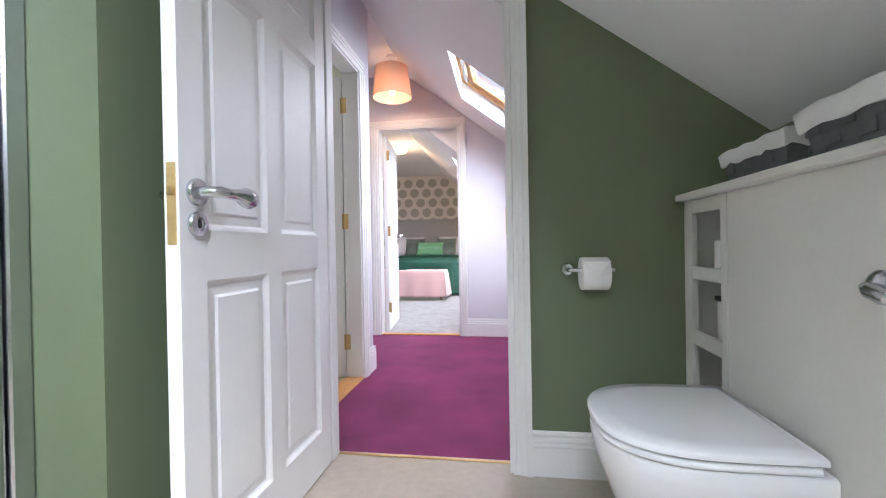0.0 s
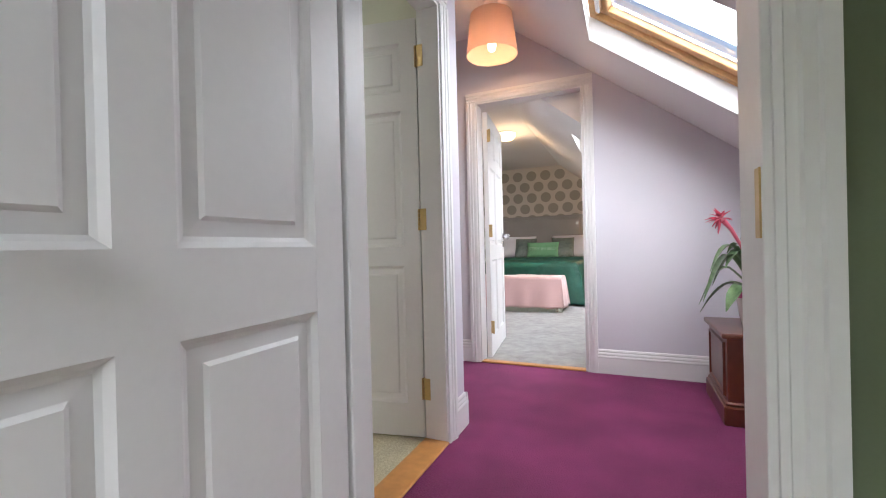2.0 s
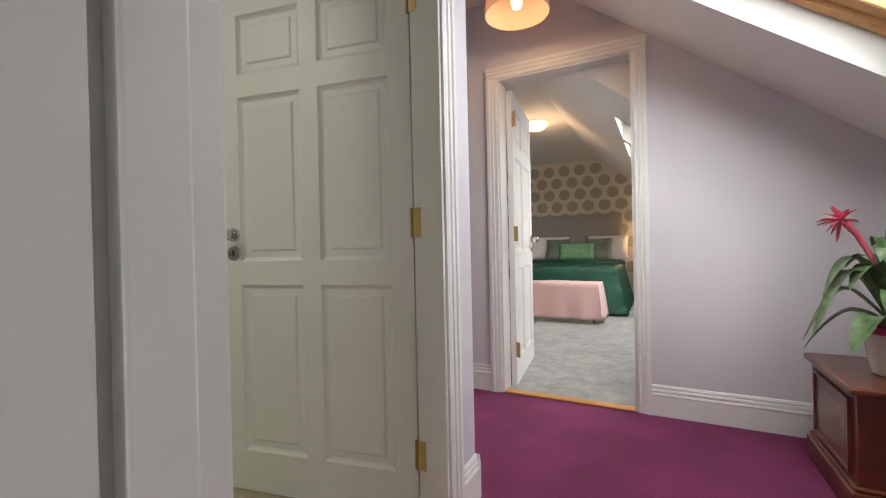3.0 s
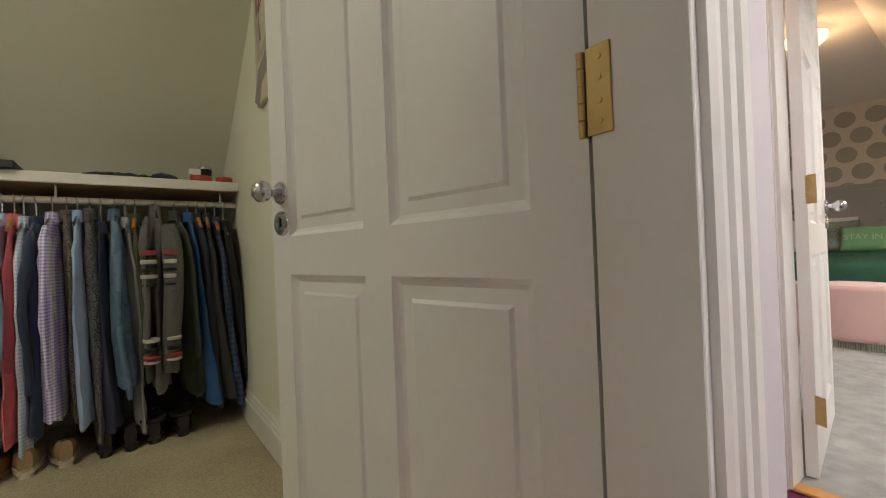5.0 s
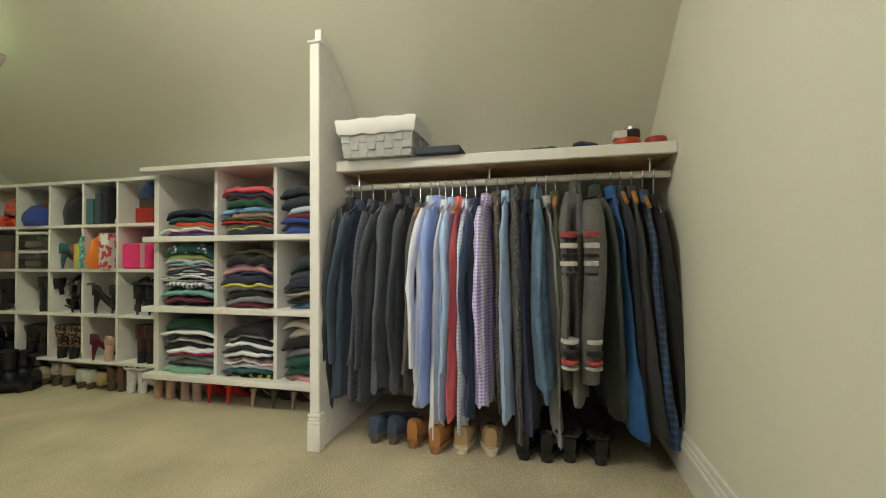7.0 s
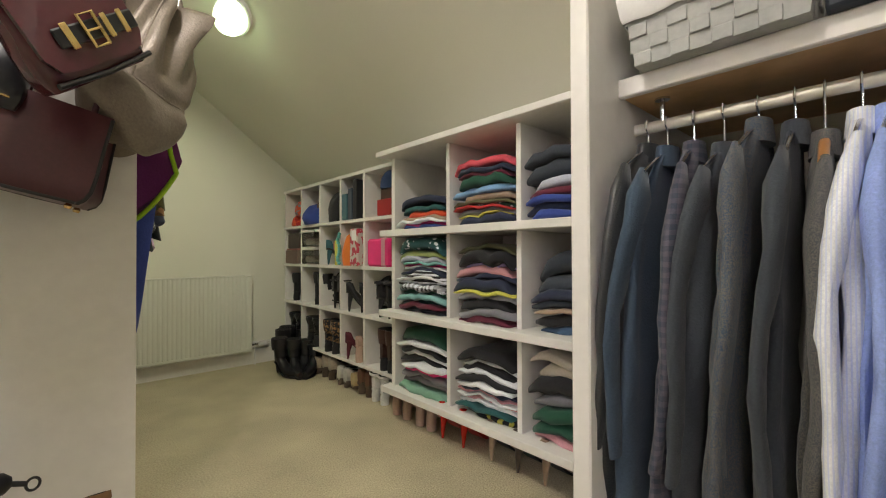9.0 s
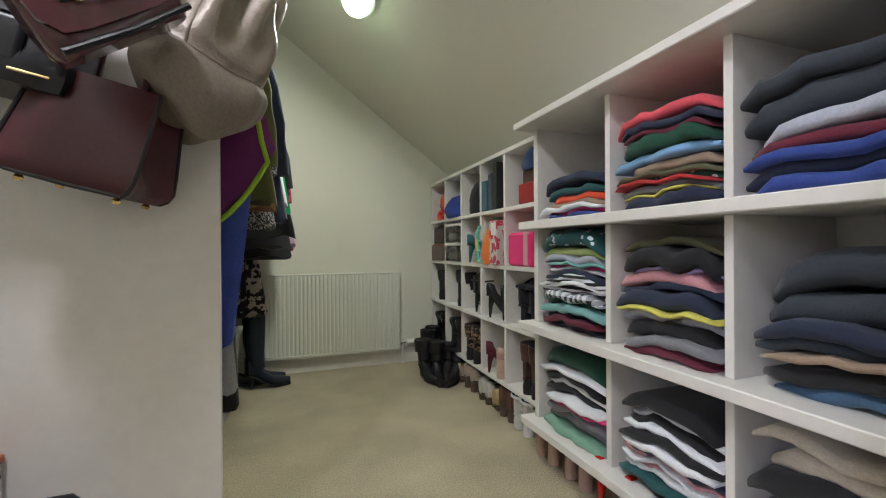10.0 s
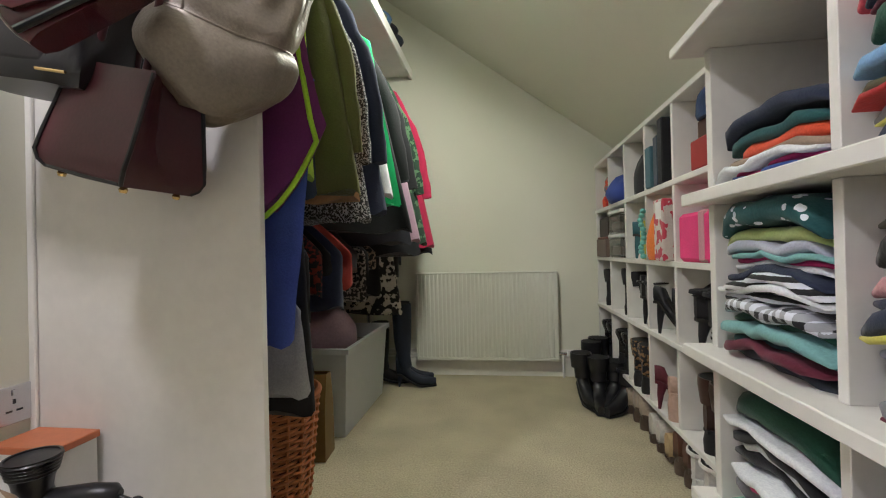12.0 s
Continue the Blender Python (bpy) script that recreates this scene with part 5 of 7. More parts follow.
# the patterned jumper: two sleeves in front of the body
KNIT = ("speckle", (0.18, 0.18, 0.18), 0.003, 0.9, 0.5)
j = garment("patterned_jumper", "y", (-2.12, 3.245), 1.155, 1.12, 0.26, (0.085, 0.085, 0.087), KNIT, "grey knitted jumper with patterned bands on the rail", GRP, seed=40, thick=0.034, depth=0.22)
for o in [q for q in j.children if q.name.startswith("sleeve")]:
    o.location.y = -0.04
for off in (-0.04, 0.045):
    if off > 0:
        pth = [(0.2 + 0.03 * math.sin(s * 3), off + 0.01 * math.sin(s * 5), 1.03 - 0.68 * s) for s in (0, 0.1, 0.25, 0.4, 0.55, 0.7, 0.85, 1)]
        part("sleeve", tube(pth, [0.03, 0.042, 0.042, 0.04, 0.04, 0.038, 0.036, 0.032], 14), fabric((0.085, 0.085, 0.087), *KNIT), j, smooth=80)
    for z, hgt, col in ((0.89, 0.022, (0.3, 0.05, 0.05)), (0.85, 0.02, (0.55, 0.53, 0.5)), (0.815, 0.016, BLACK), (0.785, 0.018, (0.55, 0.53, 0.5)), (0.75, 0.012, BLACK), (0.5, 0.016, (0.55, 0.53, 0.5)), (0.455, 0.02, BLACK), (0.425, 0.014, (0.45, 0.05, 0.05)), (0.405, 0.01, (0.55, 0.53, 0.5))):
        cx = 0.236 if off < 0 else 0.228
        bm = bmesh.new()
        lathe([(0.039, z), (0.0445, z + 0.002), (0.0445, z + hgt - 0.002), (0.039, z + hgt)], 16, bm, centre=(0, 0))
        bmesh.ops.scale(bm, vec=(1, 0.72, 1), verts=bm.verts)
        bmesh.ops.translate(bm, vec=(cx, off, 0), verts=bm.verts)
        part("pattern_band", bm, fabric(col), j, smooth=60)

# things on the shelf
woven_basket((-2.095, 2.395, 1.2665), 0.25, 0.36, 0.165, WEAVE2, "pale grey woven basket with white liner on the clothes shelf")
o = part("flat_case", box(-0.1, 0.1, -0.1, 0.1, 0, 0.035, 0.006), material("black_card", CHAR, 0.6), loc=(-2.1, 2.67, 1.2665))
tagged(o, "flat charcoal case lying on the clothes shelf", "case")
rng = random.Random(3)
for k in range(6):
    c_ = [NAVY, BLACK, CHAR, SLATE, BLACK, NAVY][k]
    bm = loft([[(0.05 * math.cos(a) * s_, 0.075 * math.sin(a) * s_ * (1 + 0.2 * math.sin(3 * a + k)), z + 0.004 * math.sin(5 * a)) for a in [2 * math.pi * q / 14 for q in range(14)]] for z, s_ in ((0, 0.95), (0.012, 1.05), (0.026, 0.9), (0.034, 0.5))])
    o = part("folded_scarf", bm, fabric(c_), loc=pose(-2.17 + rng.uniform(-0.05, 0.04), 3.03 + k * 0.052, 1.267, 0, 0, rng.uniform(0, 90)), smooth=70)
    tagged(o, f"{NAMES[c_]} crumpled scarf on the clothes shelf", "scarf")
t = thing("red_tin", (-2.12, 3.455, 1.2665), label="round red tin on the clothes shelf", category="tin")
part("body", lathe([(0.05, 0), (0.052, 0.003), (0.052, 0.03), (0.047, 0.038), (0.01, 0.04)], 24), material("red_enamel", (0.42, 0.045, 0.02), 0.4), t)
t = thing("red_tin", (-2.1, 3.56, 1.2665), label="small red tin on the clothes shelf", category="tin")
part("body", lathe([(0.04, 0), (0.041, 0.003), (0.041, 0.026), (0.037, 0.033), (0.01, 0.034)], 24), material("dark_red_enamel", (0.38, 0.03, 0.02), 0.4), t)
t = thing("black_jar", (-2.12, 3.475, 1.307), label="black jar standing on a red tin", category="jar")
part("body", lathe([(0.028, 0), (0.03, 0.003), (0.03, 0.03), (0.027, 0.033)], 20), DARK, t)
part("lid", lathe([(0.031, 0.034), (0.031, 0.045), (0.028, 0.048), (0.005, 0.048)], 20), CHROME, t)
o = part("white_card_box", box(-0.03, 0.03, -0.025, 0.025, 0, 0.03, 0.002), PAPER, loc=(-2.12, 3.425, 1.3065))
tagged(o, "small white card box on a red tin", "box")
o = part("white_card_box", box(-0.07, 0.07, -0.045, 0.045, 0, 0.09, 0.003), PAPER, loc=(-2.3, 2.08, 1.339))
tagged(o, "white card box on top of the shelf unit", "box")
part("lid", box(-0.074, 0.074, -0.049, 0.049, 0.085, 0.1, 0.002), PAPER, o, smooth=None)
# picture on the end wall
p = thing("abstract_canvas", (-1.33, 3.619, 1.78), label="abstract canvas with red and grey curves", category="picture")
part("canvas", box(-0.17, 0.17, -0.02, 0, -0.27, 0.32, 0.003), material("beige_canvas", (0.6, 0.54, 0.42), 0.8), p, smooth=None)
for col, pts, w_ in (((0.3, 0.27, 0.24), [(-0.16, -0.26), (-0.1, -0.16), (0.0, -0.13), (0.15, -0.14)], 0.045), ((0.45, 0.4, 0.33), [(-0.12, 0.1), (-0.1, -0.08), (0.0, -0.06), (0.14, 0.04)], 0.03), ((0.4, 0.04, 0.05), [(-0.1, 0.1), (-0.06, 0.18), (-0.02, 0.25), (-0.05, 0.16)], 0.008), ((0.4, 0.04, 0.05), [(-0.1, 0.1), (-0.03, 0.15), (0.03, 0.2), (0.0, 0.13)], 0.008), ((0.25, 0.22, 0.2), [(-0.15, 0.3), (-0.12, 0.2), (-0.11, 0.1), (-0.08, -0.02)], 0.02)):
    bm = tube([(a, -0.021, b) for a, b in pts], w_, 10)
    bmesh.ops.scale(bm, vec=(1, 0.02, 1), space=Matrix.Translation((0, 0.021, 0)), verts=bm.verts)
    part("painted_curve", bm, material("painted_curve", col, 0.7), p, smooth=60)

# ---- shoes ----
LEATHERS = {}


def leather(color, rough=0.4, style=None):
    key = (tuple(color), rough, style)
    if key not in LEATHERS:
        LEATHERS[key] = fabric(color, *style) if style else material("leather", color, rough, vary=0.2, grain=90, bump=0.15)
    return LEATHERS[key]


def shoe(name, loc, rz, color, label, heel=0.08, shaft=0.0, spike=True, rough=0.4, sole=(0.02, 0.018, 0.015), group="", length=0.235, flat=False, style=None, lie=0):
    """A shoe or boot: the toe points along x, the heel end lies at the origin."""
    s = thing(name, loc, rz, label, "boots" if shaft else "shoes", group)
    if lie:
        s.matrix_basis = s.matrix_basis @ pose(0, 0, 0.04, lie)
    m = leather(color, rough, style)
    up = heel
    lift = lambda u: up * (1 if u < 0.12 else max(0.0, (1 - (u - 0.12) / 0.5)) ** 1.4 if u < 0.62 else 0) + 0.006
    wide = lambda u: 0.03 * math.sin(math.pi * min(1, (u + 0.09) * 0.86)) ** 0.55 * (1.12 if 0.5 < u < 0.85 else 1) + 0.002
    rows = []
    for k in range(15):
        u = k / 14
        z0 = lift(u)
        if shaft:
            h = 0.085 - 0.045 * u if u > 0.3 else 0.095
        elif flat:
            h = 0.09 if u < 0.18 else 0.072 if u < 0.55 else 0.072 - 0.06 * ((u - 0.55) / 0.45) ** 1.6
        else:
            h = 0.06 if u < 0.15 else 0.035 if u < 0.6 else 0.034 - 0.016 * (u - 0.6) / 0.4
        w = wide(u) * (1.5 if flat else 1)
        row = []
        for q in range(12):
            a = 2 * math.pi * q / 12
            row.append((u * length, w * math.copysign(abs(math.cos(a)) ** 0.8, math.cos(a)), z0 + h / 2 + h / 2 * math.copysign(abs(math.sin(a)) ** 0.7, math.sin(a))))
        rows.append(row)
    part("upper", loft(rows), m, s, smooth=60)
    rows = [[(u * length * 1.01, y_ * wide(u) * (1.58 if flat else 1.04), lift(u) + d) for y_, d in ((-1, -0.006), (1, -0.006), (1, 0.004 if not flat else 0.012), (-1, 0.004 if not flat else 0.012))] for u in [k / 14 for k in range(15)]]
    part("sole", loft(rows), leather(sole, 0.6), s, smooth=None)
    if heel > 0.015:
        a, b = (0.02, 0.005) if spike else (0.027, 0.024)
        part("heel", tube([(0.028, 0, up + 0.006), (0.018, 0, up * 0.55), (0.014 if spike else 0.02, 0, 0.0)], [a, (a + b) / 2.1 if spike else b, b], 12), m if spike else leather(sole, 0.5), s, smooth=60)
    if shaft:
        base = lift(0.1) + 0.04
        pth = [(0.055, 0, base), (0.045, 0, base + 0.06), (0.04, 0, base + shaft * 0.4), (0.04, 0, base + shaft * 0.8), (0.04, 0, base + shaft)]
        part("shaft", tube(pth, [0.038, 0.04, 0.05, 0.056, 0.055], 18), m, s, smooth=60)
        # black disc on the solid shaft: the hollow's shade as colour
        part("lining", tube([(0.04, 0, base + shaft - 0.002), (0.04, 0, base + shaft + 0.001)], 0.05, 18), leather((0.01, 0.01, 0.01), 0.9), s)
    else:
        mouth = [(0.05 if flat else 0.03, 0), (0.07, 0.016), (0.11, 0.018), (0.14 if flat else 0.15, 0.0), (0.11, -0.018), (0.07, -0.016)]
        zt = lambda x_: lift(x_ / length) + (0.077 if flat else 0.037)
        bm = loft([[(x_, y_ * 1.2, zt(x_) - 0.004) for x_, y_ in mouth], [(x_, y_ * 1.2, zt(x_) + 0.0015) for x_, y_ in mouth]])
        # dark slab on the solid upper, coloured as the shade inside
        part("opening", bm, leather((0.02, 0.016, 0.012) if not flat else (0.05, 0.035, 0.025), 0.9), s)
    return s


BROWN, NUDE, WBOOT = (0.28, 0.11, 0.03), (0.55, 0.38, 0.3), (0.72, 0.71, 0.7)
G = "shoes under the clothes rail"
for k, (y, x, col, sole, lab, rough) in enumerate((
        (2.376, -1.988, (0.05, 0.075, 0.13), (0.12, 0.08, 0.05), "navy suede lace-up shoe with brown sole", 0.8), (2.461, -1.995, (0.05, 0.075, 0.13), (0.12, 0.08, 0.05), "navy suede lace-up shoe with brown sole", 0.8),
        (2.557, -1.98, (0.42, 0.19, 0.06), (0.3, 0.13, 0.05), "tan leather derby shoe", 0.35), (2.667, -1.945, (0.42, 0.19, 0.06), (0.3, 0.13, 0.05), "tan leather derby shoe", 0.35),
        (2.775, -1.97, (0.42, 0.28, 0.15), (0.65, 0.57, 0.45), "tan boat shoe with pale sole", 0.6), (2.897, -1.98, (0.42, 0.28, 0.15), (0.65, 0.57, 0.45), "tan boat shoe with pale sole", 0.6),
        (3.027, -1.975, (0.02, 0.02, 0.022), (0.01, 0.01, 0.01), "polished black leather shoe", 0.2), (3.118, -1.975, (0.02, 0.02, 0.022), (0.01, 0.01, 0.01), "polished black leather shoe", 0.2),
        (3.207, -1.995, (0.02, 0.02, 0.022), (0.01, 0.01, 0.01), "black leather ankle boot", 0.25), (3.326, -2.0, (0.02, 0.02, 0.022), (0.01, 0.01, 0.01), "black leather ankle boot", 0.25))):
    shoe("mens_shoe", (x, y, 0.004), 180 + (k * 37 % 17) - 8, col, lab, 0.018, 0.05 if k > 7 else 0, False, rough, sole, G, 0.3, True)
o = part("black_bag", loft([[(0.1 * math.cos(a) * w_, 0.13 * math.sin(a) * w_, z) for a in [2 * math.pi * q / 20 for q in range(20)]] for z, w_ in ((0.0, 0.8), (0.05, 1.05), (0.14, 1.0), (0.22, 0.7), (0.25, 0.3))]), fabric(BLACK), loc=(-2.28, 3.28, 0.004))
tagged(o, "black soft bag standing behind the ankle boots", "bag")

H = "shoes under the shelves"
UNDER = [(-0.34, BLACK, 0.03, 0), (-0.25, (0.1, 0.06, 0.04), 0.03, 0), (-0.16, (0.45, 0.36, 0.26), 0.02, 0), (-0.07, (0.45, 0.36, 0.26), 0.02, 0), (0.04, (0.5, 0.42, 0.33), 0.05, 0), (0.13, (0.5, 0.42, 0.33), 0.05, 0), (0.25, (0.62, 0.6, 0.55), 0.02, 0), (0.33, (0.62, 0.6, 0.55), 0.02, 0), (0.42, (0.5, 0.38, 0.2), 0.01, 0), (0.5, (0.12, 0.05, 0.03), 0.05, 0), (0.58, (0.12, 0.05, 0.03), 0.05, 0)]
for y, col, hl, sh in UNDER:
    shoe("womens_shoe", (-2.29, y, 0.004), 180, col, "pair shoe tucked under the pigeonhole unit", hl, 0, False, 0.5, (0.1, 0.07, 0.05), H, 0.23, True)
for y in (0.66, 0.745):
    shoe("white_boot", (-2.28, y, 0.004), 180, WBOOT, "white leather ankle boot with block heel", 0.06, 0.05, False, 0.35, (0.7, 0.7, 0.69), H)
for y, col, hl, lab in ((0.9, NUDE, 0.09, "nude leather block-heeled shoe"), (0.985, NUDE, 0.09, "nude leather block-heeled shoe"), (1.09, (0.5, 0.36, 0.33), 0.09, "dusty pink block-heeled shoe"), (1.17, (0.5, 0.36, 0.33), 0.09, "dusty pink block-heeled shoe")):
    shoe("womens_shoe", (-2.25, y, 0.004), 180, col, lab, hl, 0, False, 0.45, col, H)
for y in (1.27, 1.4):
    shoe("red_heels", (-2.235, y, 0.004), 186, (0.6, 0.02, 0.012), "scarlet patent stiletto shoe", 0.1, 0, True, 0.2, (0.5, 0.02, 0.01), H)
for y, col in ((1.55, (0.4, 0.28, 0.2)), (1.68, (0.08, 0.06, 0.05)), (1.8, (0.35, 0.24, 0.17)), (1.93, BLACK), (2.05, (0.1, 0.02, 0.02))):
    shoe("stiletto", (-2.24, y, 0.004), 178, col, "slim stiletto shoe under the shelf unit", 0.1, 0, True, 0.3, BLACK, H)

# black boots at the end of the low unit
for k, (x, y, rz, sh) in enumerate(((-2.1, -0.08, 100, 0.13), (-2.19, -0.03, 80, 0.12), (-2.17, -0.22, 120, 0.16), (-2.29, -0.03, 60, 0.1), (-2.34, 0.05, 45, 0.08), (-2.24, -0.28, 90, 0.17))):
    shoe("black_boot", (x, y - 0.2, 0.004), rz, BLACK, "black leather boot standing on the carpet", 0.07, sh, k % 2 == 0, 0.35, BLACK, "black boots")

# ---- what lies in the pigeonholes ----
def cell(c, r):
    """The middle in y and the floor of a pigeonhole; columns from the end wall, rows from the top."""
    return (LOWY[c] + LOWY[c + 1] + 0.018) / 2, LOWZ[3 - r] + 0.0205


def heap(name, loc, w, d, h, mat, label, category, seed=0, lumps=0.35):
    rows = []
    for k in range(8):
        t = k / 7
        sc = math.sin(math.pi * (0.28 + 0.72 * (1 - t)) * 0.62) if t < 1 else 0.12
        rows.append([(d / 2 * math.cos(a) * sc * (1 + lumps * 0.4 * noise.noise((math.cos(a) * 1.6, math.sin(a) * 1.6, t * 3 + seed))), w / 2 * math.sin(a) * sc * (1 + lumps * 0.3 * noise.noise((math.sin(a) * 2, math.cos(a), t * 2 + seed * 2))), h * t * (1 + 0.12 * math.sin(3 * a + seed) * (t > 0.3))) for a in [2 * math.pi * q / 22 for q in range(22)]])
    o = part(name, loft(rows), mat, loc=loc, smooth=75)
    return tagged(o, label, category)


def slabbox(name, loc, dx, dy, dz, mat, label, category, rz=0, bev=0.004):
    o = part(name, box(-dx / 2, dx / 2, -dy / 2, dy / 2, 0, dz, bev), mat, loc=pose(*loc, 0, 0, rz), smooth=None)
    return tagged(o, label, category)


FX = -2.4
y, z = cell(0, 0)
heap("scarf_heap", (FX, y - 0.03, z), 0.2, 0.22, 0.1, fabric(REDC, "speckle", ORANGE, 0.03), "red and orange scarves heaped in a pigeonhole", "scarves", 1)
heap("scarf_heap", (FX + 0.02, y + 0.03, z + 0.08), 0.16, 0.18, 0.11, fabric(ORANGE, "speckle", GREYC, 0.03), "orange patterned scarf on a heap", "scarves", 2)
y, z = cell(1, 0)
heap("blue_bag", (FX + 0.03, y, z), 0.25, 0.26, 0.14, fabric(BLUE), "royal blue soft bag in a pigeonhole", "bag", 3)
heap("brown_bag", (FX - 0.03, y + 0.02, z + 0.1), 0.18, 0.2, 0.12, fabric((0.12, 0.05, 0.035)), "brown soft bag lying on a blue one", "bag", 4)
y, z = cell(2, 0)
heap("black_bag", (FX, y, z), 0.22, 0.24, 0.21, fabric(BLACK), "black leather handbag in a pigeonhole", "bag", 5)
y, z = cell(3, 0)
slabbox("clutch_bag", (FX + 0.02, y - 0.08, z), 0.22, 0.05, 0.16, fabric((0.06, 0.14, 0.17)), "teal clutch standing in a pigeonhole", "bag", 5)
slabbox("clutch_bag", (FX, y - 0.01, z), 0.24, 0.05, 0.19, fabric(SLATE), "slate blue clutch standing in a pigeonhole", "bag", -4)
slabbox("clutch_bag", (FX + 0.02, y + 0.05, z), 0.22, 0.04, 0.235, fabric(BLACK), "black clutch standing in a pigeonhole", "bag", 3)
heap("satin_pouch", (FX + 0.05, y + 0.1, z), 0.05, 0.1, 0.06, fabric(CREAMC), "cream satin pouch in a pigeonhole", "pouch", 6)
y, z = cell(4, 0)
slabbox("red_box", (FX + 0.04, y + 0.06, z), 0.16, 0.13, 0.09, material("red_card", (0.35, 0.02, 0.02), 0.5), "red card box in a pigeonhole", "box")
slabbox("brown_box", (FX + 0.02, y + 0.06, z + 0.0905), 0.16, 0.12, 0.06, material("brown_card_box", (0.07, 0.035, 0.025), 0.6), "dark brown box on a red box", "box")
heap("blue_hat", (FX + 0.04, y + 0.05, z + 0.151), 0.15, 0.16, 0.1, fabric((0.03, 0.06, 0.16)), "navy felt hat on stacked boxes", "hat", 7)
y, z = cell(0, 1)
slabbox("brown_box", (FX, y, z), 0.26, 0.22, 0.1, material("taupe_card", (0.16, 0.11, 0.09), 0.6), "taupe shoe box in a pigeonhole", "box")
slabbox("brown_box", (FX, y, z + 0.101), 0.25, 0.21, 0.012, material("rose_card", (0.3, 0.12, 0.1), 0.6), "rose-brown box lid on a shoe box", "box")
slabbox("dark_box", (FX - 0.01, y - 0.01, z + 0.114), 0.24, 0.2, 0.11, material("dark_taupe_card", (0.06, 0.045, 0.04), 0.6), "dark shoe box on a taupe one", "box")
CLEAR = glassy("clear_plastic", (0.85, 0.88, 0.87), 0.15)
y, z = cell(1, 1)
for k in range(2):
    b_ = thing("clear_shoe_box", (FX, y, z + 0.122 * k), label="clear plastic shoe box with shoes inside", category="box")
    part("body", box(-0.13, 0.13, -0.11, 0.11, 0, 0.1, 0.006), CLEAR, b_, smooth=None)
    part("lid", box(-0.135, 0.135, -0.115, 0.115, 0.1, 0.118, 0.004), LINER, b_, smooth=None)
    part("contents", box(-0.1, 0.1, -0.08, 0.08, 0.012, 0.06, 0.02, seg=2), leather((0.3, 0.25, 0.2), 0.5), b_)
y, z = cell(2, 1)
shoe("teal_heels", (FX + 0.11, y - 0.06, z), 165, (0.03, 0.12, 0.14), "teal suede stiletto in a pigeonhole", 0.1, 0, True, 0.7)
shoe("coral_heels", (FX + 0.1, y + 0.03, z), 172, (0.5, 0.1, 0.06), "coral stiletto in a pigeonhole", 0.09, 0, True, 0.5)
slabbox("yellow_purse", (FX + 0.06, y + 0.095, z), 0.12, 0.05, 0.16, fabric(YELLOW), "mustard yellow purse in a pigeonhole", "purse")
y, z = cell(3, 1)
heap("orange_bag", (FX + 0.06, y - 0.06, z), 0.13, 0.16, 0.19, fabric((0.75, 0.2, 0.03)), "orange fabric bag in a pigeonhole", "bag", 8, 0.15)
bd = thing("bead_necklace", (FX + 0.14, y - 0.115, z), label="turquoise bead necklace hanging over an orange bag", category="necklace")
for k in range(11):
    part("bead", lathe([(0.003, -0.011), (0.011, -0.006), (0.012, 0.003), (0.006, 0.011)], 10), leather((0.15, 0.5, 0.45), 0.3), bd, loc=pose(0.006 * math.sin(k), 0.004 * math.cos(k * 2), 0.014 + 0.018 * k))
fb = slabbox("floral_box", (FX + 0.07, y + 0.07, z), 0.15, 0.09, 0.22, fabric((0.6, 0.55, 0.5), "speckle", (0.5, 0.05, 0.08), 0.035), "floral printed gift box in a pigeonhole", "box")
part("label_panel", box(-0.02, 0.02, -0.047, -0.0455, 0.15, 0.21), PAPER, fb, smooth=None)
part("label_panel", box(0.0752, 0.0765, -0.02, 0.03, 0.15, 0.21), PAPER, fb, smooth=None)
y, z = cell(4, 1)
pk = slabbox("pink_bag", (FX + 0.05, y, z), 0.14, 0.22, 0.155, fabric((0.8, 0.03, 0.2), "plain"), "hot pink bag with a pale stripe in a pigeonhole", "bag", 0, 0.012)
part("stripe", box(-0.0712, 0.0712, 0.03, 0.075, 0.002, 0.157, 0.006), fabric(PINKC), pk, smooth=None)
for c_, items in ((0, ((-0.02, 0.13),)), (1, ((0.05, 0.15), (0.11, 0.14)))):
    y, z = cell(c_, 2)
    for off, sh in items:
        shoe("black_boot", (FX + 0.1, y + off, z), 170, BLACK, "black suede ankle boot in a pigeonhole", 0.06, sh - 0.03, False, 0.6, BLACK)
y, z = cell(2, 2)
for off in (0.03, 0.1):
    shoe("strappy_heels", (FX + 0.11, y + off, z), 175, BLACK, "black strappy high heel in a pigeonhole", 0.11, 0.03, True, 0.3)
y, z = cell(3, 2)
shoe("black_heels", (FX + 0.12, y - 0.05, z), 130, BLACK, "black suede stiletto in a pigeonhole", 0.115, 0, True, 0.6)
shoe("black_heels", (FX + 0.1, y + 0.06, z + 0.0), 150, BLACK, "black suede stiletto in a pigeonhole", 0.115, 0, True, 0.6)
y, z = cell(4, 2)
for off in (0.0, 0.09):
    shoe("black_boot", (FX + 0.12, y + off, z), 172, (0.015, 0.014, 0.018), "black suede heeled ankle boot in a pigeonhole", 0.1, 0.05, True, 0.7)
for c_, col, style, lab in ((0, BLACK, None, "black patent boot in a pigeonhole"), (1, (0.02, 0.02, 0.02), None, "shiny black boot in a pigeonhole")):
    y, z = cell(c_, 3)
    for off in (-0.05, 0.05):
        shoe("black_boot", (FX + 0.11, y + off, z), 168, col, lab, 0.07, 0.08, False, 0.15, BLACK)
y, z = cell(2, 3)
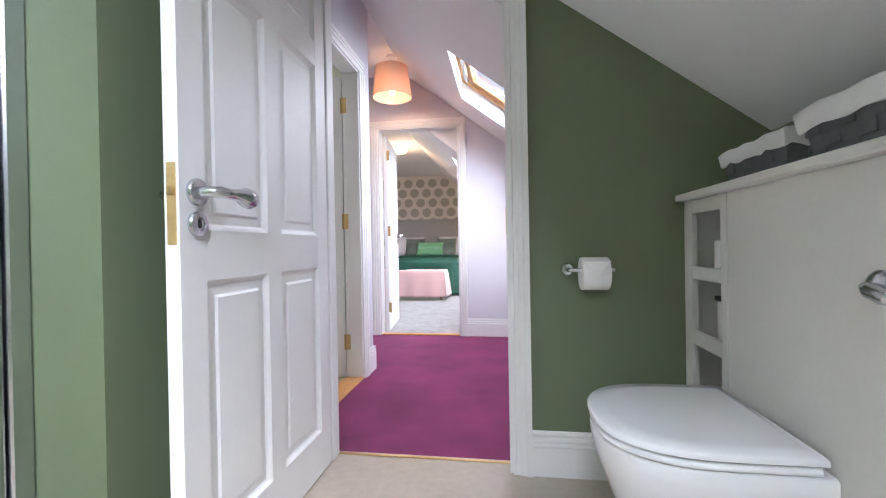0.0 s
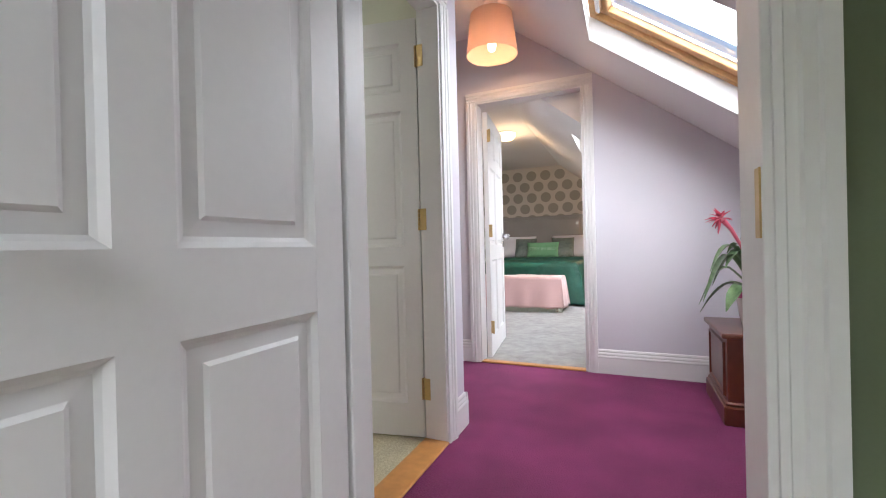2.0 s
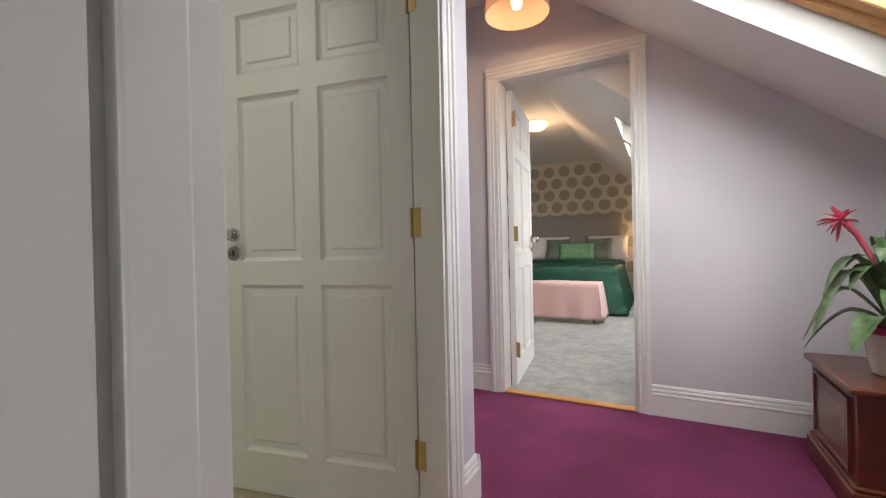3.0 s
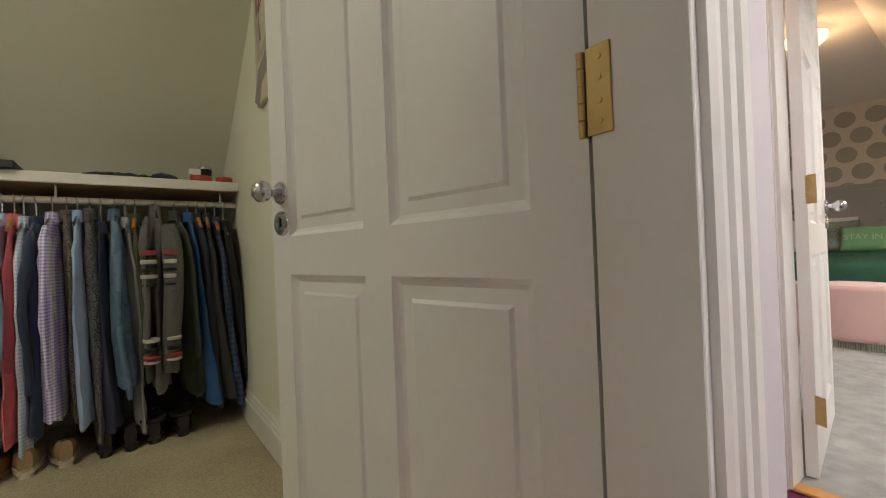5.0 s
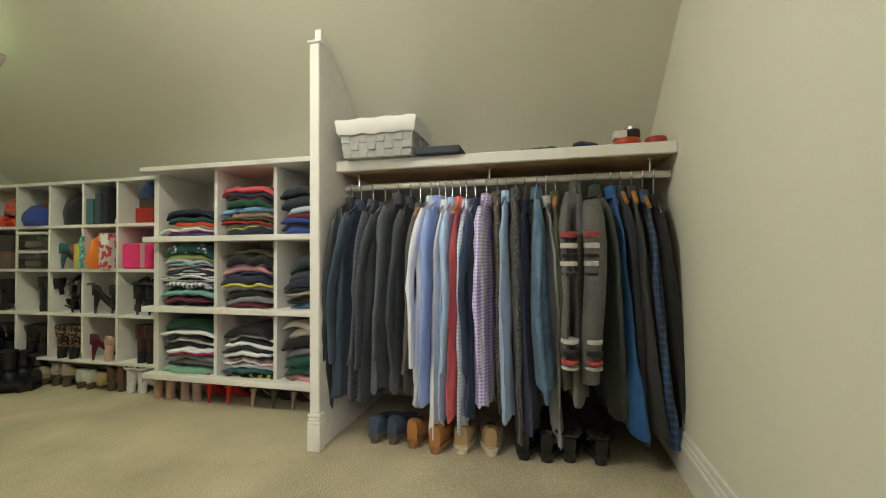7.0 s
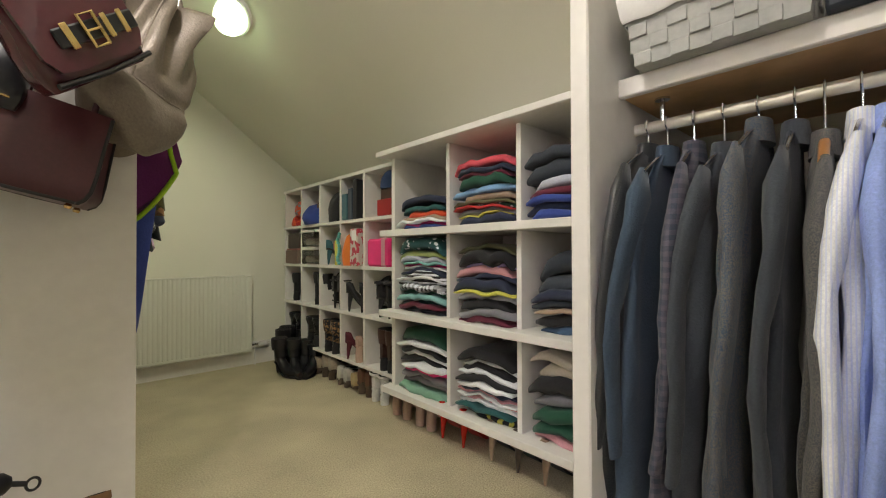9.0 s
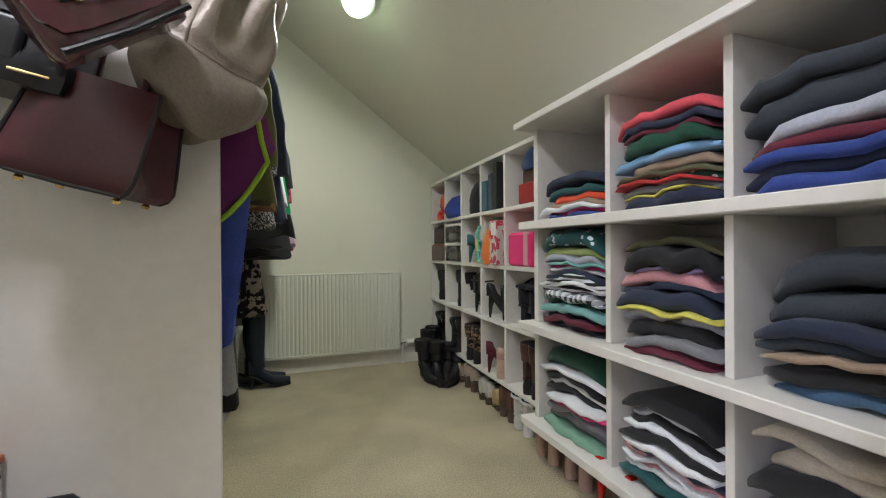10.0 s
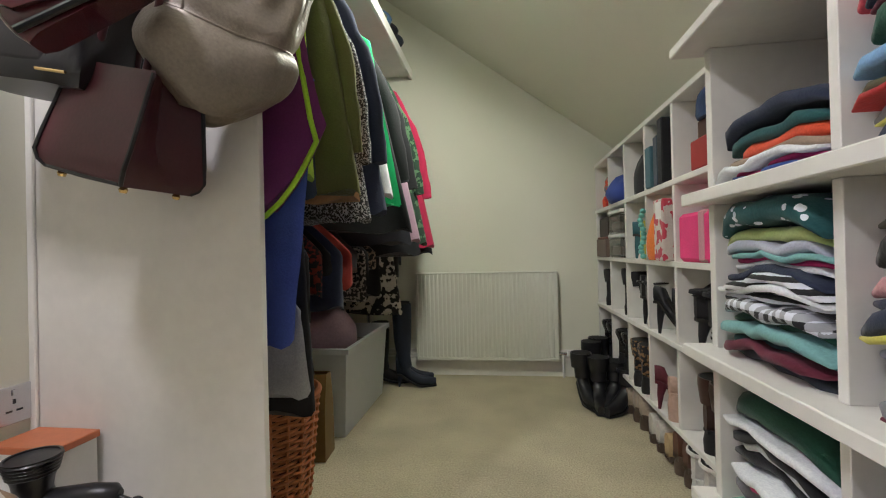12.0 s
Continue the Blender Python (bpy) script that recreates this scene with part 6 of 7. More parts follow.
for off in (-0.05, 0.05):
    shoe("leopard_boot", (FX + 0.12, y + off, z), 172, (0.3, 0.17, 0.07), "leopard print ankle boot in a pigeonhole", 0.06, 0.1, False, 0.6, BLACK, style=("speckle", BLACK, 0.02, 0.9, 0.55))
y, z = cell(3, 3)
shoe("burgundy_heels", (FX + 0.13, y - 0.05, z), 160, (0.11, 0.012, 0.025), "burgundy suede stiletto in a pigeonhole", 0.1, 0, True, 0.7, (0.11, 0.012, 0.025))
shoe("nude_heels", (FX + 0.12, y + 0.06, z), 175, NUDE, "nude block heel in a pigeonhole", 0.09, 0, False, 0.5, NUDE)
y, z = cell(4, 3)
for off in (0.02, 0.09):
    shoe("brown_boot", (FX + 0.11, y + off, z), 174, (0.05, 0.022, 0.018), "dark brown leather boot in a pigeonhole", 0.06, 0.12, False, 0.3, BLACK)

# ---- the other side: panel, bags and rails ----
p = thing("wardrobe_panel", label="tall cream painted wardrobe end panel with scuffs", category="panel", kind="structure")
part("board", box(-1.145, -0.527, 1.16, 1.18, 0, 2.3, 0.0015), CREAMWOOD, p, smooth=None)
part("wall_batten", box(-0.545, -0.526, 1.1805, 1.19, 0, 2.3, 0.002), CREAMWOOD, p, smooth=None)
hk = thing("hook_rail", (-0.85, 1.18, 1.78), label="painted hook rail on the panel", category="hooks")
part("rail", box(-0.27, 0.27, 0, 0.018, -0.03, 0.03, 0.003), CREAMWOOD, hk, smooth=None)
for k in range(4):
    part("hook", tube([(-0.21 + 0.14 * k, 0.018, 0.0), (-0.21 + 0.14 * k, 0.06, -0.01), (-0.21 + 0.14 * k, 0.085, 0.02)], 0.006, 8), CHROME, hk)
MAROON = material("burgundy_leather", (0.075, 0.018, 0.024), 0.33, vary=0.15, grain=120, bump=0.12)
TAUPE = material("taupe_metallic_leather", (0.25, 0.21, 0.17), 0.42, 0.2, vary=0.2, grain=150, bump=0.6)
BLACKL = material("black_leather", (0.014, 0.014, 0.016), 0.35, vary=0.2, grain=120, bump=0.15)
GOLD = material("polished_gold", (0.75, 0.55, 0.25), 0.2, 1.0, vary=0.05, bump=0.0)


def bag_body(w, d, h, pinch=0.5, soft=0.012, seed=0, bottom=1.0):
    """A bag that widens downwards: w along x, d along y, h up."""
    rows = []
    for k in range(13):
        t = k / 12
        sw, sd = w / 2 * (bottom + (1 - bottom) * t) * (0.9 + 0.1 * (1 - t)), d / 2 * (1 - pinch * t ** 1.5)
        end = min(1, t * 9)
        sw, sd = sw * (0.93 + 0.07 * end), sd * (0.85 + 0.15 * end)
        row = []
        for q in range(36):
            a = 2 * math.pi * q / 36
            cx, sy = math.cos(a), math.sin(a)
            wob = soft * noise.noise((cx * 2 + seed, sy * 2, t * 3))
            row.append(((sw + wob) * math.copysign(abs(cx) ** 0.35, cx), (sd + wob) * math.copysign(abs(sy) ** 0.45, sy), h * t))
        rows.append(row)
    return loft(rows)


def tote_body(w, d, h, gusset):
    """A structured bag that narrows upwards, its two ends folded inwards."""
    rows = []
    for k in range(15):
        t = k / 14
        low = 1 - 0.2 * max(0, 1 - t * 6) ** 2
        a, e = w / 2 * (1 - 0.14 * t) * low, d / 2 * (1 - 0.42 * t) * low
        g = gusset * min(1, 0.12 + t * 2.2)
        row = []
        for sx in (1, -1):
            ys = [e - 2 * e * q / 8 for q in range(9)]
            for y in ys if sx > 0 else ys[::-1]:
                f = 1 - abs(y) / e
                row.append((sx * (a - g * f ** 0.8 + 0.004 * noise.noise((y * 30, t * 6, sx))), y, h * t))
        rows.append(row)
    return loft(rows)


b = thing("burgundy_tote", label="burgundy leather tote hanging on the wardrobe panel", category="handbag", group="bags on the panel")
b.matrix_basis = pose(-0.925, 1.318, 0.966, 0, -15, -9)
part("body", tote_body(0.25, 0.18, 0.22, 0.045), MAROON, b, smooth=35)
for s_ in (-1, 1):
    part("handle", tube([(-0.07, s_ * 0.04, 0.21), (-0.06, s_ * 0.03, 0.45), (0, s_ * 0.02, 0.66), (0.06, s_ * 0.03, 0.45), (0.07, s_ * 0.04, 0.21)], 0.007, 10), MAROON, b)
    part("bottom_piping", tube([(-0.098, s_ * 0.073, 0.004), (0, s_ * 0.0735, 0.002), (0.098, s_ * 0.073, 0.004)], 0.0042, 8), BLACKL, b, "black edge piping")
    for e in (-1, 1):
        part("side_piping", tube([(e * 0.101, s_ * 0.073, 0.003), (e * 0.113, s_ * 0.0815, 0.014), (e * 0.1195, s_ * 0.0855, 0.032), (e * 0.119, s_ * 0.079, 0.07), (e * 0.114, s_ * 0.068, 0.13), (e * 0.108, s_ * 0.053, 0.215)], 0.0042, 8), BLACKL, b, "black edge piping")
        part("stud", lathe([(0.006, -0.012), (0.008, -0.006), (0.004, 0.002)], 10), GOLD, b, "gold foot stud", loc=pose(e * 0.085, s_ * 0.055, 0.0))
b = thing("black_handbag", label="black leather handbag hanging on the panel", category="handbag", group="bags on the panel")
b.matrix_basis = pose(-0.75, 1.315, 1.165, 0, -11, 2)
part("body", bag_body(0.35, 0.2, 0.27, 0.6, 0.02, 2), BLACKL, b, smooth=60)
part("front_pocket", box(-0.1, 0.14, 0.085, 0.1, 0.03, 0.12, 0.012, seg=3), BLACKL, b, smooth=60)
part("pocket_zip", tube([(-0.09, 0.088, 0.125), (0.02, 0.092, 0.12), (0.13, 0.088, 0.125)], 0.003, 8), DARK, b)
part("handle", tube([(-0.09, 0, 0.26), (-0.08, 0, 0.42), (0, -0.01, 0.55), (0.08, 0, 0.42), (0.09, 0, 0.26)], 0.008, 10), BLACKL, b)
part("metal_bar", tube([(-0.15, 0.1, 0.02), (-0.09, 0.102, 0.02)], 0.003, 8), GOLD, b, "thin gold bar")
b = thing("burgundy_satchel", label="burgundy patent satchel with gold buckle on the panel", category="handbag", group="bags on the panel")
b.matrix_basis = pose(-1.045, 1.462, 1.222, 0, 0, 30) @ pose(0, 0, 0, 0, 40, 0)
PATENT = material("burgundy_patent_leather", (0.085, 0.018, 0.026), 0.16, vary=0.15, grain=60, bump=0.06, coat=0.6)
part("body", bag_body(0.25, 0.085, 0.22, 0.25, 0.006, 3), PATENT, b, smooth=60)
part("base_piping", tube([(-0.118, 0.042, 0.012), (0, 0.046, 0.006), (0.118, 0.042, 0.012)], 0.006, 8), BLACKL, b, "black edge piping")
part("flap", loft([[(x, 0.044 + o, z) for x, z in ((-0.115, 0.215), (-0.118, 0.06), (-0.1, 0.032), (-0.06, 0.026), (0.06, 0.026), (0.1, 0.032), (0.118, 0.06), (0.115, 0.215))] for o in (0, 0.007, 0.009)]), PATENT, b, smooth=50)
part("strap", box(-0.118, 0.075, 0.0525, 0.059, 0.068, 0.104, 0.003), BLACKL, b, "black patent strap", smooth=None)
part("buckle", tube([(-0.022, 0.0625, 0.056), (0.012, 0.0625, 0.056), (0.012, 0.0625, 0.116), (-0.022, 0.0625, 0.116), (-0.022, 0.0625, 0.056)], 0.0042, 8), GOLD, b, "polished gold buckle")
part("prong", tube([(-0.022, 0.064, 0.086), (0.015, 0.064, 0.086)], 0.003, 8), GOLD, b)
part("strap_tip", box(0.04, 0.056, 0.0585, 0.063, 0.062, 0.11, 0.002), GOLD, b, "polished gold strap end", smooth=None)
for x0 in (-0.09, -0.05):
    part("keeper", box(x0, x0 + 0.014, 0.0585, 0.063, 0.063, 0.109, 0.002), GOLD, b, "polished gold keeper", smooth=None)
part("shoulder_strap", tube([(-0.12, 0.02, 0.2), (-0.02, -0.06, 0.36), (0.06, -0.13, 0.52), (0.12, -0.05, 0.36), (0.12, 0.02, 0.2)], 0.006, 10), PATENT, b)
for k in range(11):
    z0, tw = 0.07 + 0.0135 * k, 0.004 if k % 2 else -0.004
    part("chain_link", tube([(-0.132, 0.03 + tw, z0), (-0.136, 0.03, z0 + 0.008), (-0.132, 0.03 - tw, z0 + 0.016), (-0.128, 0.03, z0 + 0.008), (-0.132, 0.03 + tw, z0)], 0.002, 6), GOLD, b)
# the slouchy taupe bag: a smooth broad base, a seam, and gathered sides above
b = thing("taupe_slouch_bag", label="slouchy taupe metallic leather bag hanging on the panel", category="handbag", group="bags on the panel")
b.matrix_basis = pose(-1.105, 1.305, 1.085, 0, 0, 40) @ pose(0, 0, 0, 0, -12, 0)
def taupe_at(t, a):
    """A point on the bag's skin: t up the height, a round it."""
    prof = (1 - (1 - min(1, 0.1 + t * 3.2)) ** 2) ** 0.5
    w_, d_ = 0.165 * prof * (1 - 0.5 * t ** 1.2), 0.098 * prof * (1 - 0.5 * t)
    cx, sy = math.cos(a), math.sin(a)
    g = max(0, t - 0.3)
    fold = 0.05 * g * math.sin(a * 5 + 3 * t + 1) + 0.04 * g * math.sin(a * 9 - 4 * t) + 0.012 * noise.noise((cx * 2, sy * 2, t * 5)) * min(1, t * 6)
    pinch = -0.014 * math.exp(-((t - 0.33) / 0.035) ** 2)
    sway = -0.05 * t * t
    return ((w_ + fold + pinch) * cx + sway, (d_ + fold + pinch) * sy, 0.5 * t + 0.05 * cx * cx * (1 - t))
part("body", loft([[taupe_at(k / 30, 2 * math.pi * q / 60) for q in range(60)] for k in range(31)]), TAUPE, b, smooth=80)
part("seam", tube([taupe_at(0.315 + 0.02 * math.sin(2 * math.pi * q / 24), 2 * math.pi * q / 24) for q in range(25)], 0.0035, 8), TAUPE, b, "raised seam")
part("side_seam", tube([taupe_at(0.33 + 0.022 * q, 0.9) for q in range(28)], 0.003, 8), TAUPE, b, "raised seam")
part("strap", tube([(-0.1, 0, 0.49), (-0.06, -0.02, 0.6), (0.0, -0.05, 0.7), (0.03, -0.02, 0.6), (0.02, 0, 0.49)], 0.012, 10), TAUPE, b)

s = thing("wardrobe_shelf", label="cream painted high wardrobe shelf", category="shelf")
part("board", box(-1.12, -0.527, -0.658, 1.158, 1.985, 2.02, 0.002), CREAMWOOD, s, smooth=None)
part("front_edge", box(-1.14, -1.1205, -0.658, 1.158, 1.96, 2.022, 0.003), CREAMWOOD, s, smooth=None)
r = thing("upper_rail", label="chrome wardrobe rail under the high shelf", category="clothes rail")
part("bar", tube([(-0.83, -0.65, 1.9), (-0.83, 1.158, 1.9)], 0.0135, 14), CHROME, r)
for y in (-0.3, 0.4, 1.0):
    part("bracket", tube([(-0.83, y, 1.984), (-0.83, y, 1.91)], 0.006, 8), CHROME, r)
r = thing("lower_rail", label="chrome lower wardrobe rail", category="clothes rail")
part("bar", tube([(-0.8, -0.65, 1.08), (-0.8, 0.86, 1.08)], 0.0125, 14), CHROME, r)
for y in (-0.65, 0.85):
    part("upright", tube([(-0.8, y, 0.004), (-0.8, y, 1.08)], 0.012, 10), CHROME, r)
E2 = "clothes in the wardrobe"
EAST = [
    (1.1, 1.83, 0.9, PURPLE, None, "purple coat with lime green piping in the wardrobe", dict(depth=0.36, thick=0.03, sleeve=False, flare=1.15)),
    (1.055, 1.45, 0.58, (0.05, 0.085, 0.38), None, "long royal blue dress in the wardrobe", dict(depth=0.4, thick=0.03, sleeve=False, flare=0.75)),
    (1.015, 1.83, 1.02, (0.35, 0.55, 0.02), None, "lime green blouse in the wardrobe", dict(depth=0.33, thick=0.02, sleeve=False)),
    (0.99, 0.85, 0.42, (0.36, 0.36, 0.38), None, "pale grey jersey skirt in the wardrobe", dict(depth=0.3, thick=0.03, sleeve=False)),
    (0.93, 1.83, 0.98, NAVY, None, "navy dress in the wardrobe", dict(depth=0.3, thick=0.025, sleeve=False)),
    (0.93, 1.2, 0.36, BLACK, None, "long black skirt in the wardrobe", dict(depth=0.3, thick=0.04, sleeve=False)),
    (0.85, 1.84, 1.0, (0.1, 0.1, 0.03), None, "olive utility shirt in the wardrobe", dict(depth=0.3, thick=0.03)),
    (0.78, 1.83, 0.98, (0.42, 0.22, 0.1), None, "camel blouse in the wardrobe", dict(depth=0.3, thick=0.02, sleeve=False)),
    (0.71, 1.83, 0.92, BLACK, ("speckle", (0.35, 0.35, 0.36), 0.006, 0.9, 0.4), "black sequinned jacket in the wardrobe", dict(depth=0.29, thick=0.03)),
    (0.62, 1.84, 0.95, NAVY, None, "dark navy coat in the wardrobe", dict(depth=0.33, thick=0.035)),
    (0.53, 1.83, 1.02, WHITEC, ("dots", BLACK, 0.06, 0.9, 0.4), "white blouse with black spots in the wardrobe", dict(depth=0.33, thick=0.022, sleeve=False)),
    (0.47, 1.84, 1.0, (0.01, 0.5, 0.16), None, "bright emerald blouse in the wardrobe", dict(depth=0.34, thick=0.018, sleeve=False)),
    (0.38, 1.83, 0.9, BLACK, None, "black jacket in the wardrobe", dict(depth=0.3, thick=0.03)),
    (0.28, 1.83, 0.85, (0.03, 0.03, 0.04), None, "charcoal dress in the wardrobe", dict(depth=0.28, thick=0.028)),
    (0.18, 1.83, 0.86, (0.42, 0.27, 0.36), None, "mauve cardigan in the wardrobe", dict(depth=0.3, thick=0.022, sleeve=False)),
    (0.08, 1.83, 0.8, BLACK, None, "black blouse in the wardrobe", dict(depth=0.28, thick=0.026)),
    (-0.03, 1.83, 0.5, (0.5, 0.45, 0.38), ("speckle", BLACK, 0.03, 0.9, 0.5), "cream and black floral dress in the wardrobe", dict(depth=0.16, thick=0.028, sleeve=False)),
    (-0.15, 1.83, 0.85, (0.02, 0.05, 0.03), ("speckle", (0.1, 0.2, 0.1), 0.03, 0.9, 0.4), "dark green patterned blouse in the wardrobe", dict(depth=0.28, thick=0.026)),
    (-0.27, 1.83, 0.84, (0.5, 0.02, 0.08), None, "crimson jacket in the wardrobe", dict(depth=0.29, thick=0.03)),
    (-0.4, 1.83, 0.8, BLACK, None, "black dress in the wardrobe", dict(depth=0.26, thick=0.03, sleeve=False)),
]
for k, (y, top, low, col, style, lab, more) in enumerate(EAST):
    nm = lab.split(" in the")[0].split(" with")[0].split()[-1]
    garment(nm, "y", (-0.83, y), 1.9 if top > 1.6 else top + 0.06, top, low, col, style, lab, E2, seed=60 + k, swing=random.Random(k + 50).uniform(-5, 5), front=-1, lean=0.03 if k < 6 else 0.14 if k < 12 else 0.2, **more)
pc = [q for q in bpy.data.objects if q.get("label", "").startswith("purple coat")][0]
HEM = lambda x: 0.88 + 0.19 * (max(0, -x - 0.22) / 0.2) ** 2
for q in pc.children:
    if q.name.startswith("body"):
        for v in q.data.vertices:
            v.co.z += (HEM(v.co.x) - 0.88) * max(0, 1 - (v.co.z - 0.88) / 0.5)
part("piping", tube([(-0.33, 0.012, 1.75), (-0.36, 0.012, 1.5), (-0.385, 0.012, 1.3), (-0.41, 0.01, 1.14)] + [(x, 0.012, HEM(x) + 0.004) for x in (-0.425, -0.42, -0.405, -0.385, -0.36, -0.33, -0.29, -0.25, -0.2, -0.1)], 0.007, 8), fabric((0.35, 0.6, 0.02)), pc, "lime green piping")
for k in range(15):
    y = 0.8 - 0.088 * k
    col = [BLACK, (0.2, 0.03, 0.02), BLACK, NAVY, (0.3, 0.03, 0.02), BLACK, (0.35, 0.3, 0.25), BLACK, TAN, BLACK, (0.25, 0.02, 0.03), BLACK, OLIVE, BLACK, CHAR][k]
    style = ("speckle", BLACK, 0.014, 0.9, 0.6) if k in (1, 6, 8) else None
    low = 0.6 + 0.07 * ((k * 7) % 3)
    garment("skirt", "y", (-0.8, y), 1.08, 1.0, low, col, style, f"{'patterned' if style else NAMES.get(col, 'dark red')} skirt on the lower wardrobe rail", E2, seed=90 + k, swing=random.Random(k + 80).uniform(-6, 6), front=-1, depth=0.29, thick=0.032, sleeve=False)
for k in range(7):
    heap("folded_jeans", (-0.98, -0.45 + 0.13 * (k % 4), 2.022 + 0.07 * (k // 4)), 0.14, 0.3, 0.08, fabric([NAVY, DENIM, BLACK, OLIVE, CHAR, BLACK, DENIM][k]), "dark folded jeans on the high wardrobe shelf", "folded clothes", 20 + k, 0.2)
# floor of the wardrobe
TUB = glassy("frosted_plastic", (0.8, 0.82, 0.82), 0.35)
TUB.node_tree.nodes["Principled BSDF"].inputs["Transmission Weight"].default_value = 0.3
t = thing("storage_box", (-0.8, 0.03, 0.004), label="frosted plastic storage box full of handbags", category="storage box")
ring = lambda a, b, z: [(-a, -b, z), (a, -b, z), (a, b, z), (-a, b, z)]
part("tub", loft([ring(0.2, 0.29, 0), ring(0.225, 0.32, 0.37), ring(0.24, 0.335, 0.372), ring(0.24, 0.335, 0.395), ring(0.22, 0.315, 0.395), ring(0.196, 0.285, 0.01)]), TUB, t, smooth=None)
part("contents", loft([ring(0.18, 0.27, 0.02), ring(0.2, 0.29, 0.3), ring(0.17, 0.25, 0.33)]), fabric((0.1, 0.09, 0.1)), t, smooth=None)
heap("mauve_bag", (-0.83, 0.14, 0.36), 0.38, 0.32, 0.2, leather((0.42, 0.28, 0.33), 0.5), "mauve leather bag lying in the storage box", "bag", 31, 0.25)
heap("cream_bag", (-0.75, -0.08, 0.36), 0.3, 0.26, 0.2, leather((0.36, 0.32, 0.27), 0.6), "cream cloth bag lying in the storage box", "bag", 33, 0.25)
KRAFT = material("gold_brown_paper", (0.16, 0.1, 0.03), 0.5, vary=0.2, grain=20)
pb = thing("paper_bag", (-0.9, 0.49, 0.004), 4, "gold-brown paper carrier bag on the carpet", "paper bag")
part("bag", loft([ring(0.1, 0.055, 0), ring(0.1, 0.05, 0.2), ring(0.1, 0.025, 0.33), ring(0.096, 0.021, 0.33), ring(0.096, 0.046, 0.2)]), KRAFT, pb, smooth=None)
part("handle", tube([(-0.05, 0.02, 0.32), (-0.04, 0.02, 0.4), (0.04, 0.02, 0.4), (0.05, 0.02, 0.32)], 0.003, 6), BLACKL, pb)
WICK = material("orange_wicker", (0.42, 0.14, 0.045), 0.5, vary=0.3, grain=30)
wb = thing("wicker_basket", (-0.91, 0.79, 0.004), label="orange-brown wicker laundry basket", category="basket")
# the core's dark colour paints the shade in the gaps between canes
part("core", loft([[(r_ * math.cos(2 * math.pi * q / 24), r_ * 1.0 * math.sin(2 * math.pi * q / 24), z) for q in range(24)] for r_, z in ((0.13, 0.0), (0.145, 0.15), (0.165, 0.34), (0.15, 0.34), (0.13, 0.02))]), material("wicker_gap_shade", (0.08, 0.025, 0.01), 0.7), wb)
for k in range(26):
    z = 0.008 + 0.0128 * k
    r0 = 0.133 + 0.034 * (z / 0.34)
    pth = [((r0 + 0.007 * math.cos(q * math.pi / 2 + k * math.pi)) * math.cos(2 * math.pi * q / 40), (r0 + 0.007 * math.cos(q * math.pi / 2 + k * math.pi)) * math.sin(2 * math.pi * q / 40), z + 0.002 * math.cos(q * math.pi + k * math.pi)) for q in range(41)]
    part("cane", tube(pth, 0.0058, 6), WICK, wb)
for q in range(20):
    a = 2 * math.pi * q / 20
    part("stake", tube([(0.137 * math.cos(a), 0.137 * math.sin(a), 0), (0.172 * math.cos(a), 0.172 * math.sin(a), 0.345)], 0.005, 6), WICK, wb)
part("rim", tube([(0.172 * math.cos(2 * math.pi * q / 32), 0.172 * math.sin(2 * math.pi * q / 32), 0.348) for q in range(33)], 0.011, 8), WICK, wb)
for k, (x, y) in enumerate(((-1.0, 1.02), (-1.04, 1.1))):
    shoe("tan_boot", (x, y, 0.004), 120, (0.25, 0.14, 0.06), "tan suede ankle boot beside the panel", 0.03, 0.1, False, 0.7, (0.05, 0.03, 0.02))
for k, (x, y) in enumerate(((-1.06, -0.37), (-1.03, -0.47))):
    shoe("navy_knee_boot", (x, y, 0.004), 190, (0.012, 0.018, 0.035), "navy suede knee-high boot by the radiator", 0.07, 0.38, True, 0.7, BLACK)
shoe("black_boot", (-0.9, -0.45, 0.004), 185, BLACK, "black boot beside the knee-high boots", 0.03, 0.3, False, 0.4, BLACK)
# the low table by the panel, with what lies on it
lt = thing("low_table", (-0.7, 1.38, 0.004), label="white low side table beside the wardrobe panel", category="table")
part("top", box(-0.16, 0.155, -0.185, 0.15, 0.18, 0.2, 0.003), SATIN, lt, smooth=None)
for x in (-0.14, 0.135):
    for y in (-0.165, 0.13):
        part("leg", box(x - 0.015, x + 0.015, y - 0.015, y + 0.015, 0, 0.18), SATIN, lt, smooth=None)
bx_ = thing("gift_box", (-0.638, 1.242, 0.2045), label="white box with a copper-orange lid on the table", category="box")
part("body", box(-0.082, 0.082, -0.05, 0.05, 0, 0.185, 0.003), PAPER, bx_, smooth=None)
part("lid", box(-0.086, 0.086, -0.054, 0.054, 0.178, 0.195, 0.002), material("copper_orange_card", (0.55, 0.17, 0.07), 0.4), bx_, "copper-orange lid", smooth=None)
hd = thing("hair_dryer", label="black hair dryer with ribbed nozzle on the table", category="hair dryer")
hd.matrix_basis = pose(-0.748, 1.355, 0.2045, 0, 0, 14)
part("barrel", lathe([(0.03, 0), (0.04, 0.006), (0.041, 0.08), (0.037, 0.12), (0.031, 0.145), (0.034, 0.165), (0.043, 0.19), (0.047, 0.212), (0.042, 0.212), (0.032, 0.17)], 28), BLACKL, hd)
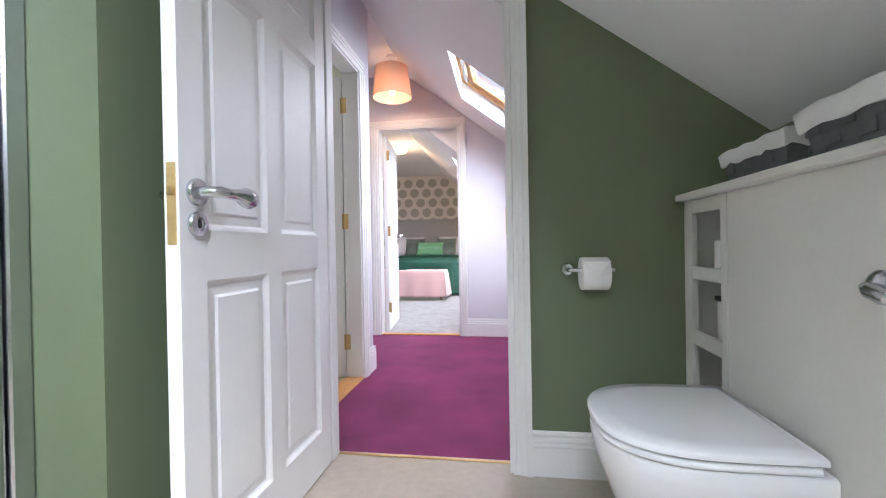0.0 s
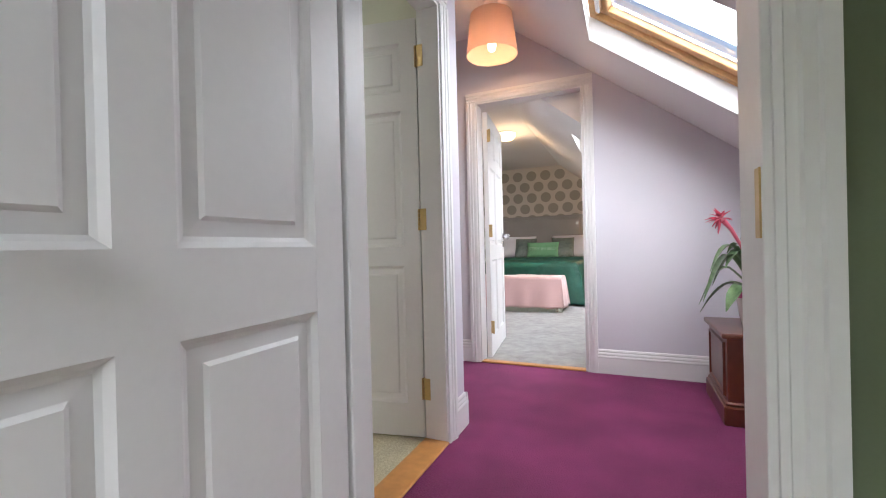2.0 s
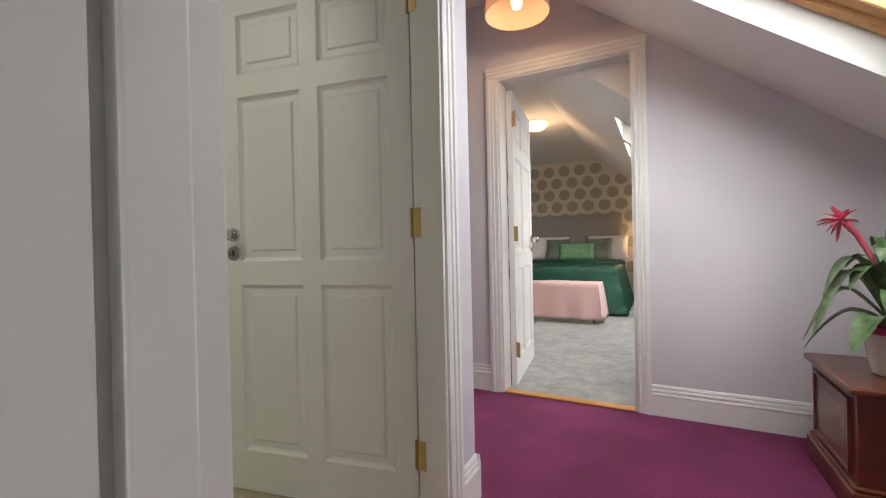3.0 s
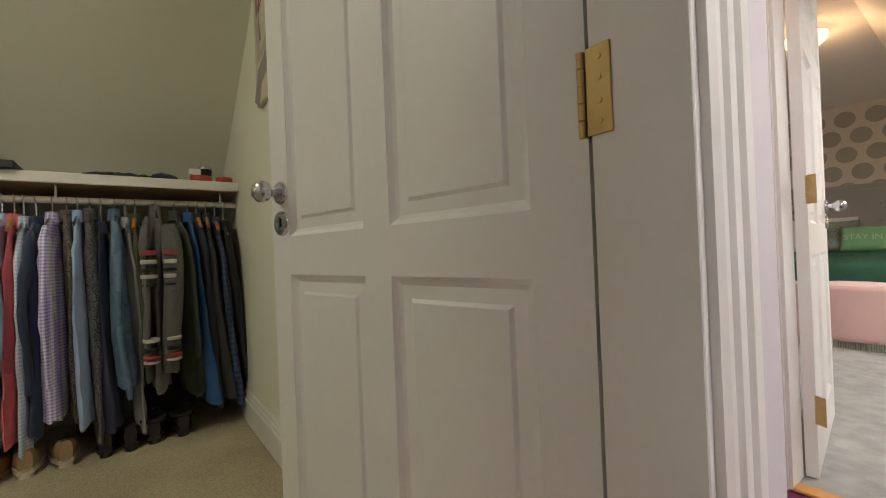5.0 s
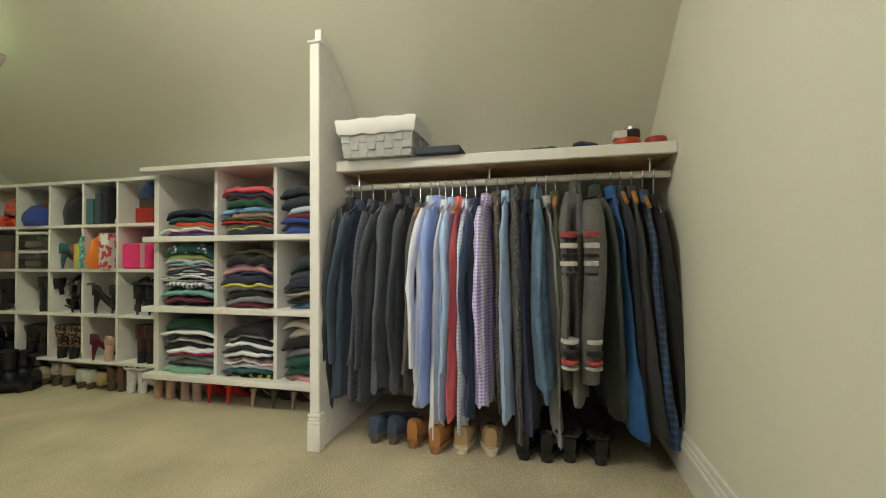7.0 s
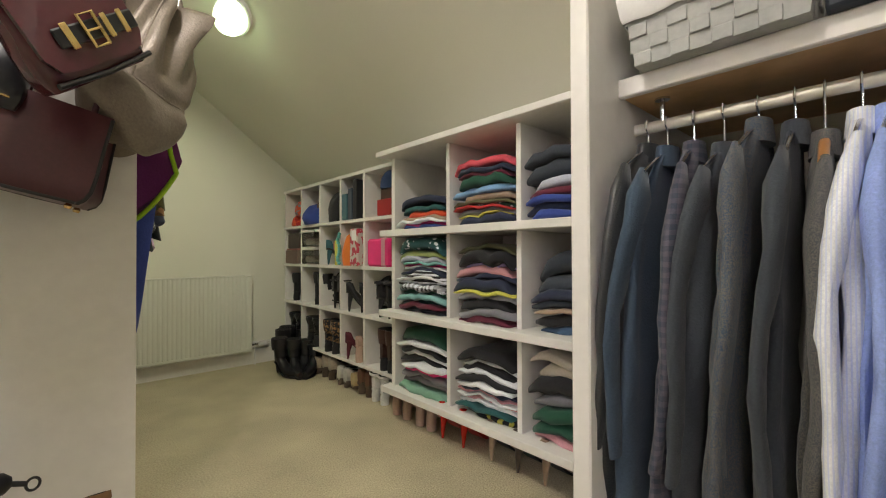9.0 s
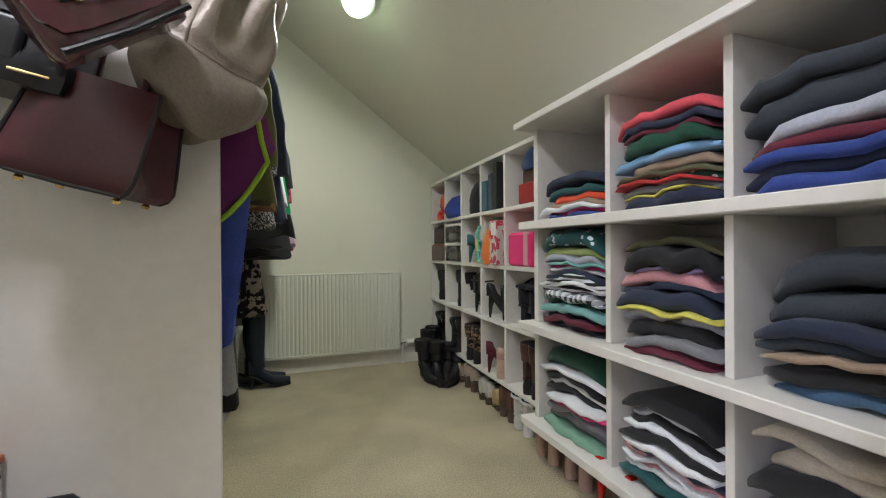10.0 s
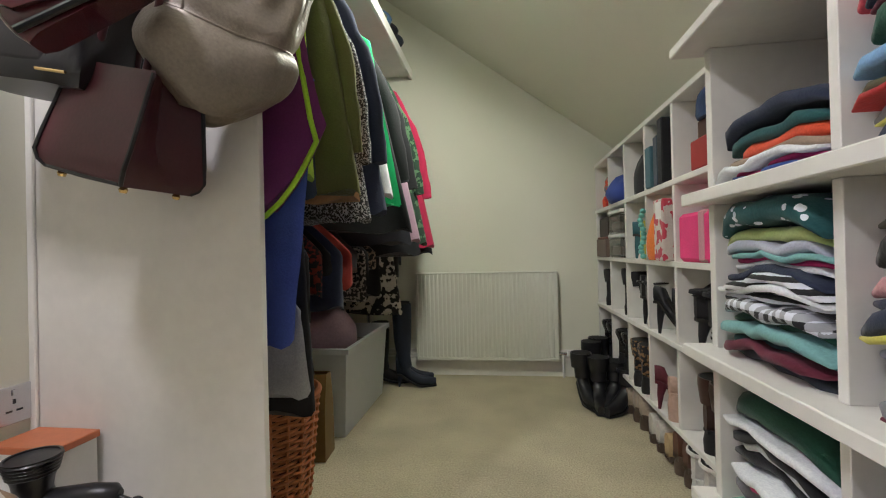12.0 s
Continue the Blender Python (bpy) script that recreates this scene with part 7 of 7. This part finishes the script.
for k in range(5):
    part("ring", lathe([(0.0385 + 0.0018 * k, 0.176 + 0.007 * k), (0.0415 + 0.0018 * k, 0.178 + 0.007 * k), (0.0385 + 0.0018 * k, 0.181 + 0.007 * k)], 28), BLACKL, hd)
part("handle", tube([(-0.025, 0, 0.118), (-0.06, 0, 0.12), (-0.11, 0, 0.122), (-0.15, 0, 0.12), (-0.162, 0, 0.119)], [0.024, 0.024, 0.025, 0.023, 0.012], 16), BLACKL, hd)
part("cord_guard", tube([(-0.16, 0, 0.115), (-0.185, 0.002, 0.105)], 0.006, 10), BLACKL, hd)
part("hanging_loop", tube([(-0.197 + 0.012 * math.cos(a), 0.004, 0.1 + 0.014 * math.sin(a)) for a in [2 * math.pi * q / 16 for q in range(17)]], 0.003, 8), BLACKL, hd)
for k in range(3):
    part("button", box(-0.09 - 0.014 * k, -0.083 - 0.014 * k, 0.0235, 0.0265, 0.117, 0.125, 0.001), CHROME, hd, smooth=None)
heap("striped_pouch", (-0.775, 1.46, 0.2045), 0.15, 0.12, 0.19, fabric(CREAMC, "bands", (0.3, 0.2, 0.12), 0.05), "cream and brown striped pouch on the table", "pouch", 41, 0.2)
so = thing("wall_socket", (-0.527, 1.262, 0.467), label="brushed steel double wall socket", category="socket")
part("plate", box(-0.006, 0, -0.073, 0.073, -0.045, 0.045, 0.002), CHROME, so, smooth=None)
for c_ in (-0.035, 0.035):
    for dy, dz, w_, h_ in ((0, 0.018, 0.004, 0.011), (-0.011, -0.004, 0.009, 0.0045), (0.011, -0.004, 0.009, 0.0045)):
        part("slot", box(-0.0072, -0.0055, c_ + dy - w_ / 2 * 1.4, c_ + dy + w_ / 2 * 1.4, dz - h_ / 2 - 0.01, dz + h_ / 2 - 0.01), DARK, so, smooth=None)
    part("switch", box(-0.009, -0.0055, c_ - 0.005, c_ + 0.005, 0.022, 0.036, 0.001), CHROME, so, smooth=None)

# all the fittings stand out from their setting-out line
for o in bpy.data.objects:
    if o.parent is None and o.name not in EARLIER:
        o.matrix_basis = Matrix.Translation((SHIFT, 0, 0)) @ o.matrix_basis
